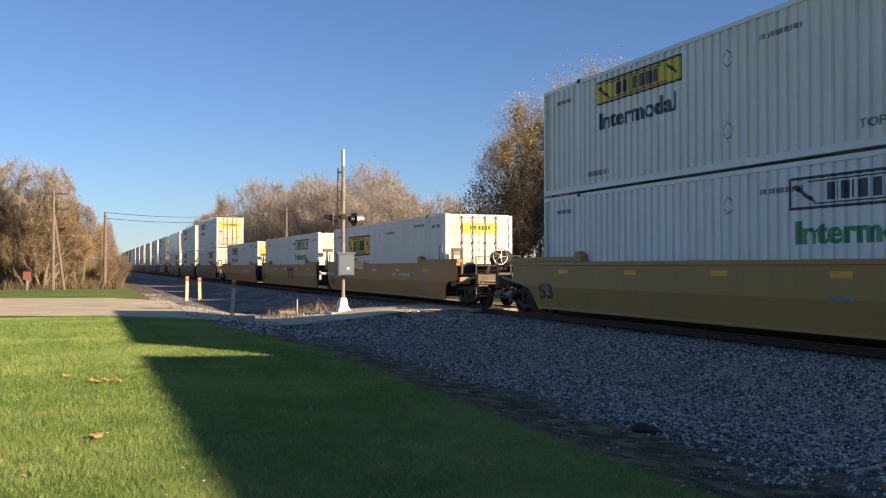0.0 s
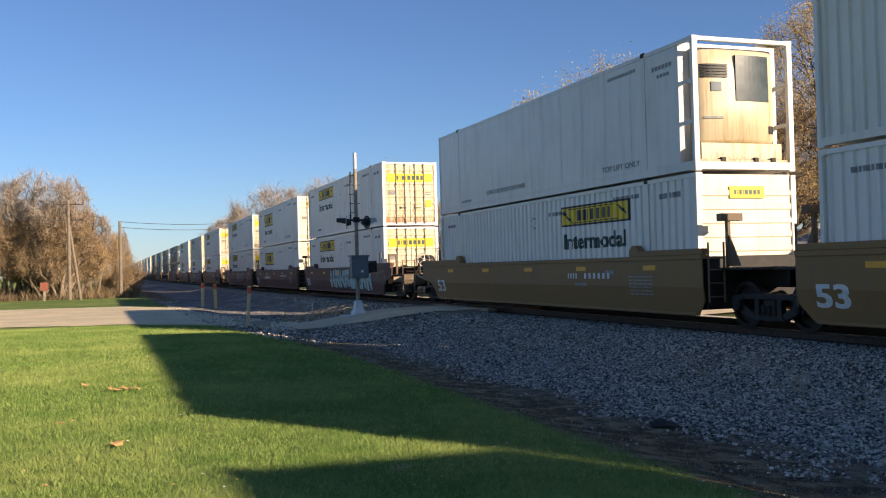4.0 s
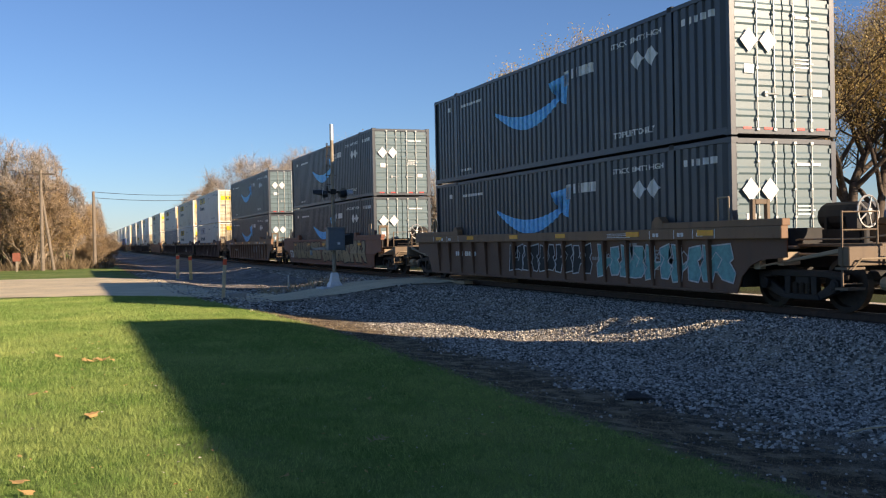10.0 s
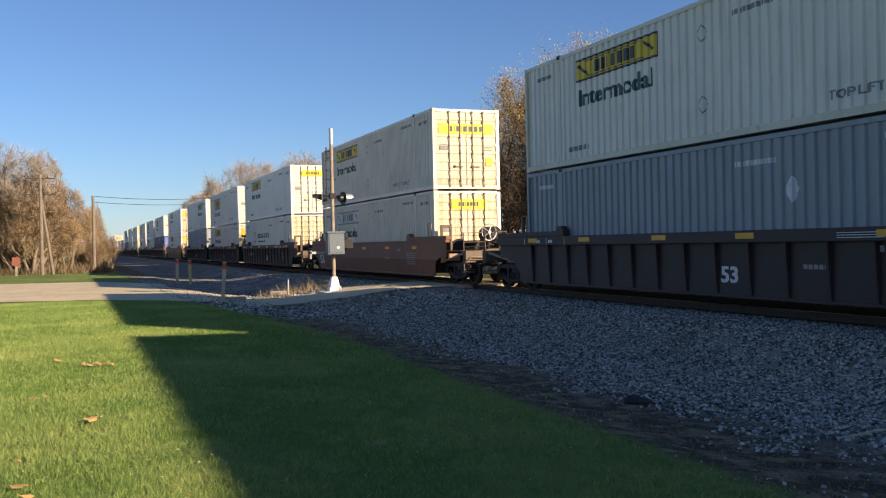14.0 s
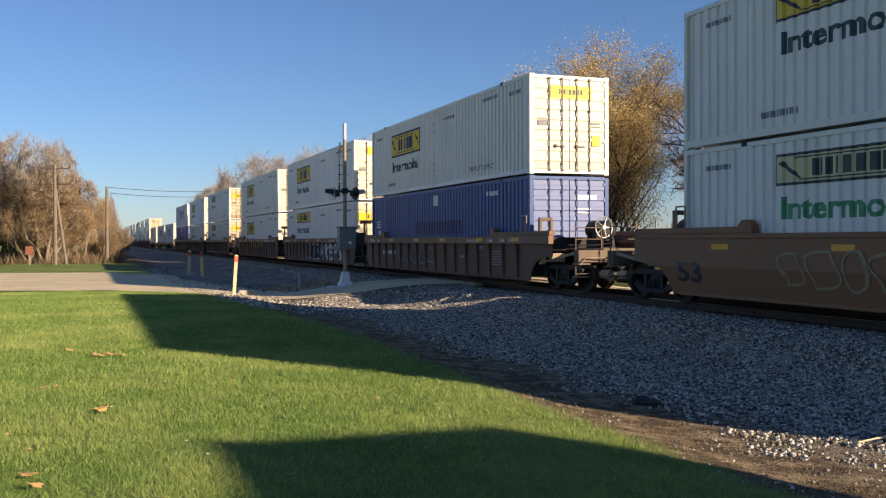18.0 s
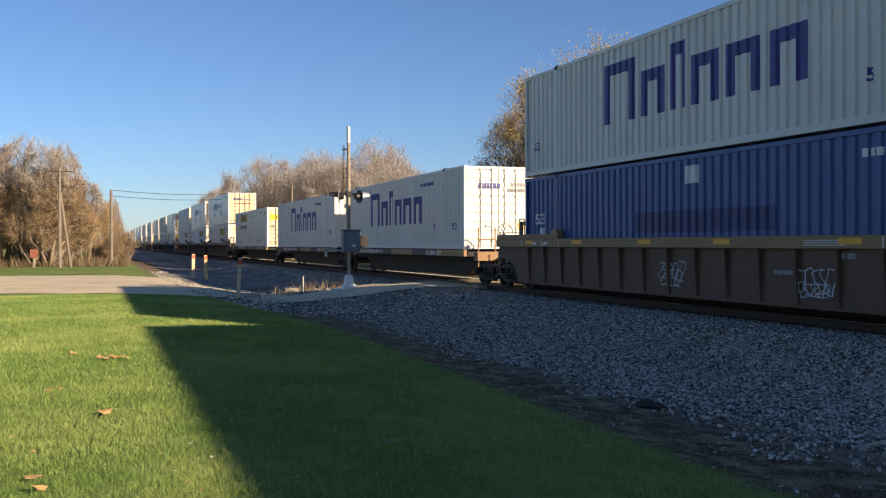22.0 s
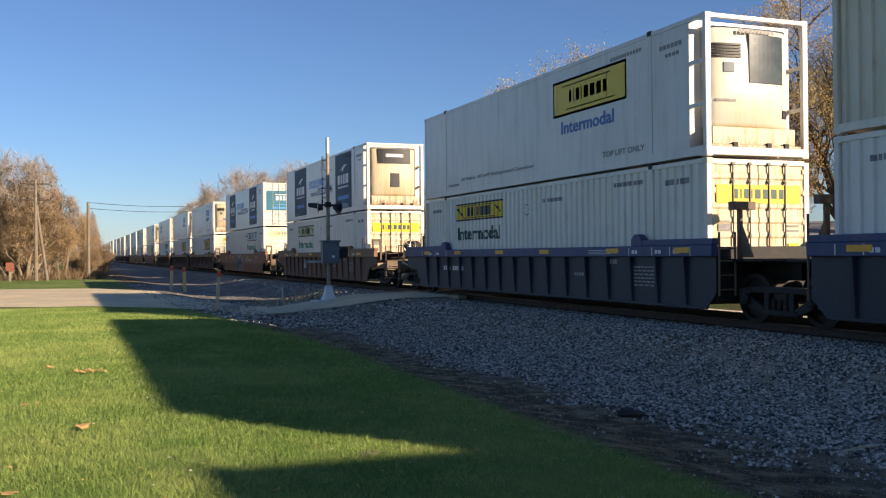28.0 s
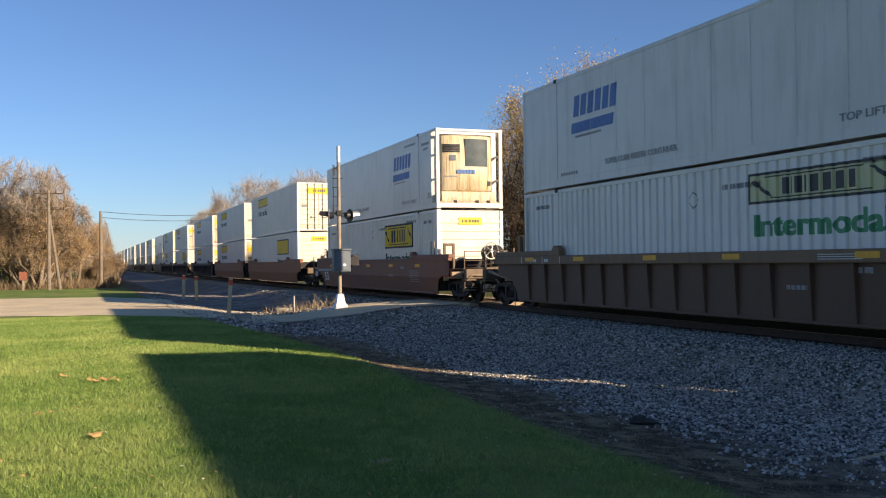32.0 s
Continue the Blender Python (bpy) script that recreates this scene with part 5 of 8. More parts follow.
def reefer_end(c, style, cm):
    """An open steel frame with a bulging cooling unit in it."""
    trim = style["colour"]
    shell = style.get("shell", CREAM)
    dark_unit = style.get("dark_unit")
    sm = (cm, bool(dark_unit), shell.name)
    part("frame_header", kept(("rh", cm), lambda: Geo().box(-1.17, 1.17, 0.0, 0.09, TALL - 0.10, TALL - 0.01).mesh("frame_header", trim, 0.008)), c)
    part("frame_sill", kept(("rhs", cm), lambda: Geo().box(-1.17, 1.17, 0.0, 0.09, 0.03, 0.20).mesh("frame_sill", trim, 0.008)), c)
    for s in (-1, 1):
        part("frame_tie", kept(("rt", cm, s), lambda: Geo().box(*sorted((s * HALF, s * (HALF - 0.06))), 0.1, 0.56, 1.02, 1.10).box(*sorted((s * HALF, s * (HALF - 0.06))), 0.1, 0.56, 1.9, 1.98).mesh("frame_tie", trim)), c)

    def unit():
        g = Geo()
        rings = []
        for z, k in ((0.62, 0.55), (0.72, 0.95), (1.4, 1.0), (2.2, 0.95), (2.62, 0.82), (2.72, 0.45)):
            arc = [(-1.02, 0.56)] + [(1.02 * -math.cos(a), 0.42 - 0.30 * k * math.sin(a) ** 0.6) for a in span(0.12, math.pi - 0.12, 12)] + [(1.02, 0.56)]
            rings.append([(x, y, z) for x, y in arc])
        return g.loft(rings).mesh("cooling_unit", shell, 0, True)

    def shell_patch(x0, x1, z0, z1, material, name, rows=1):
        g = Geo()
        for k in range(rows):
            za, zb = z0 + (z1 - z0) * k / rows, z0 + (z1 - z0) * (k + (1 if rows == 1 else 0.7)) / rows
            ring = []
            for x in span(x0, x1, 8):
                a = math.acos(max(-1, min(1, -x / 1.02)))
                y = 0.42 - 0.30 * math.sin(a) ** 0.6 - 0.012
                ring.append((x, y))
            g.loft([[(x, y, za) for x, y in ring] + [(x, y + 0.05, za) for x, y in reversed(ring)], [(x, y, zb) for x, y in ring] + [(x, y + 0.05, zb) for x, y in reversed(ring)]])
        return g.mesh(name, material)
    u = part("cooling_unit", kept(("ru", sm), unit), c, "grimy cream cooling unit")
    if dark_unit:
        part("air_inlet", kept("ri2", lambda: shell_patch(-0.75, 0.75, 2.02, 2.66, BLACK, "air_inlet")), u, "black air inlet")
        part("screen", kept("rs2", lambda: shell_patch(-0.2, 0.22, 1.0, 1.6, BLACK, "screen")), u)
        part("air_inlet_vent", kept("ri3", lambda: shell_patch(-0.4, 0.4, 2.3, 2.44, LOGO_WHITE, "air_inlet_vent")), u)
    else:
        part("dark_screen", kept("rs", lambda: shell_patch(-0.12, 0.78, 1.55, 2.55, GLASS_DARK, "dark_screen")), u, "dark curved condenser screen")
        part("air_inlet", kept("ri", lambda: shell_patch(-0.95, -0.32, 2.05, 2.36, BLACK, "air_inlet", 5)), u, "black louvred inlet")
        part("display", kept("rd", lambda: shell_patch(-0.72, -0.48, 1.75, 1.95, CABINET, "display")), u)
        part("outlet", kept("ro", lambda: shell_patch(0.78, 0.92, 0.85, 1.02, BLACK, "outlet")), u)
        part("shell_mark", kept("rm", lambda: shell_patch(-0.9, -0.45, 1.15, 1.2, TEXT_GREY, "shell_mark")), u)
    part("lower_frame", kept(("rl", cm), lambda: Geo().box(-1.16, 1.16, 0.05, 0.5, 0.20, 0.26).box(-1.05, 1.05, 0.12, 0.45, 0.26, 0.62).mesh("lower_frame", CREAM, 0.01)), c, "grimy lower frame and fuel tank")
    for x in (-0.55, 0.3, 0.75):
        part("cleat", kept("cleat", lambda: Geo().box(-0.05, 0.05, 0.02, 0.1, 0.16, 0.3).mesh("cleat", DARK_STEEL)), c, at=(x, 0, 0))
    for name, mesh, lab in style.get("end_marks", ()):
        part(name, mesh, c, lab, kind="stuff" if name in SMALL else "")


END_BUILDERS = {"door": door_end, "nose": nose_end, "reefer": reefer_end}
STYLES = {}
NAME_BARS = (0.45, 0.15, 0.6, 0.15, 0.75, 0.75, 0.75, 0.6)


def decal(name, relief, material, draw, label="", lift=0.004):
    d = Decal(relief, lift=lift)
    draw(d)
    return (name, d.mesh(name, material), label)


def end_decal(name, material, rects, y=0.0, label=""):
    g = Geo()
    for x0, x1, z0, z1 in rects:
        g.box(x0, x1, y - 0.004, y + 0.004, z0, z1)
    return (name, g.mesh(name, material), label)


def word_rects(x0, x1, z0, z1, widths, gap=0.25):
    k = (x1 - x0) / (sum(widths) + gap * (len(widths) - 1))
    out, x = [], x0
    for w in widths:
        out.append((x, x + w * k, z0, z1))
        x += (w + gap) * k
    return out


def small_marks(relief, ink=TEXT_GREY, words="TOP LIFT ONLY", y=4.7):
    """Stencils that most of the boxes carry along their rails."""
    return [decal("stencil", relief, ink, lambda d: d.text(words, y, y - 2.1, 0.36, 0.52), "grey stencilled lettering"),
            decal("stencil_print", relief, ink, lambda d: (bars(d, 3.5, 2.3, 2.52, 2.62, (1,) * 10), bars(d, 7.2, 6.0, 2.36, 2.46, (1,) * 10), bars(d, 1.45, 0.6, 2.42, 2.54, (1,) * 5), bars(d, 15.4, 14.6, 2.42, 2.52, (1,) * 6), bars(d, 13.7, 12.7, 0.36, 0.48, (1,) * 8)), "small grey stencil marks")]


def placard(relief):
    def draw(d):
        for z in (2.22, 0.78):
            for a in range(4):
                # four thin bars on edge make the open diamond
                u, v = math.cos(a * math.pi / 2), math.sin(a * math.pi / 2)
                w, x = math.cos((a + 1) * math.pi / 2), math.sin((a + 1) * math.pi / 2)
                d.shape([(8.12 + 0.19 * u, z + 0.19 * v), (8.12 + 0.19 * w, z + 0.19 * x), (8.12 + 0.155 * w, z + 0.155 * x), (8.12 + 0.155 * u, z + 0.155 * v)])
    return decal("placard_holder", relief, TEXT_GREY, draw, "diamond placard holder")


def name_sign(y_left, y_right, z0, z1, panel, frame_ink, text_ink, word=True, big=False, faded=False):
    """The haulier's panel: a coloured board with a dark border and plain bars for its name, over the word Intermodal."""
    w = y_left - y_right
    h = z1 - z0
    out = [decal("name_panel", True, panel, lambda d: d.rect(y_right, y_left, z0, z1), "painted name panel"),
           decal("panel_border", True, frame_ink, lambda d: d.border(y_right, y_left, z0, z1, 0.075 if big else 0.05), lift=0.008),
           decal("panel_name", True, frame_ink, lambda d: (bars(d, y_left - 0.27 * w, y_right + 0.25 * w, z0 + 0.24 * h, z1 - 0.24 * h, NAME_BARS, 0.22),
                                                           d.rect(y_right + 0.16 * w, y_left - 0.18 * w, z0 + 0.14 * h, z0 + 0.18 * h),
                                                           d.rect(y_right + 0.2 * w, y_left - 0.14 * w, z1 - 0.18 * h, z1 - 0.14 * h),
                                                           d.shape([(y_left - 0.06 * w, z1 - 0.22 * h), (y_left - 0.2 * w, z0 + 0.2 * h), (y_left - 0.17 * w, z0 + 0.2 * h), (y_left - 0.03 * w, z1 - 0.3 * h)]),
                                                           d.shape([(y_right + 0.17 * w, z1 - 0.22 * h), (y_right + 0.05 * w, z0 + 0.3 * h), (y_right + 0.03 * w, z0 + 0.38 * h), (y_right + 0.14 * w, z1 - 0.2 * h)])), "dark plain bars", lift=0.008)]
    if word:
        a, b = (z0 - 0.62, z0 - 0.20)
        out.append(decal("lettering", True, text_ink, lambda d: d.text("Intermodal", y_left - 0.2, y_right + 0.2, a, b), "painted word Intermodal"))
    return out


BAND = [end_decal("name_band", LOGO_YELLOW, [(-1.06, 1.06, 1.98, 2.36)], 0.006, "yellow painted band"),
        end_decal("band_name", TEXT_DARK, word_rects(-0.62, 0.62, 2.08, 2.27, NAME_BARS, 0.35), 0.001),
        end_decal("notice", LOGO_YELLOW, [(0.74, 1.0, 0.85, 1.16)], 0.006, "small yellow notice"),
        end_decal("stencil_block", TEXT_GREY, [(-1.02, -0.72, 1.42, 1.56), (-1.02, -0.72, 1.6, 1.63), (0.72, 1.02, 1.5, 1.54), (0.72, 1.02, 1.4, 1.44)], 0.012)]
SHORT_BAND = [end_decal("name_band", LOGO_YELLOW, [(-0.62, 0.72, 2.22, 2.58)], 0.006, "yellow painted band"),
              end_decal("band_name", TEXT_DARK, word_rects(-0.35, 0.42, 2.33, 2.48, NAME_BARS, 0.35), 0.001)] + BAND[2:]
NOSE_MARK = [end_decal("name_band", LOGO_YELLOW, [(-0.45, 0.45, 2.34, 2.60)], 0.008, "small yellow name plate"),
             end_decal("band_name", TEXT_DARK, word_rects(-0.33, 0.33, 2.42, 2.52, NAME_BARS, 0.35), 0.003)]
NOSE_PALE = [end_decal("name_band", LOGO_PALE, [(-0.9, 0.9, 2.28, 2.62)], 0.008, "faded name plate"),
             end_decal("band_name", TEXT_GREY, word_rects(-0.5, 0.5, 2.38, 2.54, NAME_BARS, 0.35), 0.003)]
REAR_SIGN, FRONT_SIGN = (13.33, 9.68), (6.40, 2.76)


def white_style(key, spot, z0, z1, panel, frame_ink, text_ink, end, end_marks, colour=WHITE_BOX, word=True):
    clean = end_marks is SHORT_BAND and colour is WHITE_BOX or end == "nose"
    STYLES[key] = dict(relief=True, colour=colour, end=end, end_marks=end_marks, door=DOOR_CLEAN if clean else DOOR_WHITE,
                       marks=name_sign(*spot, z0, z1, panel, frame_ink, text_ink, word, z1 - z0 > 0.8) + small_marks(True) + [placard(True)])


white_style("yellow_rear", REAR_SIGN, 2.08, 2.66, LOGO_YELLOW, TEXT_BLACK, TEXT_DARK, "door", BAND)
white_style("yellow_rear_short", REAR_SIGN, 2.08, 2.66, LOGO_YELLOW, TEXT_BLACK, TEXT_DARK, "door", SHORT_BAND)
white_style("yellow_rear_worn", REAR_SIGN, 2.06, 2.62, LOGO_YELLOW, TEXT_BLACK, TEXT_DARK, "door", BAND, WORN_BOX)
white_style("yellow_big", REAR_SIGN, 1.52, 2.44, LOGO_YELLOW, TEXT_BLACK, TEXT_DARK, "door", SHORT_BAND)
white_style("outline_rear", REAR_SIGN, 2.00, 2.58, LOGO_PALE, TEXT_BLACK, TEXT_GREEN, "door", BAND)
white_style("grey_outline_rear", REAR_SIGN, 2.00, 2.58, LOGO_WHITE, TEXT_GREY, TEXT_DARK, "door", SHORT_BAND, WORN_BOX)
white_style("faded_rear", REAR_SIGN, 2.06, 2.60, LOGO_WHITE, TEXT_BLACK, TEXT_FADED, "door", SHORT_BAND, WORN_BOX)
white_style("outline_front", FRONT_SIGN, 2.02, 2.60, LOGO_WHITE, TEXT_BLACK, TEXT_GREEN, "nose", NOSE_PALE)
white_style("outline_front_pale", FRONT_SIGN, 2.02, 2.60, LOGO_PALE, TEXT_BLACK, TEXT_GREEN, "nose", NOSE_MARK)
white_style("yellow_front", FRONT_SIGN, 1.90, 2.50, LOGO_YELLOW, TEXT_BLACK, TEXT_DARK, "nose", NOSE_PALE, WHITE_BOX)
white_style("yellow_front_big", FRONT_SIGN, 1.58, 2.54, LOGO_YELLOW, TEXT_BLACK, TEXT_DARK, "nose", NOSE_MARK)
white_style("yellow_rear_nose", FRONT_SIGN, 2.02, 2.56, LOGO_YELLOW, TEXT_BLACK, TEXT_DARK, "nose", NOSE_MARK)


def swoosh_outline(flip=False):
    """A smiling arc that ends in a small hook."""
    low, top = [], []
    for t in span(0, 1, 14):
        y = 11.05 - 4.2 * t
        dip = 0.66 * math.sin(math.pi * (0.08 + 0.82 * t)) - 0.22
        thick = 0.03 + 0.36 * math.sin(math.pi * min(1, t * 0.85 + 0.05))
        low.append((y, 1.76 - dip - thick * 0.5))
        top.append((y, 1.76 - dip + thick * 0.5))
    return low + list(reversed(top))


def draw_hook(d):
    d.shape([(6.60, 1.50), (6.42, 2.30), (7.55, 2.20), (7.52, 2.06), (6.78, 2.10), (6.92, 1.62)])


STYLES["slate"] = dict(relief=True, colour=SLATE, end="door", door=SUNLIT_SLATE, rods=SLATE_ROD, trim=SLATE, end_marks=[
    end_decal("door_mark", TEXT_WHITE, [(0, 0.01, 2, 2.01)], 0.012), end_decal("stencil_block", TEXT_WHITE, [(-0.95, -0.72, 1.22, 1.40), (0.3, 0.9, 2.34, 2.40), (0.3, 0.7, 1.52, 1.55), (0.3, 0.75, 1.44, 1.47), (0.3, 0.65, 1.36, 1.39), (0.72, 0.95, 0.80, 0.95)], 0.008, "white door stencils"),
    end_decal("reflector_row", RED_REFLECT, [(-1.0, -0.8, 0.12, 0.17), (-0.5, -0.3, 0.12, 0.17), (0.3, 0.5, 0.12, 0.17), (0.8, 1.0, 0.12, 0.17)], 0.0, "red reflectors")],
    marks=[decal("swoosh", True, SWOOSH, lambda d: (d.shape(swoosh_outline()), draw_hook(d)), "bright blue curved mark"),
           decal("name_mark", True, TEXT_WHITE, lambda d: (bars(d, 6.7, 5.2, 2.12, 2.36, (0.7, 0.4, 0.25, 1.0, 0.6)), d.rect(6.45, 6.7, 1.98, 2.12)), "white plain bars"),
           decal("diamond", True, TEXT_WHITE, lambda d: [d.shape([(y, 1.80), (y - 0.24, 2.05), (y, 2.30), (y + 0.24, 2.05)]) for y in (3.28, 2.72)], "white diamond panels"),
           decal("stencil", True, TEXT_WHITE, lambda d: d.text("TOP LIFT ONLY", 4.3, 2.6, 0.36, 0.5), "white stencilled lettering"),
           decal("stencil_print", True, TEXT_WHITE, lambda d: (d.text("STACK LIMITS HIGH", 4.4, 2.3, 2.46, 2.58), bars(d, 1.6, 0.5, 2.42, 2.56, (0.5, 0.4, 0.4, 0.5, 0.5)), bars(d, 13.7, 12.1, 2.38, 2.46, (1,) * 14), bars(d, 14.9, 14.7, 2.38, 2.52, (1,)), bars(d, 13.9, 13.0, 0.3, 0.38, (1,) * 7)), "small white stencils")])
STYLES["slate"]["end_marks"] = STYLES["slate"]["end_marks"][1:] + [
    ("diamond_plate", Geo().loft([[(x - 0.21, y, 1.86), (x, y, 1.62), (x + 0.21, y, 1.86), (x, y, 2.10)] for y in (-0.034, -0.026)]).mesh("diamond_plate", TEXT_WHITE), "white diamond plate") for x in (-0.86, -0.40)]

STYLES["grey"] = dict(relief=True, colour=GREY_BOX, end="door", door=GREY_BOX, marks=small_marks(True, TEXT_WHITE) + [decal("label_plate", True, TEXT_WHITE, lambda d: d.shape([(5.6, 1.6), (5.4, 1.85), (5.6, 2.1), (5.8, 1.85)]), "white diamond label")])
STYLES["blue"] = dict(relief=True, colour=BLUE_BOX, end="door", door=SUNLIT_BLUE, rods=BLUE_BOX, end_marks=[end_decal("stencil_block", TEXT_WHITE, [(0.2, 0.9, 2.2, 2.34), (0.2, 0.7, 1.9, 1.95), (0.2, 0.7, 1.8, 1.85)], 0.012)],
                      marks=[decal("label_plate", True, TEXT_WHITE, lambda d: (d.rect(7.73, 8.18, 2.28, 2.66), d.rect(14.9, 15.25, 1.2, 1.45)), "white label plates"),
                             decal("stencil", True, TEXT_WHITE, lambda d: (d.text("53", 15.5, 14.9, 1.55, 1.85), bars(d, 3.2, 2.3, 2.42, 2.56, (1,) * 6)), "white stencils"),
                             decal("paint_patch", True, plain("dark_blue_patch", (0.014, 0.03, 0.13), 0.5), lambda d: d.rect(5.3, 10.2, 1.25, 1.72), "darker blue painted-over patch")])


def draw_big_name(d):
    """The line's name as a row of tall plain bars, of the letters' widths and heights."""
    y = 11.67
    for w, h in ((1.5, 1.45), (1.0, 1.05), (0.55, 1.45), (0.95, 1.05), (1.05, 1.05), (1.05, 1.05)):
        s = min(0.30, w * 0.3)
        d.rect(y - s, y, 1.0, 1.0 + h)
        d.rect(y - w, y - w + s, 1.0, 1.0 + h)
        d.rect(y - w + s, y - s, 1.0 + h - 0.28, 1.0 + h) if h > 1.2 or w > 0.9 else None
        y -= w + 0.22


for key, end in (("big_name", "door"), ("big_name_nose", "nose")):
    STYLES[key] = dict(relief=True, colour=PALE_GREY_BOX, end=end, blank=True, door=paint("pale_door_" + end, (0.72, 0.70, 0.62), 0.45, 0.25, 0.2), rods=PALE_GREY_BOX,
                       end_marks=[end_decal("end_name", TEXT_NAVY, word_rects(-0.75, 0.05, 2.12, 2.30, (1.3, 0.8, 0.5, 0.8, 0.9, 0.9)), 0.008, "dark blue plain bars"), end_decal("stencil_block", TEXT_GREY, word_rects(0.45, 1.0, 2.2, 2.32, (1,) * 5) + word_rects(0.35, 1.0, 2.0, 2.12, (1,) * 7), 0.012), end_decal("notice", AMBER, [(0.72, 1.0, 0.7, 0.92)], 0.012)],
                       marks=[decal("name_mark", True, TEXT_NAVY, draw_big_name, "tall navy plain bars"),
                              decal("stencil", True, TEXT_NAVY, lambda d: (d.text("53", 1.2, 0.7, 0.72, 0.95), d.text("5", 3.1, 2.95, 0.72, 0.95), d.text("53", 15.6, 15.2, 0.72, 0.95), bars(d, 4.6, 3.1, 2.4, 2.52, (1,) * 9)), "dark blue stencils"),
                              decal("diamond", True, TEXT_WHITE, lambda d: d.shape([(3.0, 1.62), (2.76, 1.86), (3.0, 2.10), (3.24, 1.86)]), "white diamond plate")])


def seams(d):
    for k in range(10):
        y = 2.55 + k * 1.22
        d.rect(y, y + 0.022, 0.24, 2.78)


SEAM = decal("panel_seam", False, plain("seam_grey", (0.52, 0.52, 0.5), 0.5), seams, "narrow panel seams")
FINE = [decal("stencil", False, TEXT_GREY, lambda d: d.text("TOP LIFT ONLY", 4.0, 2.2, 0.34, 0.48), "grey stencilled lettering"),
        decal("stencil_print", False, TEXT_GREY, lambda d: (bars(d, 3.6, 2.3, 2.56, 2.64, (1,) * 11), bars(d, 1.6, 0.8, 2.4, 2.5, (1,) * 6), bars(d, 1.4, 0.9, 2.22, 2.3, (1,) * 4), bars(d, 13.9, 13.0, 0.3, 0.38, (1,) * 7)), "small grey stencils")]
LONG_NOTE = decal("reefer_note", False, TEXT_GREY, lambda d: d.text("SUPER CUBE REEFER CONTAINER", 11.6, 8.6, 0.40, 0.54, -0.05), "grey stencilled lettering")


def blue_name(y):
    return [decal("name_mark", False, TEXT_BLUE, lambda d: [d.shape([(y - 0.36 * k, 1.76), (y - 0.36 * k - 0.28, 1.76), (y - 0.36 * k - 0.36, 2.30), (y - 0.36 * k - 0.08, 2.30)]) for k in range(6)], "slanted blue plain bars"),
            decal("name_bar", False, TEXT_BLUE, lambda d: d.shape([(y + 0.12, 1.34), (y - 1.95, 1.34), (y - 2.0, 1.61), (y + 0.08, 1.61)]), "blue stripe"),
            decal("web_line", False, TEXT_GREY, lambda d: bars(d, y - 0.1, y - 1.4, 1.22, 1.28, (1,) * 14))]


UNIT_NAME = [end_decal("unit_name", TEXT_BLUE, word_rects(-0.45, 0.25, 1.28, 1.42, (1,) * 6), 0.105, "slanted blue plain bars on the unit")]
STYLES["reefer_blue"] = dict(relief=False, colour=SMOOTH_WHITE, end="reefer", end_marks=UNIT_NAME, marks=[SEAM] + FINE + [LONG_NOTE] + blue_name(5.0) + [decal("size", False, TEXT_GREY, lambda d: d.text("53", 0.95, 0.66, 0.42, 0.62))])
STYLES["reefer_blue_rear"] = dict(relief=False, colour=SMOOTH_WHITE, end="door", end_marks=[end_decal("name_band", TEXT_BLUE, word_rects(-0.95, 0.4, 2.2, 2.5, (1.1, 0.9, 0.8, 0.8, 0.7, 0.9)), 0.012, "blue plain bars on the doors")] + BAND[3:], marks=[SEAM] + FINE + [LONG_NOTE] + blue_name(13.2))
STYLES["reefer_plain"] = dict(relief=False, colour=SMOOTH_WHITE, end="reefer", marks=[SEAM] + FINE + [LONG_NOTE])
yl, yr, za, zb = 6.45, 2.92, 1.60, 2.52
STYLES["reefer_yellow"] = dict(relief=False, colour=SMOOTH_WHITE, end="reefer", shell=DOOR_CLEAN, end_marks=[end_decal("unit_maker", TEXT_GREY, word_rects(-0.4, 0.5, 2.56, 2.64, (1,) * 10), 0.10)], marks=[SEAM] + FINE + [
    decal("name_panel", False, LOGO_YELLOW, lambda d: d.rect(yr, yl, za, zb), "painted name panel"),
    decal("panel_border", False, TEXT_BLUE, lambda d: d.border(yr, yl, za, zb, 0.06), "blue border"),
    decal("panel_name", False, TEXT_BLACK, lambda d: (bars(d, yl - 0.85, yr + 0.85, za + 0.32, zb - 0.3, NAME_BARS, 0.3), d.rect(yr + 0.5, yl - 0.7, za + 0.14, za + 0.17), d.rect(yr + 0.7, yl - 0.5, zb - 0.18, zb - 0.15)), "dark plain bars"),
    decal("lettering", False, TEXT_BLUE, lambda d: d.text("Intermodal", 6.02, 3.47, 1.13, 1.46), "painted word Intermodal"),
    decal("reefer_note", False, TEXT_GREY, lambda d: d.text("30 Pallets  48\"x40\" Refrigerated Container", 12.8, 7.6, 0.40, 0.54), "grey stencilled lettering")])


def hound(d, y, z, k):
    d.shape([(y + 0.55 * k, z - 0.12 * k), (y + 0.1 * k, z + 0.05 * k), (y - 0.35 * k, z + 0.17 * k), (y - 0.75 * k, z + 0.14 * k), (y - 0.5 * k, z + 0.06 * k), (y - 0.2 * k, z - 0.02 * k), (y - 0.05 * k, z - 0.2 * k), (y - 0.02 * k, z - 0.02 * k)])


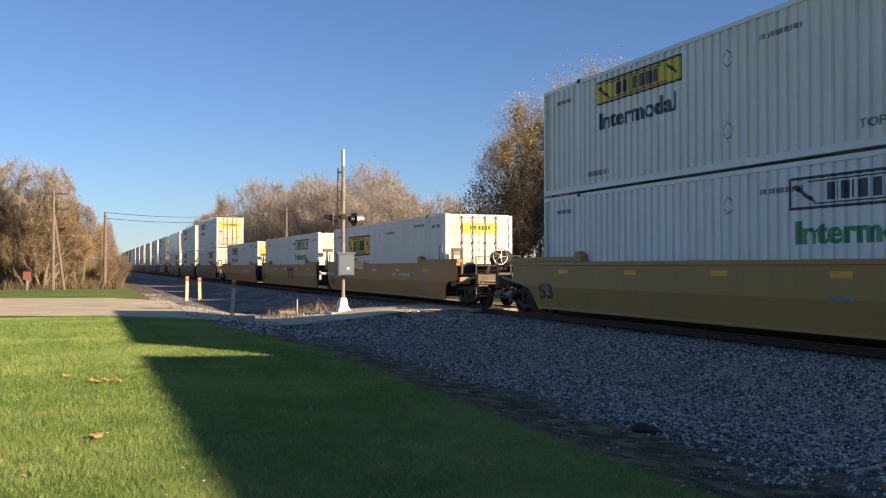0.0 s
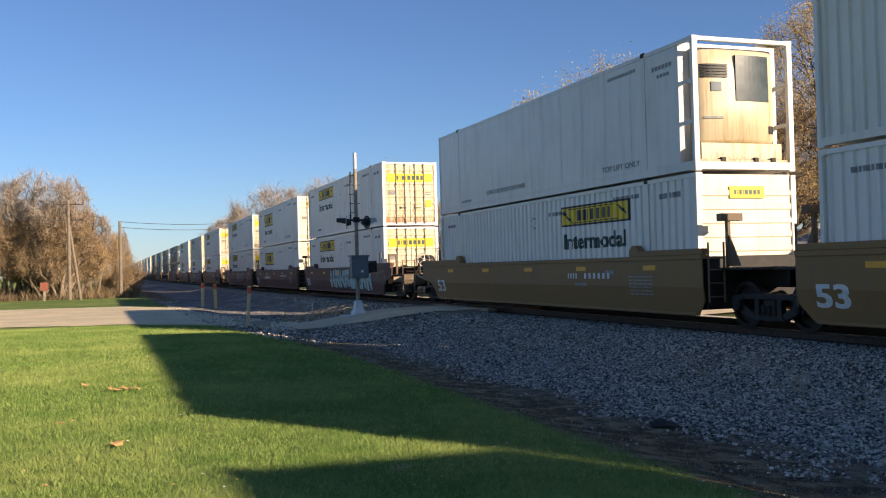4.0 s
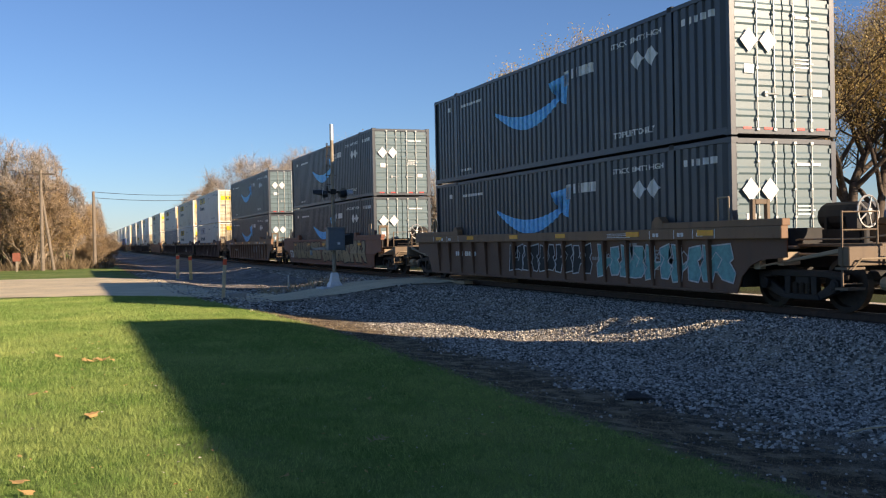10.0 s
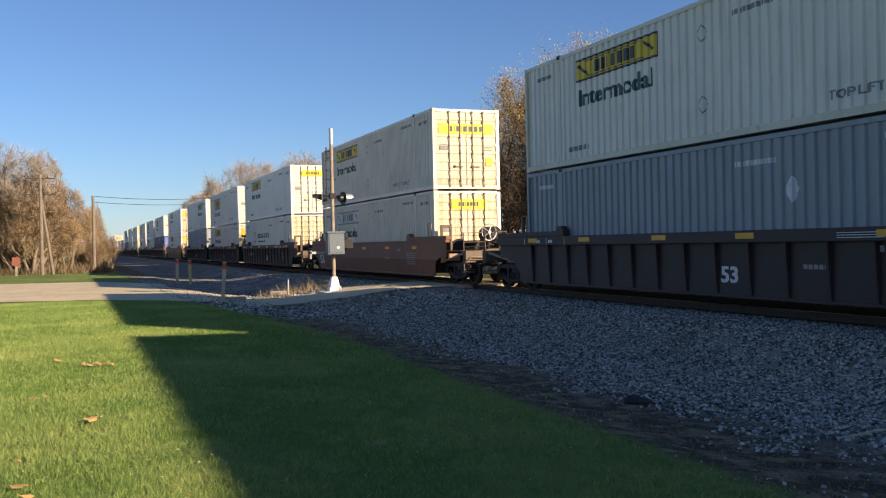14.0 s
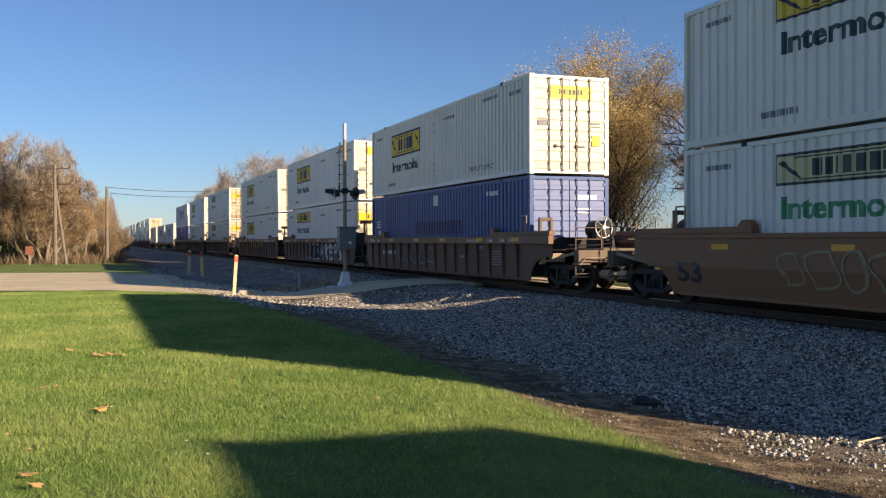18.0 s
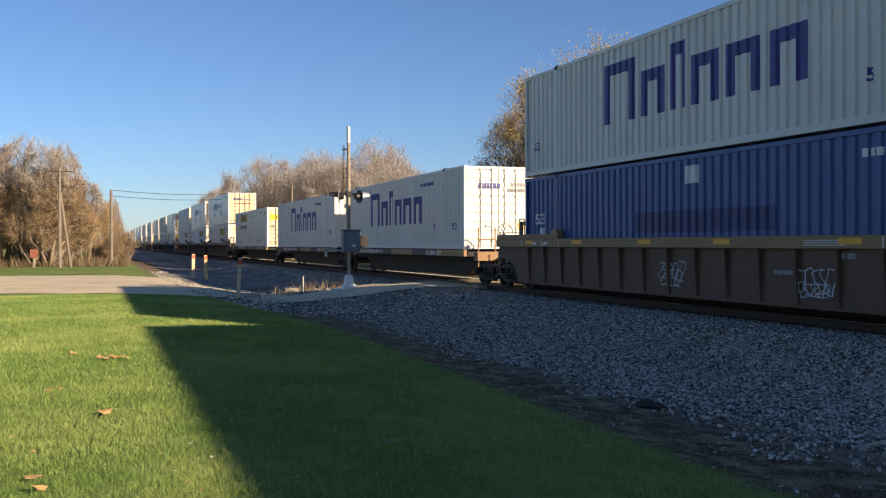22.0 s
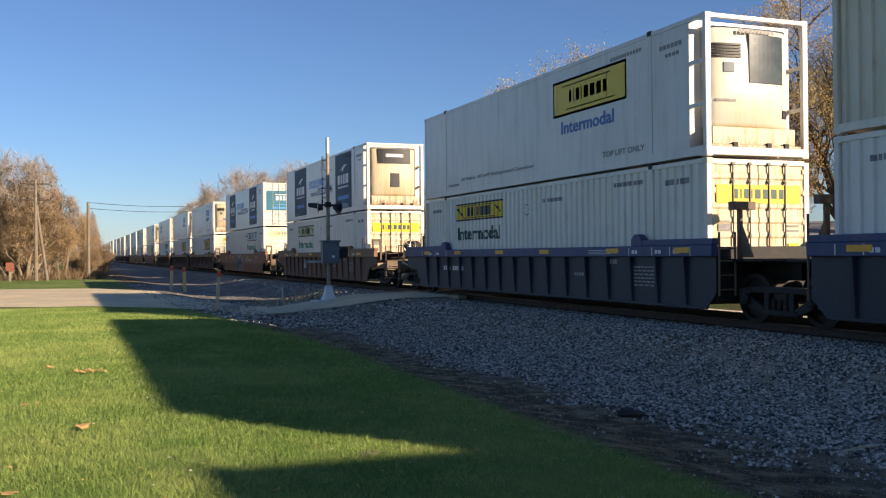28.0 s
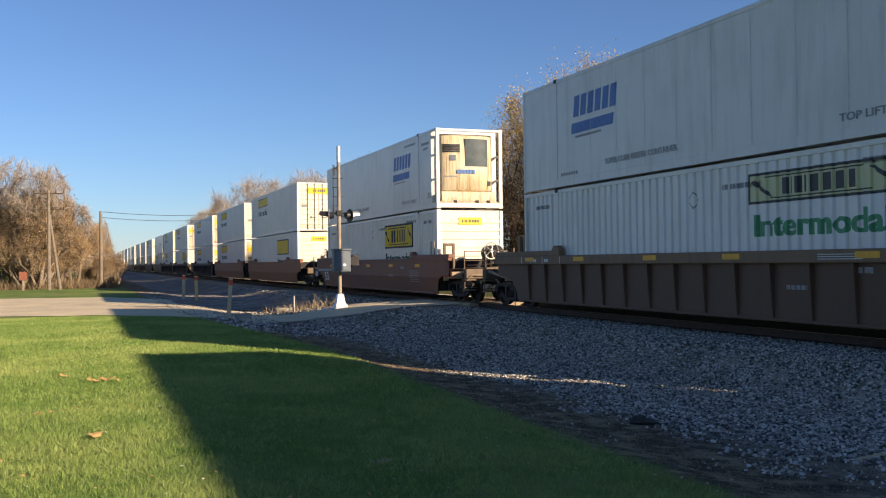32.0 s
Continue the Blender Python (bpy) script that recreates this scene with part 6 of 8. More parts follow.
for key, end in (("teal", "reefer"), ("teal_door", "door")):
    STYLES[key] = dict(relief=False, colour=SMOOTH_WHITE, end=end, dark_unit=True, door=SMOOTH_WHITE, rods=GALVANISED,
                       end_marks=[] if end == "reefer" else [end_decal("teal_panel", TEAL_DOOR, [(-1.08, 1.08, 1.05, 2.35)], 0.012, "dark teal painted panel"), end_decal("panel_name", TEXT_WHITE, word_rects(-0.45, 0.5, 1.72, 1.98, (0.8, 0.6, 0.6, 1.0)) + [(-0.5, 0.4, 2.06, 2.12)], 0.006, "white plain bars"), end_decal("panel_word", TEXT_SKY, word_rects(-0.7, 0.7, 1.16, 1.28, (1,) * 10) + [(-0.4, 0.5, 1.42, 1.47)], 0.006), end_decal("reflector_row", RED_REFLECT, [(-0.7, -0.4, 0.14, 0.18), (0.4, 0.7, 0.14, 0.18)], 0.0)],
                       marks=[f for f in FINE if f[0] != "stencil"] + [decal("teal_panel", False, TEAL_PANEL, lambda d: (d.rect(11.2, 14.0, 0.24, 2.80), d.rect(2.42, 5.22, 0.24, 2.80)), "dark teal painted panels"),
                                     ("panel_name", Decal(False, lift=0.008).rect(3.0, 3.001, 1.0, 1.001).mesh("panel_name", TEXT_WHITE), "white plain bars")]
                       + [decal("slogan", False, TEXT_SKY, lambda d: d.text("EXCELLENCE", 10.64, 7.36, 1.58, 1.97), "sky-blue slogan lettering"),
                          decal("slogan", False, TEXT_NAVY, lambda d: (d.text("THROUGH", 10.3, 8.85, 1.15, 1.34), d.text("EXECUTION", 8.7, 5.83, 1.12, 1.50)), "dark slogan lettering")])
    d = Decal(False, lift=0.008)
    for y, k in ((13.55, 1.0), (4.78, 1.0)):
        bars(d, y, y - 1.85, 1.38, 1.82, (0.8, 0.6, 0.6, 1.0))
        bars(d, y - 0.05, y - 1.8, 1.20, 1.28, (1,) * 16)
        hound(d, y - 0.85, 2.1, 1.0)
    d2 = Decal(False, lift=0.008).text("INTERMODAL", 13.5, 11.7, 0.66, 0.84)
    bars(d2, 4.8, 2.95, 0.66, 0.84, (1,) * 12)
    STYLES[key]["marks"][2] = ("panel_name", d.mesh("panel_name", TEXT_WHITE), "white plain bars and a running mark")
    STYLES[key]["marks"].append(("panel_word", d2.mesh("panel_word", TEXT_SKY), "sky-blue lettering"))


def alliance(d):
    bars(d, 11.42, 8.14, 1.60, 2.20, (0.9, 0.7, 0.7, 0.35, 0.9, 0.9, 0.9, 0.7), 0.18)


def discs(d):
    for y in (10.85, 10.35, 5.7, 5.2):
        d.shape([(y + 0.22 * math.cos(a), 1.12 + 0.26 * math.sin(a)) for a in span(0, math.tau * 15 / 16, 15)])


for key, end in (("disc", "door"), ("disc_reefer", "reefer")):
    STYLES[key] = dict(relief=False, colour=SMOOTH_WHITE, end=end, door=stained("stained_door_" + end, (0.72, 0.63, 0.44), (0.44, 0.28, 0.11), (0.28, 0.11, 0.035), 1.0), rods=DARK_STEEL, dark_unit=False,
                       end_marks=[end_decal("end_name", TEXT_NAVY, word_rects(-0.85, 0.0, 2.2, 2.36, (1,) * 8) + [(0.1, 0.85, 2.22, 2.27)], 0.012, "navy plain bars"), end_decal("web_line", TEXT_RED, word_rects(-0.75, 0.85, 1.84, 1.92, (1,) * 16), 0.012)] if end == "door" else [],
                       marks=[SEAM] + FINE + [decal("name_mark", False, TEXT_NAVY, alliance, "heavy navy plain bars"), decal("disc_mark", False, TEXT_NAVY, discs, "pairs of navy discs"),
                                              decal("sub_name", False, TEXT_NAVY, lambda d: (bars(d, 7.9, 4.75, 1.68, 2.0, (1,) * 12, 0.5), d.rect(4.7, 11.4, 1.49, 1.53)), "thin navy plain bars"),
                                              decal("size", False, TEXT_BLACK, lambda d: d.text("53", 8.35, 8.0, 0.82, 1.02))])
STYLES["stack"] = dict(relief=True, colour=WORN_BOX, end="door", marks=small_marks(True) + [
    decal("name", True, TEXT_BLACK, lambda d: (d.text("DOUBLE-STACK", 11.4, 7.0, 1.62, 1.96), bars(d, 11.2, 8.6, 1.36, 1.46, (1,) * 12)), "black lettering"),
    decal("ring", True, TEXT_RED, lambda d: [d.shape([(12.3 + r0 * math.cos(a), 1.7 + r0 * math.sin(a)), (12.3 + r0 * math.cos(b), 1.7 + r0 * math.sin(b)), (12.3 + 0.3 * math.cos(b), 1.7 + 0.3 * math.sin(b)), (12.3 + 0.3 * math.cos(a), 1.7 + 0.3 * math.sin(a))]) for r0 in (0.42,) for a, b in [(k * 0.45, k * 0.45 + 0.36) for k in range(14)]], "red ring mark"),
    decal("size", True, TEXT_BLACK, lambda d: d.text("53'", 1.3, 0.6, 1.0, 1.25))])
STYLES["white_plain"] = dict(relief=True, colour=WORN_BOX, end="door", marks=small_marks(True))

TRAVEL = []

# ---- the train: cars ----


LOW = 0.225


def side_plate(s, kind, f, r, y0, y1, paint_of):
    """One long side: it leans in below, or is stiffened by posts; over a truck of its own its foot is cut away in an arch."""
    g = Geo()
    foot = [(y0, 0.93), (-0.95, 0.88), (-0.62, 0.76), (-0.40, 0.55), (-0.24, LOW)] if f else [(y0, 0.55), (y0 + 0.35, LOW)]
    foot += [(LONG + 0.24, LOW), (LONG + 0.40, 0.55), (LONG + 0.62, 0.76), (LONG + 0.95, 0.88), (y1, 0.93)] if r else [(y1 - 0.35, LOW), (y1, 0.55)]

    def at(y, z, d):
        lean = 0.0 if z > 0.82 else (0.82 - z) / 0.55 * (0.11 if kind == "smooth" else 0.0)
        return (s * ((1.50 if kind == "smooth" else 1.41) - lean - d), y, z)
    # horizontal bands keep the fold of the plate
    ys = sorted(set([p[0] for p in foot] + span(0.4, LONG - 0.4, 6)))
    for d in (0.0, 0.03):
        n = len(g.v)
        for y in ys:
            b = float(np.interp(y, [p[0] for p in foot], [p[1] for p in foot]))
            for z in (1.44, max(0.82, b), max(0.55, b), max(LOW, b)):
                g.v.append(at(y, z, d))
        for k in range(len(ys) - 1):
            for j in range(3):
                q = (n + 4 * k + j, n + 4 * (k + 1) + j, n + 4 * (k + 1) + j + 1, n + 4 * k + j + 1)
                g.f.append(q if (s < 0) == (d == 0) else tuple(reversed(q)))
    return g.mesh("side", paint_of)


def car_meshes(kind, colour, f, r, gap_f, gap_r):
    """All shared meshes of one sort of unit."""
    paint_of = CAR_PAINTS["brown" if kind == "ribbed" and colour == "tan" else colour][0]
    y0, y1 = -1.62 if f else -0.42, LONG + (1.62 if r else 0.42)
    m = {}
    for s in (-1, 1):
        m["side", s] = side_plate(s, kind, f, r, y0, y1, paint_of)
        top = NAVY_TOP if colour == "navy" else YELLOW_TOP if colour == "tan" and kind == "ribbed" else RUSTY_TOP if colour == "brown" and kind == "ribbed" else paint_of
        zlow = 1.40 if kind == "smooth" else 1.27
        m["chord", s] = Geo().box(*sorted((s * 1.36, s * 1.525)), y0, y1, zlow, 1.50).mesh("top_chord", top, 0.012)
        m["bottom", s] = Geo().box(*sorted((s * 1.28, s * 1.42)), 0.0, LONG, 0.214, 0.28).mesh("bottom_chord", paint_of, 0.01)
        for e in (0, 1):
            ya, yb = (y0, 2.25) if e == 0 else (LONG - 2.25, y1)
            inner = 2.25 if e == 0 else LONG - 2.25
            g = Geo().box(*sorted((s * 1.315, s * 1.50)), ya, yb, 1.50, 1.63)
            g.prism_x([(inner - 0.22, 1.50), (inner + 0.22, 1.50), (inner + 0.20, 1.66), (inner + 0.08, 1.76), (inner - 0.08, 1.76), (inner - 0.20, 1.66)], *sorted((s * 1.33, s * 1.51)))
            m["guide", s, e] = g.mesh("container_guide", top, 0.012)
    if kind == "ribbed":
        n = 16
        for s in (-1,):
            m["rib"] = Geo().loft([[(s * 1.40, -0.05, z), (s * x, -0.04, z), (s * x, 0.04, z), (s * 1.40, 0.05, z)] for z, x in ((0.28, 1.45), (0.6, 1.475), (1.275, 1.515))]).mesh("rib", paint_of, 0.006)
    m["floor"] = Geo().box(-1.36, 1.36, 0.05, LONG - 0.05, 0.325, 0.36).mesh("well_floor", DARK_STEEL)
    m["bulkhead_f"] = Geo().box(-1.34, 1.34, -0.36, -0.12, 0.35, 1.46).box(-1.345, -1.312, -0.12, 1.3, 0.35, 1.2).box(1.312, 1.345, -0.12, 1.3, 0.35, 1.2).mesh("bulkhead", DARK_STEEL, 0.01)
    m["bulkhead_r"] = Geo().box(-1.34, 1.34, LONG + 0.12, LONG + 0.36, 0.35, 1.46).box(-1.345, -1.312, LONG - 1.3, LONG + 0.12, 0.35, 1.2).box(1.312, 1.345, LONG - 1.3, LONG + 0.12, 0.35, 1.2).mesh("bulkhead", DARK_STEEL, 0.01)
    # the ends: a short spine over a shared truck, or a platform with a coupler
    for e, (cut, gap) in enumerate(((f, gap_f), (r, gap_r))):
        o, s = (0.0, -1) if e == 0 else (LONG, 1)
        reach = gap / 2
        y = lambda d: o + s * d
        if cut:
            g = Geo().box(-0.33, 0.33, *sorted((y(0.1), y(reach - 0.45))), 0.72, 1.10)
            m["sill", e] = g.mesh("centre_sill", DARK_STEEL, 0.02)
            m["platform", e] = Geo().box(-1.36, 1.36, *sorted((y(0.36), y(1.05))), 1.06, 1.12).box(-0.62, 0.62, *sorted((y(1.0), y(reach - 0.75))), 1.10, 1.16).box(-1.38, 1.38, *sorted((y(reach - 0.95), y(reach - 0.70))), 0.80, 1.12).mesh("end_platform", END_PAINT, 0.012)
            g = Geo()
            for x in (-1.38, -0.62):
                g.tube((x, y(reach - 0.85), 0.45 if x < -1 else 1.1), (x, y(reach - 0.85), 1.72), 0.02, 0.02, 6)
            for z in (0.5, 0.82, 1.40, 1.70):
                g.tube((-1.38, y(reach - 0.85), z), (-0.62 if z > 1.2 else -0.95, y(reach - 0.85), z), 0.014, 0.014, 6)
            m["ladder", e] = g.mesh("end_ladder", END_PAINT)
            g = Geo().tube((1.0, y(reach - 0.8), 0.9), (1.0, y(reach - 0.8), 1.9), 0.022, 0.022, 6).tube((0.4, y(reach - 0.8), 1.1), (0.4, y(reach - 0.8), 1.8), 0.02, 0.02, 6).tube((1.0, y(reach - 0.8), 1.6), (0.4, y(reach - 0.8), 1.6), 0.018, 0.018, 6)
            m["rail", e] = g.mesh("hand_rail", END_SUNLIT)
            m["coupler", e] = Geo().box(-0.12, 0.12, *sorted((y(reach - 0.6), y(reach - 0.12))), 0.76, 0.98).box(-0.2, 0.16, *sorted((y(reach - 0.28), y(reach + 0.02))), 0.70, 1.02).mesh("coupler", WHEEL, 0.03)
            # pipes, hoses, levers and brackets about the drawbar
            g = Geo().pipe([(-0.95, y(0.4), 0.98), (-0.95, y(reach - 1.2), 0.98), (-0.5, y(reach - 0.5), 0.9), (-0.42, y(reach - 0.2), 0.62), (-0.36, y(reach - 0.02), 0.36)], 0.026, 6)
            g.pipe([(-0.2, y(0.5), 1.22), (-0.55, y(1.0), 1.24), (-0.55, y(reach - 1.3), 1.24), (-0.3, y(reach - 0.9), 1.3)], 0.018, 6)
            m["pipe", e] = g.mesh("brake_pipe", END_SUNLIT)
            m["lever", e] = Geo().pipe([(-1.36, y(reach - 0.66), 0.74), (-1.2, y(reach - 0.62), 0.92), (-0.3, y(reach - 0.5), 0.92), (-0.12, y(reach - 0.32), 1.0)], 0.016, 6).mesh("uncoupling_lever", END_SUNLIT)
            m["cylinder", e] = Geo().tube((-0.72, y(reach - 0.62), 0.50), (-0.72, y(reach - 0.22), 0.50), 0.115, 0.115, 12).tube((-0.72, y(reach - 0.22), 0.50), (-0.72, y(reach - 0.02), 0.50), 0.03, 0.03, 6).mesh("brake_cylinder", END_SUNLIT, 0.015)
            m["brace", e] = Geo().prism_x([(y(0.45), 0.72), (y(0.62), 0.72), (y(reach - 0.78), 1.04), (y(reach - 0.95), 1.10)], -1.30, -1.24).box(-1.32, -1.18, *sorted((y(0.62), y(0.80))), 0.70, 1.10).box(-1.30, -0.9, *sorted((y(1.25), y(1.4))), 0.78, 1.02).mesh("end_brace", END_SUNLIT, 0.01)
            m["step", e] = Geo().box(-1.40, -1.02, *sorted((y(reach - 1.0), y(reach - 0.72))), 0.40, 0.44).box(-1.40, -1.02, *sorted((y(reach - 1.0), y(reach - 0.72))), 0.74, 0.78).mesh("step", END_PAINT)
            m["grab", e] = Geo().pipe([(-1.44, y(-0.25), 1.5), (-1.44, y(-0.25), 2.08), (-1.44, y(0.08), 2.08), (-1.44, y(0.08), 1.5)], 0.02, 6).mesh("grab_iron", END_SUNLIT)
            m["post", e] = Geo().box(-1.24, -1.16, *sorted((y(0.42), y(0.52))), 1.1, 2.02).box(-0.90, -0.82, *sorted((y(0.42), y(0.52))), 1.1, 2.02).box(-1.16, -0.90, *sorted((y(0.42), y(0.52))), 1.92, 2.02).mesh("stanchion", END_PAINT, 0.01)
        else:
            m["sill", e] = Geo().box(-0.34, 0.34, *sorted((y(0.1), y(reach + 0.1))), 0.80, 1.18).mesh("centre_sill", DARK_STEEL, 0.02)
            m["platform", e] = Geo().box(-1.1, 1.1, *sorted((y(0.36), y(reach - 0.35))), 1.16, 1.22).mesh("end_platform", DARK_STEEL, 0.01)
            m["post", e] = Geo().box(-0.98, -0.90, *sorted((y(0.5), y(0.6))), 1.2, 2.3).box(-1.15, -0.62, *sorted((y(0.46), y(0.64))), 2.18, 2.34).prism_x([(y(0.58), 1.25), (y(0.95), 1.25), (y(0.58), 1.95)], -0.96, -0.92).mesh("stanchion", END_PAINT, 0.01)
            g = Geo()
            for x in (-1.40, -1.02):
                g.tube((x, y(0.5), 0.5), (x, y(0.5), 2.0 if e == 1 else 1.75), 0.024, 0.024, 6)
            for z in (0.62, 0.9, 1.18, 1.42):
                g.tube((-1.40, y(0.5), z), (-1.02, y(0.5), z), 0.018, 0.018, 6)
            m["ladder", e] = g.mesh("end_ladder", END_PAINT)
    m["brake"] = brake_wheel_mesh()
    g = Geo()
    ring = [[(-0.45 + 0.27 * k * math.cos(a), y, 0.27 * k * math.sin(a)) for a in span(0, math.tau * 13 / 14, 13)] for y, k in ((-0.52, 0.55), (-0.46, 0.9), (-0.40, 1.0), (0.40, 1.0), (0.46, 0.9), (0.52, 0.55))]
    g.loft(ring)
    for y in (-0.2, 0.2):
        g.box(-0.74, -0.16, y - 0.03, y + 0.03, -0.3, -0.02)
    m["tank"] = g.mesh("air_reservoir", DARK_STEEL)
    return m


def brake_wheel_mesh():
    g = Geo()
    for k in range(16):
        a, b = k * math.tau / 16, (k + 1) * math.tau / 16
        g.tube((0.28 * math.cos(a), 0, 0.28 * math.sin(a)), (0.28 * math.cos(b), 0, 0.28 * math.sin(b)), 0.02, 0.02, 5)
    for k in range(5):
        a = k * math.tau / 5
        g.tube((0, 0, 0), (0.27 * math.cos(a), 0, 0.27 * math.sin(a)), 0.02, 0.014, 5)
    g.tube((0, -0.04, 0), (0, 0.12, 0), 0.06, 0.05, 8)
    return g.mesh("brake_wheel", GALVANISED)


def truck_meshes():
    bol = Geo().box(-1.02, 1.02, -0.18, 0.18, 0.44, 0.64).tube((0, 0, 0.64), (0, 0, 0.80), 0.2, 0.2, 12).mesh("bolster", DARK_STEEL, 0.02)
    fr = Geo()
    # an open casting: top member, foot, slanting arms and two columns, with the bearings in its jaws
    fr.prism_x([(-1.10, 0.54), (-1.10, 0.64), (-0.62, 0.70), (0.62, 0.70), (1.10, 0.64), (1.10, 0.54), (0.62, 0.58), (-0.62, 0.58)], -0.07, 0.07)
    fr.prism_x([(-0.50, 0.17), (0.50, 0.17), (0.44, 0.27), (-0.44, 0.27)], -0.08, 0.08)
    for s in (-1, 1):
        fr.prism_x([(s * 1.06, 0.40), (s * 1.06, 0.54), (s * 0.90, 0.56), (s * 0.40, 0.30), (s * 0.46, 0.17)], -0.055, 0.055)
        fr.prism_x([(s * 0.40, 0.25), (s * 0.27, 0.25), (s * 0.25, 0.60), (s * 0.40, 0.60)], -0.06, 0.06)
        fr.tube((-0.13, s * 0.88, 0.455), (0.10, s * 0.88, 0.455), 0.115, 0.115, 12)
        fr.tube((-0.15, s * 0.88, 0.455), (-0.13, s * 0.88, 0.455), 0.07, 0.085, 8)
        fr.prism_x([(s * 1.04, 0.34), (s * 1.08, 0.60), (s * 0.72, 0.64), (s * 0.72, 0.56), (s * 0.98, 0.54), (s * 0.99, 0.34)], -0.09, 0.09)
    cast_frame = fr.mesh("side_frame", DARK_STEEL, 0.012)
    spring = Geo()
    for y in (-0.16, 0.0, 0.16):
        for k in range(6):
            spring.tube((0, y, 0.265 + k * 0.036), (0, y, 0.285 + k * 0.036), 0.072, 0.072, 8)
        spring.tube((0, y, 0.26), (0, y, 0.48), 0.05, 0.05, 6)
    spring = spring.mesh("spring_nest", WHEEL)
    wheel = Geo()
    prof = ((0.05, 0.10), (0.05, 0.14), (0.03, 0.16), (0.03, 0.37), (0.065, 0.39), (0.065, 0.455), (-0.065, 0.458), (-0.09, 0.48), (-0.10, 0.39), (-0.02, 0.37), (-0.02, 0.16), (-0.08, 0.14), (-0.08, 0.10))
    wheel.loft([[(x, r * math.cos(k * math.tau / 28), r * math.sin(k * math.tau / 28)) for x, r in prof] for k in range(29)], True, False)
    return bol, cast_frame, spring, wheel.mesh("wheel", WHEEL, 0, False), Geo().tube((-1.05, 0, 0), (1.05, 0, 0), 0.08, 0.08, 10).mesh("axle", WHEEL)


TRUCK = truck_meshes()


def add_truck(car, y, lite):
    bol, cast_frame, spring, wheel, axle = TRUCK
    t = part("truck", bol, car, "grimy steel truck", at=(0, y, 0))
    for s in (-1, 1):
        if s < 0 or not lite:
            part("side_frame", cast_frame, t, at=(Matrix.Translation((s * 1.0, 0, 0)) @ (Matrix.Identity(4) if s < 0 else Matrix.Rotation(math.pi, 4, "Z"))))
        if not lite and s < 0:
            part("spring_nest", spring, t, at=(s * 1.0, 0, 0), kind="stuff")
    for a in (-0.88, 0.88):
        if not lite:
            part("axle", axle, t, at=(0, a, 0.455))
        for s in (-1, 1):
            if s < 0 or not lite:
                part("wheel", wheel, t, at=(Matrix.Translation((s * 0.755, a, 0.458)) @ (Matrix.Identity(4) if s < 0 else Matrix.Rotation(math.pi, 4, "Z"))))


def scrawl(seed, y_left, y_right, z0, z1, count, width, side):
    """Loose loops of spray paint, stroke by stroke: each a ribbon along a curve."""
    rng = random.Random(seed)
    step = (y_left - y_right) / count
    strokes = []
    for k in range(count):
        cy, cz = y_left - (k + 0.5) * step, (z0 + z1) / 2
        a0, turns = rng.uniform(0, 6), rng.uniform(0.9, 1.6)
        ry, rz = step * rng.uniform(0.38, 0.62), (z1 - z0) / 2 * rng.uniform(0.7, 1.0)
        kick, wob = rng.uniform(0.1, 0.5), rng.uniform(-0.14, 0.14)
        pts = []
        for t in span(0, 1, 26):
            a = a0 + turns * math.tau * t
            pts.append(Vector((cy + ry * math.cos(a) * (1 - 0.25 * t) + wob * math.sin(3 * a), cz + rz * math.sin(a + kick * math.sin(2 * a)))))
        edges = []
        for i, p in enumerate(pts):
            n = pts[min(i + 1, 26)] - pts[max(i - 1, 0)]
            n = Vector((-n.y, n.x)).normalized() * width / 2 * rng.uniform(0.8, 1.15)
            up = 0.004 + 0.0022 * k + 0.002 * i / 26
            edges.append([(side(p.y - n.y) - up, p.x - n.x, p.y - n.y), (side(p.y + n.y) - up, p.x + n.x, p.y + n.y)])
        strokes.append(Geo().loft(edges, False, False))
    return strokes


def fat_shape(rng, y_left, y_right, z0, z1):
    """One fat, wedge-cut spray shape of (y, z): slanted sides, a notch from above or below and a pointed foot."""
    w, h = y_left - y_right, z1 - z0
    j = lambda v: rng.uniform(-v, v)
    top = [(0.02 + j(0.06), 1.0 + j(0.04)), (0.36 + j(0.05), 0.96 + j(0.05))]
    if rng.random() < 0.6:
        top += [(0.44 + j(0.05), 0.52 + j(0.1)), (0.58 + j(0.05), 0.55 + j(0.1)), (0.62 + j(0.05), 0.95 + j(0.05))]
    top += [(0.98 + j(0.05), 1.0 + j(0.05)), (1.06 + j(0.05), 0.66 + j(0.08)), (0.92 + j(0.05), 0.52 + j(0.05)), (1.08 + j(0.06), 0.30 + j(0.08))]
    foot = [(0.95 + j(0.08), 0.02 + j(0.05)), (0.64 + j(0.05), 0.04 + j(0.05))]
    if rng.random() < 0.7:
        foot += [(0.56 + j(0.05), 0.34 + j(0.08)), (0.42 + j(0.04), 0.32 + j(0.08)), (0.34 + j(0.05), 0.0 + j(0.04))]
    foot += [(-0.02 + j(0.06), -0.02 + j(0.05)), (-0.06 + j(0.05), 0.35 + j(0.1)), (0.06 + j(0.04), 0.55 + j(0.06))]
    return [(y_left - u * w, z0 + v * h) for u, v in top + foot]


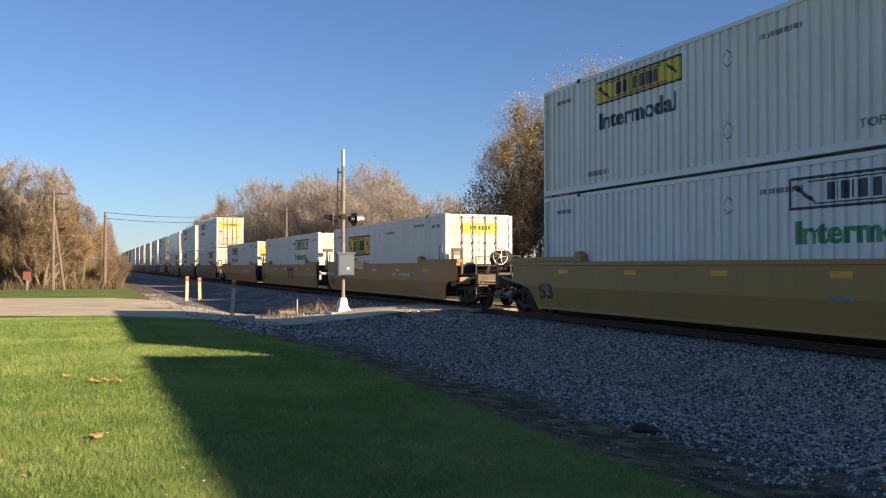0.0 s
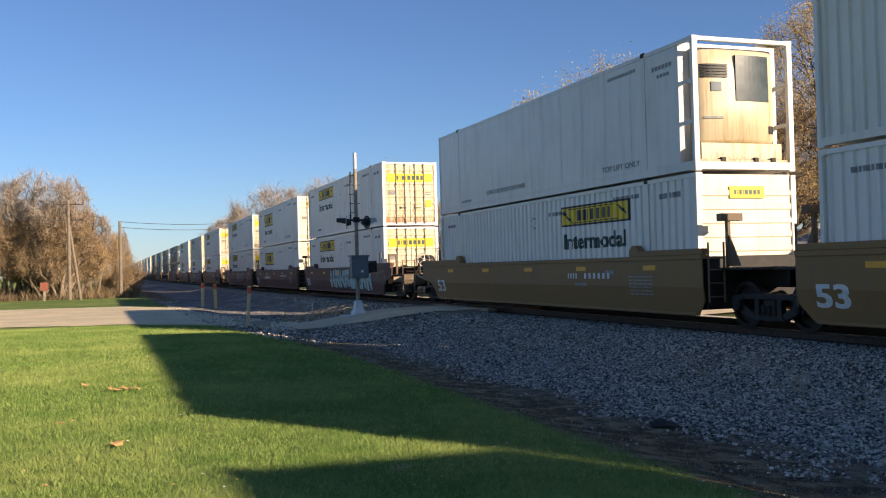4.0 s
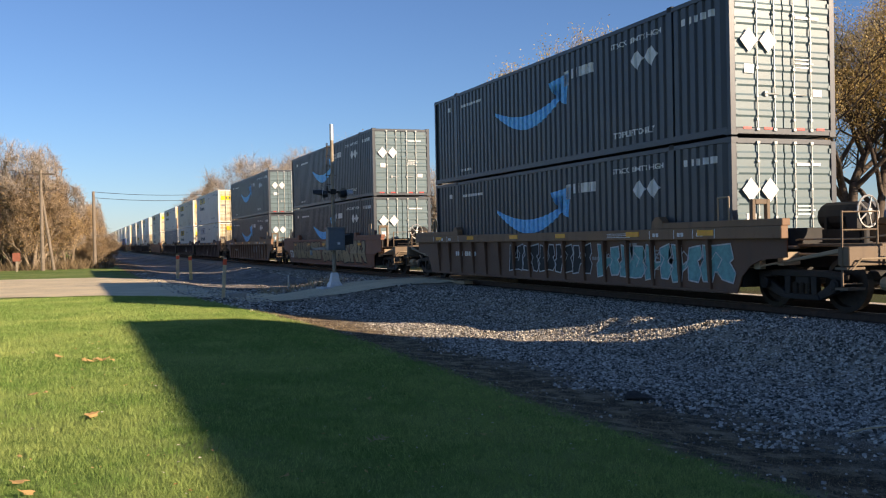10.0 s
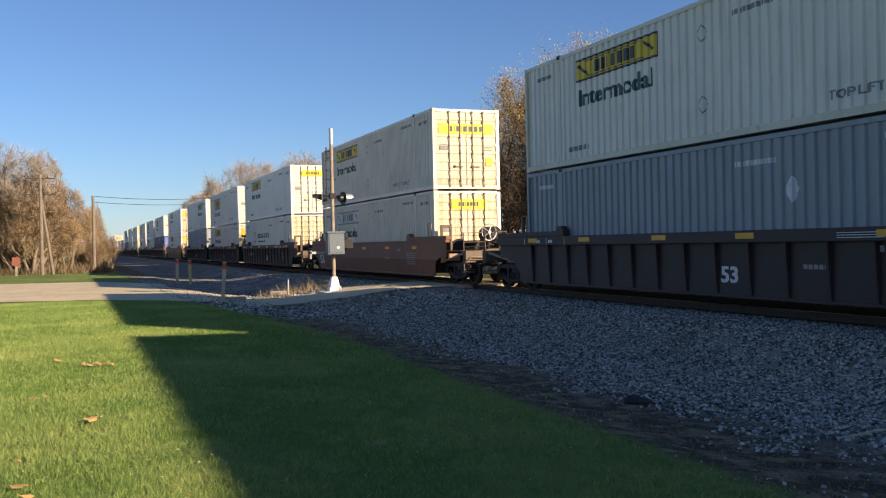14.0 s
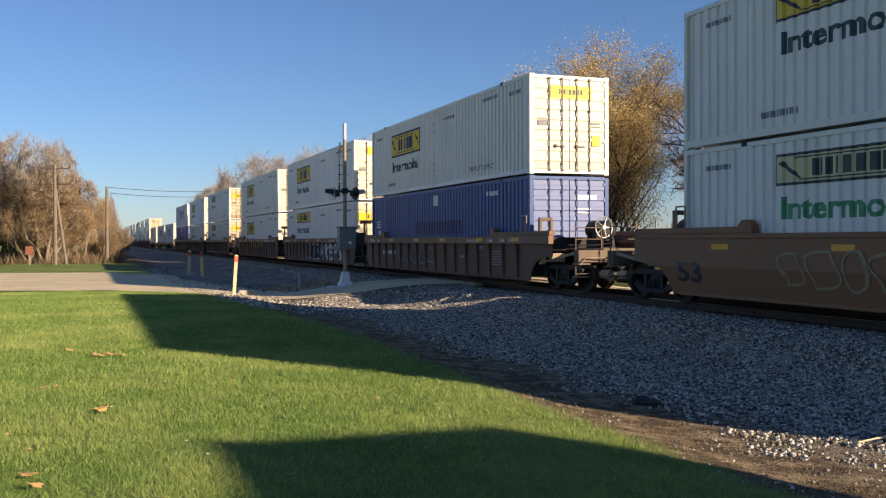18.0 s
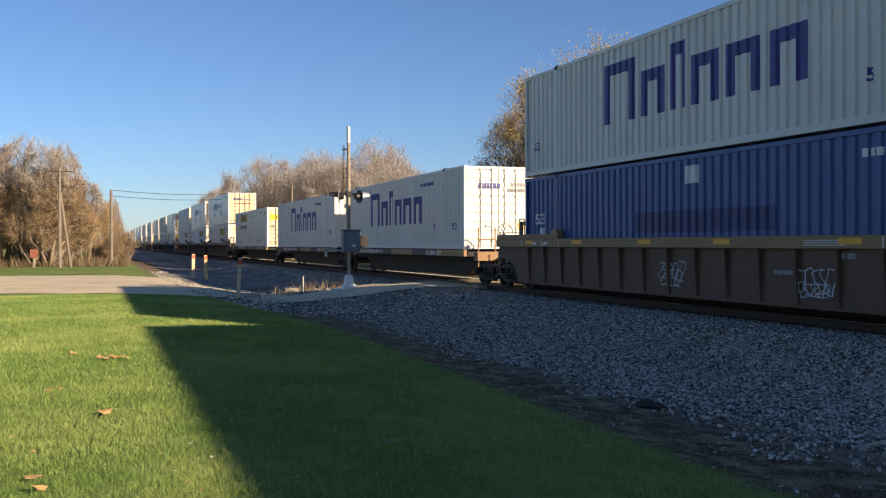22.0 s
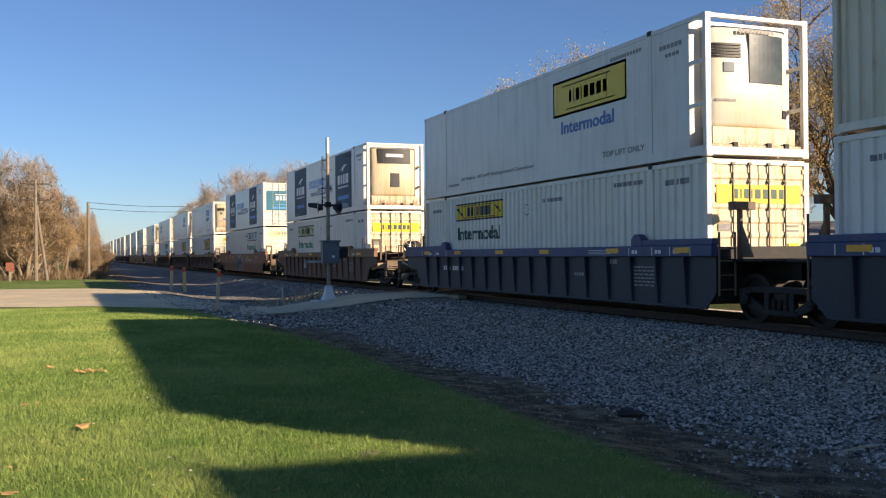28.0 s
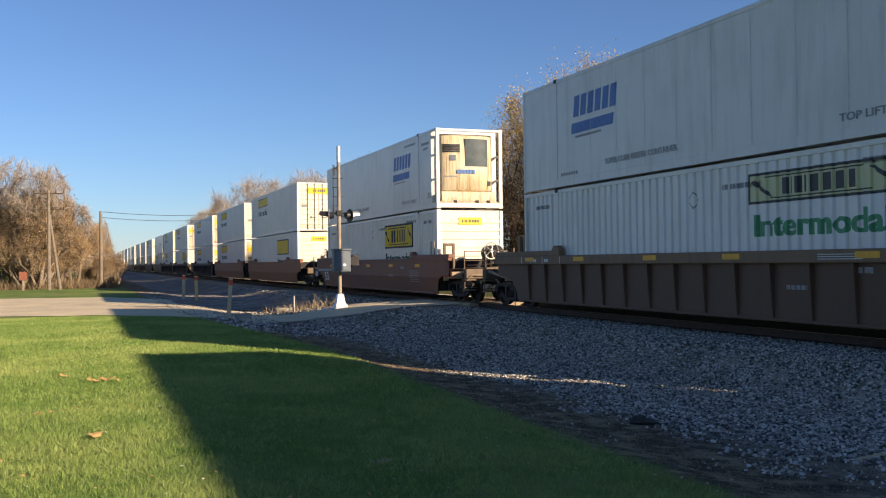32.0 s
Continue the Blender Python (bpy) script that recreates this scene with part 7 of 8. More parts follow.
def ribbon(d, points, width, closed=True):
    """A painted line along points of (y, z)."""
    pairs = list(zip(points, points[1:] + points[:1])) if closed else list(zip(points, points[1:]))
    for (ya, za), (yb, zb) in pairs:
        ly, lz = yb - ya, zb - za
        n = math.hypot(ly, lz) or 1.0
        oy, oz, ey, ez = -lz / n * width / 2, ly / n * width / 2, ly / n * width * 0.4, lz / n * width * 0.4
        d.shape([(ya - ey + oy, za - ez + oz), (yb + ey + oy, zb + ez + oz), (yb + ey - oy, zb + ez - oz), (ya - ey - oy, za - ez - oz)])


def spray_piece(car, face, seed, fill, line, y_left, y_right, z0, z1, count, width):
    """A row of fat outlined shapes, each filled, edged and struck once across."""
    rng = random.Random(seed)
    step = (y_left - y_right) / count
    for k in range(count):
        out = fat_shape(rng, y_left - k * step, y_left - (k + 0.94) * step, z0, z1)
        cy, cz = y_left - (k + rng.uniform(0.4, 0.6)) * step, z0 + (z1 - z0) * rng.uniform(0.55, 0.7)
        fold = [(cy + 0.2 * step, cz - 0.1), (cy, cz + 0.12), (cy - 0.18 * step, cz - 0.02), (cy - 0.05 * step, cz - 0.2)]
        part("spray_shape", painted("spray_shape", lambda z: face(z) - 0.001 - 0.0012 * (k % 2), SPRAY[fill], lambda d: d.shape(out)), car, fill + " spray-painted shape")
        part("spray_outline", painted("spray_outline", lambda z: face(z) - 0.006 - 0.0012 * (k % 2), SPRAY[line], lambda d: (ribbon(d, out, width), ribbon(d, fold, width * 0.8, False))), car, line + " spray-painted outline")


def smooth_face(z):
    return -(1.50 - (0.0 if z > 0.82 else (0.82 - z) / 0.55 * 0.11)) - 0.006


def ribbed_face(z):
    return -1.416


CAR_MESHES = {}
SPRAY = {"white": plain("white_spray", (0.55, 0.56, 0.55), 0.7, vary=0.2), "teal": plain("teal_spray", (0.12, 0.36, 0.36), 0.7), "cyan": plain("pale_cyan_spray", (0.34, 0.52, 0.50), 0.7),
         "red": plain("red_spray", (0.35, 0.03, 0.03), 0.7), "tan": plain("tan_spray", (0.34, 0.24, 0.13), 0.7), "black": plain("black_spray", (0.012, 0.012, 0.014), 0.7),
         "rust": plain("rust_red_spray", (0.22, 0.06, 0.03), 0.7), "lilac": plain("lilac_grey_spray", (0.26, 0.25, 0.275), 0.7), "grey": plain("grey_spray", (0.22, 0.22, 0.22), 0.7), "yellow": plain("yellow_spray", (0.5, 0.4, 0.06), 0.7)}


def painted(name, face, material, draw):
    """A mark on a car's side: text, bars or boxes in (y, z)."""
    d = Decal(False)
    draw(d)
    g = Geo()
    g.v, g.f = d.v, d.f
    me = g.mesh(name, material)
    # cut at the fold of the side plate, then laid on it
    bm = bmesh.new()
    bm.from_mesh(me)
    bmesh.ops.bisect_plane(bm, geom=bm.verts[:] + bm.edges[:] + bm.faces[:], plane_co=(0, 0, 0.82), plane_no=(0, 0, 1))
    base = d.side + 0.012 - d.lift
    for v in bm.verts:
        v.co.x = face(v.co.z) + (v.co.x - base)
    bm.to_mesh(me)
    bm.free()
    return me


def emblem(d):
    """A wide painted mark: a plain band over three stems."""
    d.rect(5.68, 7.57, 1.12, 1.28).rect(7.14, 7.33, 0.66, 1.12).rect(6.60, 6.80, 0.66, 1.12).rect(5.86, 6.20, 0.66, 1.12)


def well_car(kind, colour, f, r, gap_f, gap_r, q, number, sprays, big, lite=False, own_truck=True):
    """One unit of a double-stack car, from its leading end at y = 0."""
    key = (kind, colour, f, r, round(gap_f, 1), round(gap_r, 1))
    if key not in CAR_MESHES:
        CAR_MESHES[key] = car_meshes(kind, colour, f, r, gap_f, gap_r)
    m = CAR_MESHES[key]
    word = CAR_PAINTS[colour][1]
    ribs = "post-stiffened" if kind == "ribbed" else "smooth-sided"
    note = " with spray-painted loops" if sprays else ""
    car = thing("well_car", "%s %s steel well car%s on the rails" % (word, ribs, note), "rail car", "cars of the moving train")
    face = smooth_face if kind == "smooth" else ribbed_face
    for s in (-1, 1):
        part("side", m["side", s], car)
        part("top_chord", m["chord", s], car)
        if not lite and s < 0:
            part("bottom_chord", m["bottom", s], car)
        for e in (0, 1):
            if s < 0 or e == 0 and not lite:
                part("container_guide", m["guide", s, e], car)
    if kind == "ribbed":
        for k in range(16):
            part("rib", m["rib"], car, at=(0, 0.55 + k * (LONG - 1.1) / 15, 0))
    part("well_floor", m["floor"], car)
    part("bulkhead", m["bulkhead_f"], car)
    part("bulkhead", m["bulkhead_r"], car)
    for e in (0, 1):
        part("centre_sill", m["sill", e], car)
        part("end_platform", m["platform", e], car)
        if not lite:
            part("stanchion", m["post", e], car)
            part("end_ladder", m["ladder", e], car)
        if ("rail", e) in m:
            part("hand_rail", m["rail", e], car)
            part("coupler", m["coupler", e], car)
            for fitting in ("pipe", "lever", "cylinder", "brace", "step", "grab") if not lite else ():
                part(m[fitting, e].name.split(".")[0], m[fitting, e], car)
    if f:
        part("brake_wheel", m["brake"], car, "pale spoked brake wheel", at=pose(-0.2, -2.3, 1.72, 0, 0, 8))
        part("brake_stand", kept("stand", lambda: Geo().tube((-0.2, -2.2, 1.0), (-0.2, -2.2, 1.72), 0.045, 0.045, 8).box(-0.36, -0.04, -2.2, -1.95, 1.42, 1.80).prism_x([(-2.15, 1.1), (-1.5, 1.1), (-1.5, 1.2), (-2.0, 1.45), (-2.15, 1.45)], -0.26, -0.14).mesh("brake_stand", DARK_STEEL)), car)
        part("air_reservoir", m["tank"], car, at=(0.75, -1.25, 1.66))
        part("tank_cradle", kept("cradle", lambda: Geo().box(0.0, 0.6, -1.6, -0.9, 1.1, 1.18).box(0.02, 0.1, -1.55, -0.95, 1.18, 1.42).box(0.5, 0.58, -1.55, -0.95, 1.18, 1.42).mesh("tank_cradle", DARK_STEEL)), car)
        add_truck(car, -1.55, lite)
    else:
        add_truck(car, -gap_f / 2, lite)
    if r:
        part("air_reservoir", m["tank"], car, at=(0.25, LONG + 1.1, 1.6))
        part("tank_cradle", kept("cradle_r", lambda: Geo().box(-0.5, 0.1, LONG + 0.8, LONG + 1.4, 1.1, 1.36).mesh("tank_cradle", DARK_STEEL)), car)
        add_truck(car, LONG + 1.55, lite)
    if lite:
        TRAVEL.append((car, q, 0.0))
        return car
    z = 1.24 if kind == "smooth" else 1.40
    fz = face if kind == "smooth" else (lambda z: -1.532)
    refl = kept(("refl", kind), lambda: Geo().box(-1.512 if kind == "smooth" else -1.534, -1.49, -0.26, 0.26, -0.055, 0.055).mesh("reflector", AMBER))
    for y in (1.6, 4.87, 8.11, 11.38, 14.65) if kind == "smooth" else (0.55, 3.2, 6.6, 9.4, 12.6, 15.4):
        part("reflector", refl, car, at=(0, y, z))
    ink = TEXT_BLACK if colour in ("yellow", "orange") and kind == "smooth" else TEXT_WHITE
    if kind == "smooth" or colour == "dark":
        part("size_mark", kept(("53", kind, ink.name), lambda: painted("size_mark", face, ink, lambda d: d.text("53", 16.1, 15.3, 0.50, 0.92) if kind == "smooth" else d.text("53", 7.45, 6.95, 0.50, 0.82))), car, "painted size mark")
    if kind == "ribbed":
        part("guide_mark", kept("guide_mark", lambda: painted("guide_mark", lambda z: -1.528, TEXT_WHITE, lambda d: [d.rect(y, y + 0.025, 1.29, 1.47) for y in (0.25, 0.95, 1.6, 2.5, 13.6, 14.6, 15.3, 15.9)] + [bars(d, y, y - 0.22, 1.33, 1.41, (1, 1)) for y in (0.85, 1.5, 2.4, 14.5, 15.2)] + [d.rect(3.3, 4.3, z, z + 0.012) for z in (1.33, 1.37, 1.41)])), car, "thin white chord marks", kind="stuff")
    if number:
        part("number_mark", kept(("num", kind, number), lambda: painted("number_mark", lambda z: face(z) - 0.002, TEXT_WHITE, lambda d: (bars(d, 5.6, 5.1, 0.99, 1.13, (1,) * 4, 1.1), bars(d, 4.7, 3.4, 0.99, 1.13, (1,) * 6, 1.1)) if kind == "smooth" else (bars(d, 14.1, 13.5, 0.83, 0.97, (1,) * 4), bars(d, 13.3, 12.4, 0.83, 0.97, (1,) * 6)))), car, "white plain bars", kind="stuff")
    part("data_block", kept(("data", kind, ink.name), lambda: painted("data_block", face, TEXT_GREY if ink is TEXT_BLACK else plain("dim_stencil", (0.30, 0.28, 0.26), 0.7), lambda d: [bars(d, 2.5, 1.5, zz, zz + 0.035, (1,) * (5 + k % 3)) for k, zz in enumerate((0.62, 0.7, 0.78, 0.86, 0.94, 1.02))] + [bars(d, 5.2, 4.6, 0.8, 0.88, (1,) * 5), bars(d, 3.6, 3.2, 1.1, 1.2, (1, 1))])), car, "small stencilled data block", kind="stuff")
    if big:
        part("big_mark", kept(("big", kind, big), lambda: painted("big_mark", face, SPRAY["red"] if big == "red" else SPRAY["grey"] if big == "white" else SPRAY["white"] if big == "line" else TEXT_WHITE if big != "dark" else plain("dark_red_mark", (0.13, 0.02, 0.025), 0.6), lambda d: emblem(d) if big == "dark" else bars(d, *((6.1, 4.0, 0.74, 1.14) if big == "white" else (12.35, 9.93, 0.86, 1.05)), (1, 1, 1.2) if big != "line" else (1,) * 10) if big != "oval" else [d.shape([(6.3 + 0.32 * math.cos(a), 0.78 + 0.3 * math.sin(a)) for a in span(0, math.tau * 15 / 16, 15)])])), car, "plain painted mark")
    for k, spec in enumerate(sprays):
        if spec[0] == "piece":
            spray_piece(car, face, int(q) + k, *spec[1:])
            continue
        if spec[0] == "bars":
            part("painted_mark", painted("painted_mark", lambda z: face(z) - 0.003, SPRAY[spec[1]], lambda d: bars(d, *spec[2:6], (1,) * spec[6], 0.3)), car, spec[1] + " plain bars", kind="stuff")
            continue
        col, yl_, yr_, za_, zb_, n_, w_ = spec[:7]
        if len(spec) > 7:
            part("spray_word", painted("spray_word", lambda z: face(z) - 0.003, SPRAY[col], lambda d: d.text(spec[7], yl_, yr_, za_, zb_)), car, "fat spray-painted letters")
        else:
            for stroke in scrawl(int(q) + k, yl_, yr_, za_, zb_, n_, w_, lambda z: face(z) - 0.012 * k):
                part("spray_stroke", stroke.mesh("spray_stroke", SPRAY[col]), car, col + " spray-painted stroke")
    TRAVEL.append((car, q, 0.0))
    return car


def spine_car(f, r, gap_f, gap_r, q):
    """One unit of a low spine car: a deep centre beam with side arms that carry one container."""
    car = thing("spine_car", "black and dull yellow spine car on the rails", "rail car", "cars of the moving train")
    ya, yb = -gap_f / 2 + 0.3, LONG + gap_r / 2 - 0.3
    part("spine", Geo().prism_x([(ya, 0.72), (0.7, 0.70), (2.1, 0.19), (LONG - 2.1, 0.19), (LONG - 0.7, 0.70), (yb, 0.72), (yb, 1.05), (ya, 1.05)], -0.42, 0.42).mesh("spine", DARK_STEEL, 0.02), car)
    for k, y in enumerate((0.35, 3.5, 6.4, 9.75, 12.6, LONG - 0.35)):
        part("side_arm", kept("arm", lambda: Geo().box(-1.32, 1.32, -0.16, 0.16, 0.92, 1.15).mesh("side_arm", DARK_STEEL, 0.015)), car, at=(0, y, 0))
    for k in range(6):
        y = -0.3 + k * (LONG + 0.6) / 6
        part("walkway", kept(("walk", k % 2), lambda: Geo().box(-1.42, -1.30, 0.02, (LONG + 0.6) / 6 - 0.02, 0.93, 1.16).mesh("walkway", YELLOW_TOP if k % 2 == 0 else BLACK, 0.008)), car, "dull yellow side beam" if k % 2 == 0 else "black side beam", at=(0, y, 0))
    part("far_walkway", kept("walk_far", lambda: Geo().box(1.30, 1.42, -0.3, LONG + 0.3, 0.93, 1.16).mesh("far_walkway", BLACK)), car)
    part("lettering", kept("spine_text", lambda: painted("lettering", lambda z: -1.426, TEXT_WHITE, lambda d: d.text("TWIN 28'-ALL PURPOSE SPINE CAR", 13.4, 9.2, 0.98, 1.11))), car, "white stencilled lettering", kind="stuff")
    part("lettering", kept("spine_num", lambda: painted("lettering", lambda z: -1.426, TEXT_WHITE, lambda d: d.text("2-28/1-57", 3.6, 1.9, 0.96, 1.12))), car, "white stencilled lettering", kind="stuff")
    add_truck(car, -1.55 if f else -gap_f / 2, False)
    if r:
        add_truck(car, LONG + 1.55, False)
    for e, cut, o, s, gap in ((0, f, 0.0, -1, gap_f), (1, r, LONG, 1, gap_r)):
        if cut:
            part("end_ladder", Geo().tube((-1.3, o + s * 1.3, 0.6), (-1.3, o + s * 1.3, 1.9), 0.025, 0.025, 6).tube((-0.7, o + s * 1.3, 0.6), (-0.7, o + s * 1.3, 1.9), 0.025, 0.025, 6).tube((-1.3, o + s * 1.3, 1.5), (-0.7, o + s * 1.3, 1.5), 0.02, 0.02, 6).mesh("end_ladder", YELLOW_TOP), car)
            part("end_sill", Geo().box(-1.4, 1.4, *sorted((o + s * 1.15, o + s * 1.4)), 0.8, 1.1).mesh("end_sill", YELLOW_TOP, 0.01), car)
    if f:
        part("brake_wheel", brake_wheel_mesh(), car, "pale spoked brake wheel", at=pose(-0.3, -1.2, 1.75))
        part("brake_stand", Geo().tube((-0.3, -1.12, 0.9), (-0.3, -1.12, 1.75), 0.05, 0.05, 8).mesh("brake_stand", DARK_STEEL), car)
    TRAVEL.append((car, q, 0.0))
    return car


# ---- the train, car by car: where each unit's first container begins at 0 s, its car, and what it carries ----
SPRAYS = {
    7.5: [("black", 3.6, 0.2, 0.5, 1.42, 3, 0.07)], 157.7: [("piece", "cyan", "black", 9.85, 5.6, 0.42, 1.40, 4, 0.035), ("piece", "cyan", "black", 5.5, 1.4, 0.38, 1.42, 4, 0.04), ("grey", 0.9, -0.9, 0.7, 1.3, 4, 0.03), ("grey", 15.0, 12.0, 0.6, 1.3, 5, 0.025)],
    177.35: [("grey", 11.8, 1.0, 1.15, 1.42, 8, 0.025)], 196.9: [("white", 9.0, 5.2, 0.6, 1.2, 6, 0.035), ("grey", 14.5, 11.0, 0.6, 1.1, 5, 0.03)],
    220.65: [("piece", "black", "white", 3.2, -1.1, 0.46, 1.42, 6, 0.03), ("grey", 9.6, 7.0, 0.55, 1.2, 4, 0.03)], 240.27: [("piece", "lilac", "black", 6.9, 2.1, 0.42, 1.40, 5, 0.05), ("bars", "white", 9.3, 7.3, 0.86, 1.12, 3), ("rust", 2.4, 1.5, 0.5, 1.2, 2, 0.05)],
    259.83: [("piece", "red", "white", 12.4, 6.0, 0.40, 1.36, 5, 0.03), ("grey", 3.6, 0.6, 0.75, 1.4, 4, 0.03)], 283.5: [("grey", 9.4, 7.1, 0.6, 1.36, 5, 0.035), ("white", 6.1, 4.0, 1.3, 1.42, 7, 0.02)],
    307.15: [("piece", "black", "white", 9.9, 5.2, 0.46, 1.18, 5, 0.03), ("piece", "teal", "white", 4.9, -0.2, 0.42, 1.16, 5, 0.03)], 330.85: [("piece", "tan", "black", 15.2, 8.7, 0.46, 1.40, 7, 0.045), ("piece", "tan", "black", 8.4, 0.6, 0.40, 1.44, 6, 0.05)],
    526.6: [("tan", 13.0, 10.0, 0.5, 1.2, 4, 0.05)], 550.3: [("grey", 12.0, 7.6, 0.5, 1.2, 5, 0.05)], 569.55: [("white", 5.85, 1.95, 0.36, 1.22, 4, 0.05, "REPS"), ("piece", "black", "white", 9.7, 6.5, 0.38, 1.2, 3, 0.05)],
    589.05: [("piece", "rust", "black", 10.8, 5.2, 0.38, 0.9, 5, 0.03), ("piece", "yellow", "black", 10.8, 5.2, 0.8, 1.25, 5, 0.03)], 632.1: [("white", 12.0, 10.6, 0.5, 0.9, 3, 0.03)], 651.5: [("white", 8.9, 8.0, 0.55, 1.0, 4, 0.018), ("white", 8.8, 8.1, 0.45, 0.8, 3, 0.018), ("white", 4.6, 3.6, 0.45, 0.95, 4, 0.018), ("white", 4.5, 3.7, 0.4, 0.7, 4, 0.016)],
    813.8: [("grey", 9.0, 4.0, 0.5, 1.1, 6, 0.03)], 794.7: [("grey", 11.6, 3.4, 0.36, 1.12, 7, 0.045), ("grey", 11.5, 3.6, 0.42, 1.08, 9, 0.022)], 880.1: [("piece", "black", "white", 9.65, 7.55, 0.38, 1.42, 3, 0.05), ("grey", 15.0, 13.9, 0.45, 1.4, 2, 0.03), ("white", 12.5, 12.0, 1.16, 1.42, 2, 0.025), ("white", 7.3, 6.3, 0.5, 1.3, 3, 0.025)],
    94.5: [("grey", 13.5, 9.5, 0.6, 1.2, 5, 0.03)]}
UNITS = [  # start, car kind, car paint, lower box, upper box, painted mark on the car
    (-12.05, "smooth", "yellow", "yellow_rear", "yellow_rear", None),
    (7.5, "smooth", "yellow", "outline_front", "yellow_rear", None), (31.4, "smooth", "yellow", "yellow_big", None, None), (51.05, "smooth", "yellow", "outline_front_pale", None, "dark"),
    (70.8, "smooth", "yellow", "outline_rear", None, None), (94.5, "smooth", "tan", "yellow_front", "yellow_rear", None), (114.1, "smooth", "tan", "yellow_rear", "yellow_rear_short", None),
    (133.9, "smooth", "tan", "yellow_rear_nose", "reefer_plain", None), (157.7, "smooth", "maroon", "yellow_rear", "yellow_rear", None), (177.35, "smooth", "maroon", "yellow_big", "yellow_big", "line"),
    (196.9, "smooth", "maroon", "yellow_rear", "yellow_rear", None), (220.65, "smooth", "orange", "yellow_rear", "yellow_rear_worn", None), (240.27, "smooth", "orange", "yellow_rear", "faded_rear", None),
    (259.83, "smooth", "orange", "yellow_rear", "yellow_rear", "dark"), (283.5, "smooth", "russet", "slate", "slate", "white"), (307.15, "ribbed", "brown", "slate", "slate", None),
    (330.85, "smooth", "russet", "slate", "slate", None), (354.35, "ribbed", "brown", "slate", "slate", "white"), (377.9, "ribbed", "dark", "grey_outline_rear", "yellow_rear_worn", None),
    (397.43, "ribbed", "dark", "yellow_rear_worn", "yellow_rear_worn", "oval"), (416.7, "ribbed", "dark", "grey", "yellow_rear_worn", None), (440.3, "smooth", "russet", "grey_outline_rear", "yellow_rear_worn", None),
    (464.1, "ribbed", "dark", "stack", "yellow_rear_short", None), (483.6, "ribbed", "dark", "yellow_rear_worn", "yellow_big", None), (503.1, "ribbed", "dark", "grey", "yellow_rear_nose", None),
    (526.6, "smooth", "orange", "outline_rear", "yellow_rear", "dark"), (550.3, "ribbed", "brown", "blue", "yellow_big", None), (569.55, "ribbed", "brown", "yellow_rear", "yellow_big", None),
    (589.05, "ribbed", "brown", "yellow_big", "yellow_big", None), (612.5, "ribbed", "tan", "yellow_rear_worn", "outline_rear", None), (632.1, "ribbed", "tan", "grey_outline_rear", "yellow_big", None),
    (651.5, "ribbed", "tan", "blue", "big_name", None), (672.55, "spine", "", "big_name", None, None), (691.05, "spine", "", "big_name_nose", None, None), (711.6, "spine", "", "yellow_rear", None, None),
    (732.6, "ribbed", "brown", "yellow_front", "disc", None), (752.0, "ribbed", "brown", "yellow_front", "disc_reefer", None), (771.1, "ribbed", "brown", "yellow_front", "white_plain", None),
    (794.7, "ribbed", "navy", "yellow_rear", "reefer_blue", None), (813.8, "ribbed", "navy", "yellow_rear", "faded_rear", None), (833.35, "ribbed", "navy", "yellow_rear_worn", "reefer_yellow", None),
    (856.65, "ribbed", "brown", "outline_rear", "teal", None), (880.1, "smooth", "orange", "outline_front", "teal_door", None), (903.3, "ribbed", "brown", "yellow_front_big", "reefer_blue", None),
    (922.6, "ribbed", "brown", "yellow_front_big", "reefer_blue", None), (942.9, "ribbed", "brown", "outline_front_pale", "reefer_blue_rear", None), (966.25, "smooth", "russet", "yellow_front_big", "reefer_blue", None)]
q = 966.25
rng = random.Random(77)
while q < 1330:
    for k, gap in enumerate((23.6, 19.55, 19.55)):
        q += gap
        UNITS.append((q, ("ribbed", "smooth")[int(q) % 2], ("brown", "orange", "dark")[int(q / 60) % 3], ("yellow_front_big", "yellow_rear", "yellow_rear_worn")[k], ("reefer_blue", "yellow_rear", "yellow_rear_short", "white_plain")[rng.randrange(4)], None))

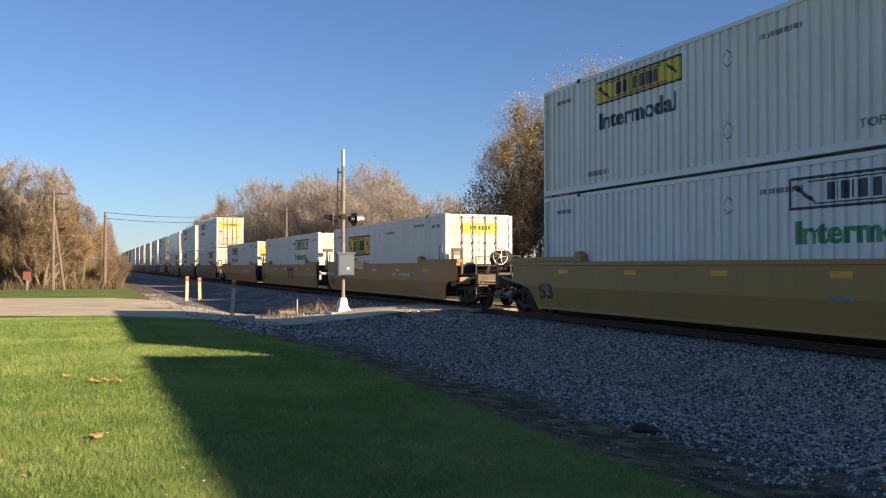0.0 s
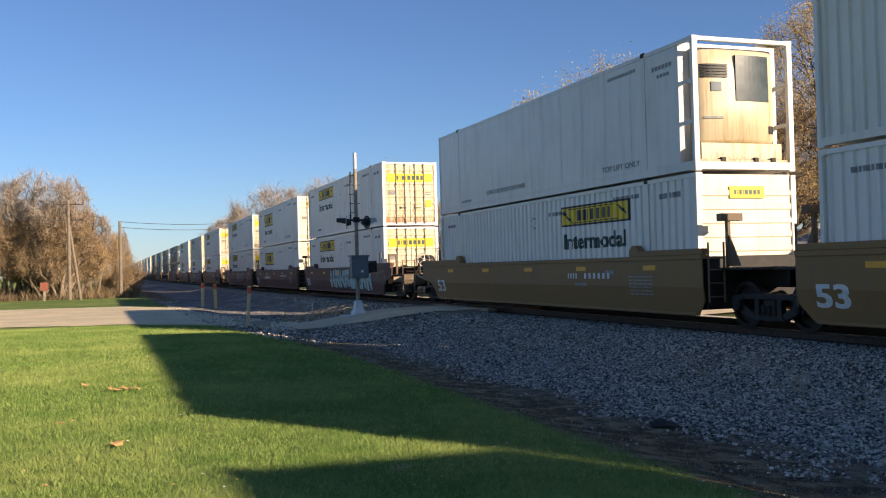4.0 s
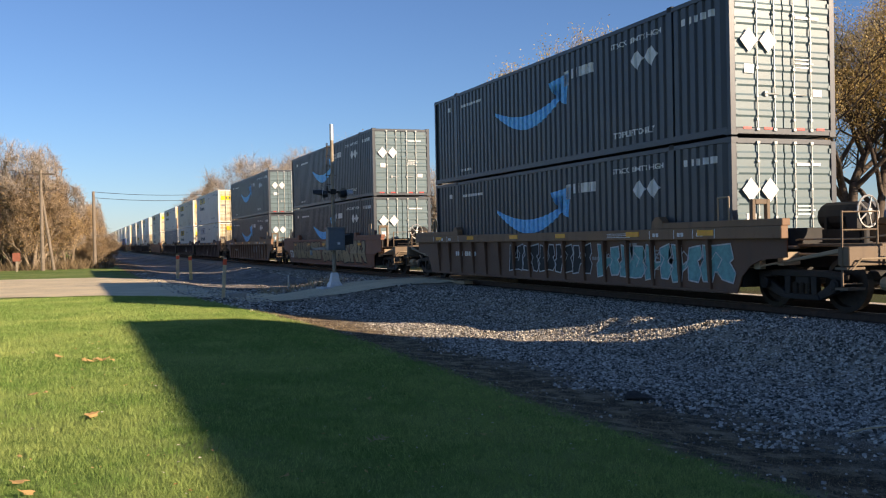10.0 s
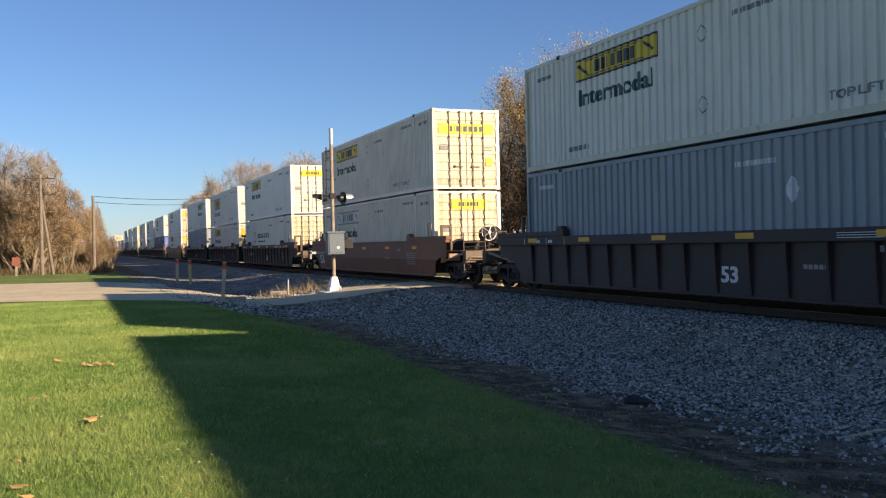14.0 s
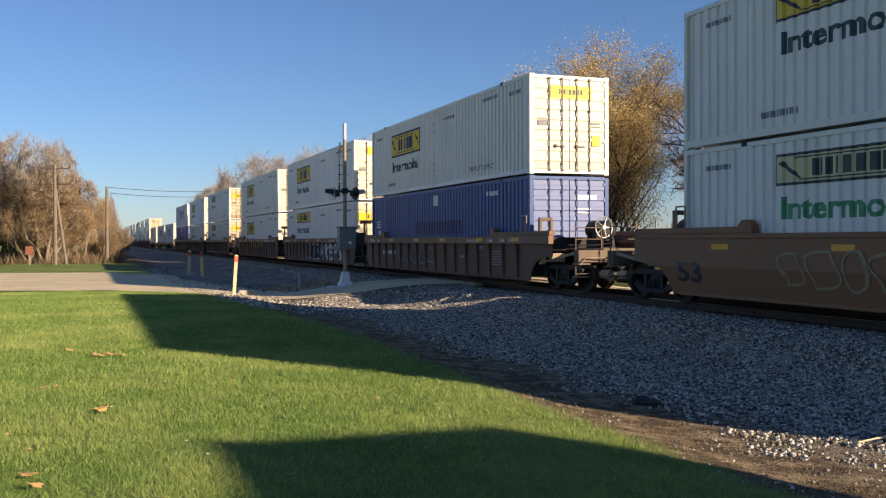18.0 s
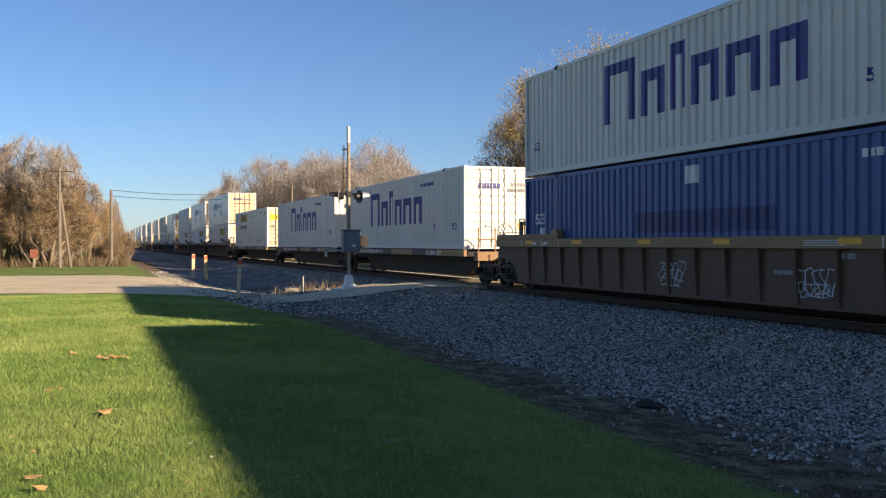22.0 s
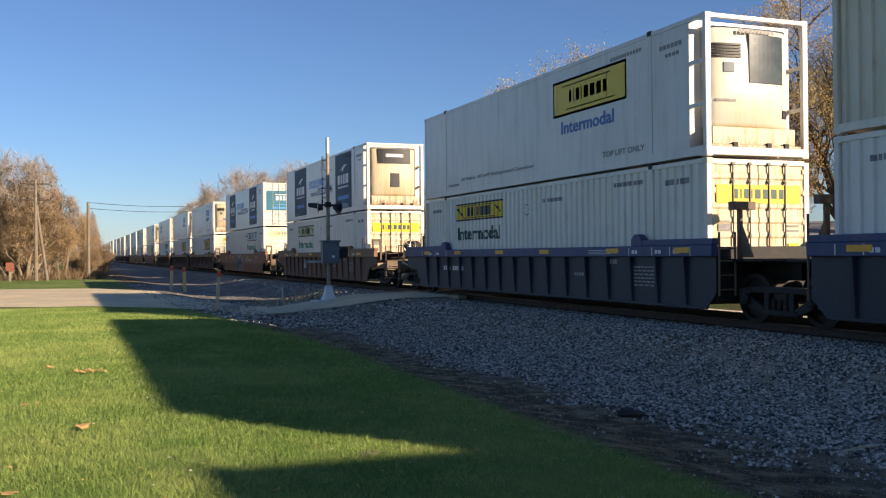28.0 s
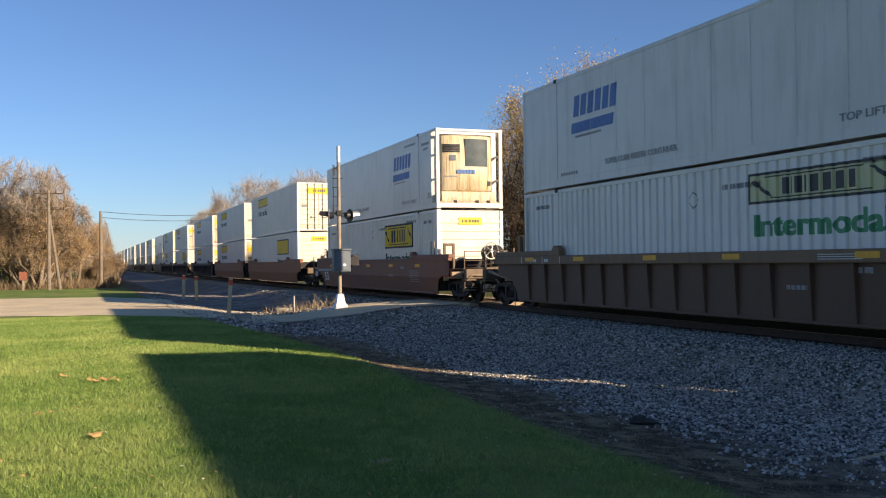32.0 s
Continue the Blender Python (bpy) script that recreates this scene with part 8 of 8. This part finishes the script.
NUMBERED = (31, 70, 114, 133, 177, 220, 259, 283, 307, 354, 464, 526, 550, 632, 833, 880, 922)
BOX_LABELS = {
    "yellow_rear": "white corrugated container with yellow name panel and Intermodal lettering", "yellow_rear_short": "clean white corrugated container with a yellow name panel",
    "yellow_rear_worn": "rust-stained white corrugated container with a yellow name panel", "yellow_big": "white corrugated container with a large yellow name panel",
    "outline_rear": "white corrugated container with an outlined panel and green Intermodal lettering", "grey_outline_rear": "stained white container with a grey outlined name panel",
    "faded_rear": "stained white container with a faded name panel and pale lettering", "outline_front": "white ribbed-end container with an outlined panel and green lettering",
    "outline_front_pale": "white ribbed-end container with a pale yellow name panel", "yellow_front": "cream-white ribbed-end container with a yellow name panel",
    "yellow_front_big": "white ribbed-end container with a large yellow name panel", "yellow_rear_nose": "white ribbed-end container with a small yellow end plate",
    "slate": "dark slate corrugated container with blue curved mark and white diamonds", "grey": "plain grey-blue corrugated container", "blue": "deep blue corrugated container with white label plates",
    "big_name": "pale grey corrugated container with tall navy bars", "big_name_nose": "pale grey ribbed-end container with tall navy bars",
    "reefer_blue": "smooth white refrigerated container with slanted blue bars, cream cooling unit", "reefer_blue_rear": "smooth white refrigerated container with blue bars and plain doors",
    "reefer_plain": "plain smooth white refrigerated container with a cream cooling unit", "reefer_yellow": "smooth white refrigerated container with a blue-bordered yellow panel",
    "teal": "smooth white refrigerated container with dark teal panels and a slogan", "teal_door": "smooth white container with teal panels on side and doors",
    "disc": "smooth white container with heavy navy bars and paired discs", "disc_reefer": "smooth stained refrigerated container with navy bars and discs",
    "stack": "stained white container with black lettering and a red ring", "white_plain": "plain stained white corrugated container"}
for i, (q, kind, colour, lower, upper, mark) in enumerate(UNITS):
    gap_f = q - UNITS[i - 1][0] - LONG if i else 7.4
    gap_r = UNITS[i + 1][0] - q - LONG if i + 1 < len(UNITS) else 7.4
    limit = 4.7
    f, r = gap_f > limit, gap_r > limit
    gap_f, gap_r = round(gap_f * 4) / 4, round(gap_r * 4) / 4
    lite = q > 980 or q < -20
    if kind == "spine":
        spine_car(f, r, gap_f, gap_r, q)
        base = 1.152
    else:
        well_car(kind, colour, f, r, gap_f, gap_r, q, "on" if int(q) in NUMBERED else "", SPRAYS.get(q, []), mark, lite)
        base = 0.362
    container(lower, BOX_LABELS[lower], "containers on the moving train", q, base, lite)
    if upper:
        container(upper, BOX_LABELS[upper], "containers on the moving train", q, base + TALL + 0.03, lite)


# ---- what moves: the whole train runs past at an even pace ----
def motions():
    for ob, q, z in TRAVEL:
        walk(ob, [(0.0, pose(TRACK, q, z)), (CLIP, pose(TRACK, q - SPEED * CLIP, z))])


motions()
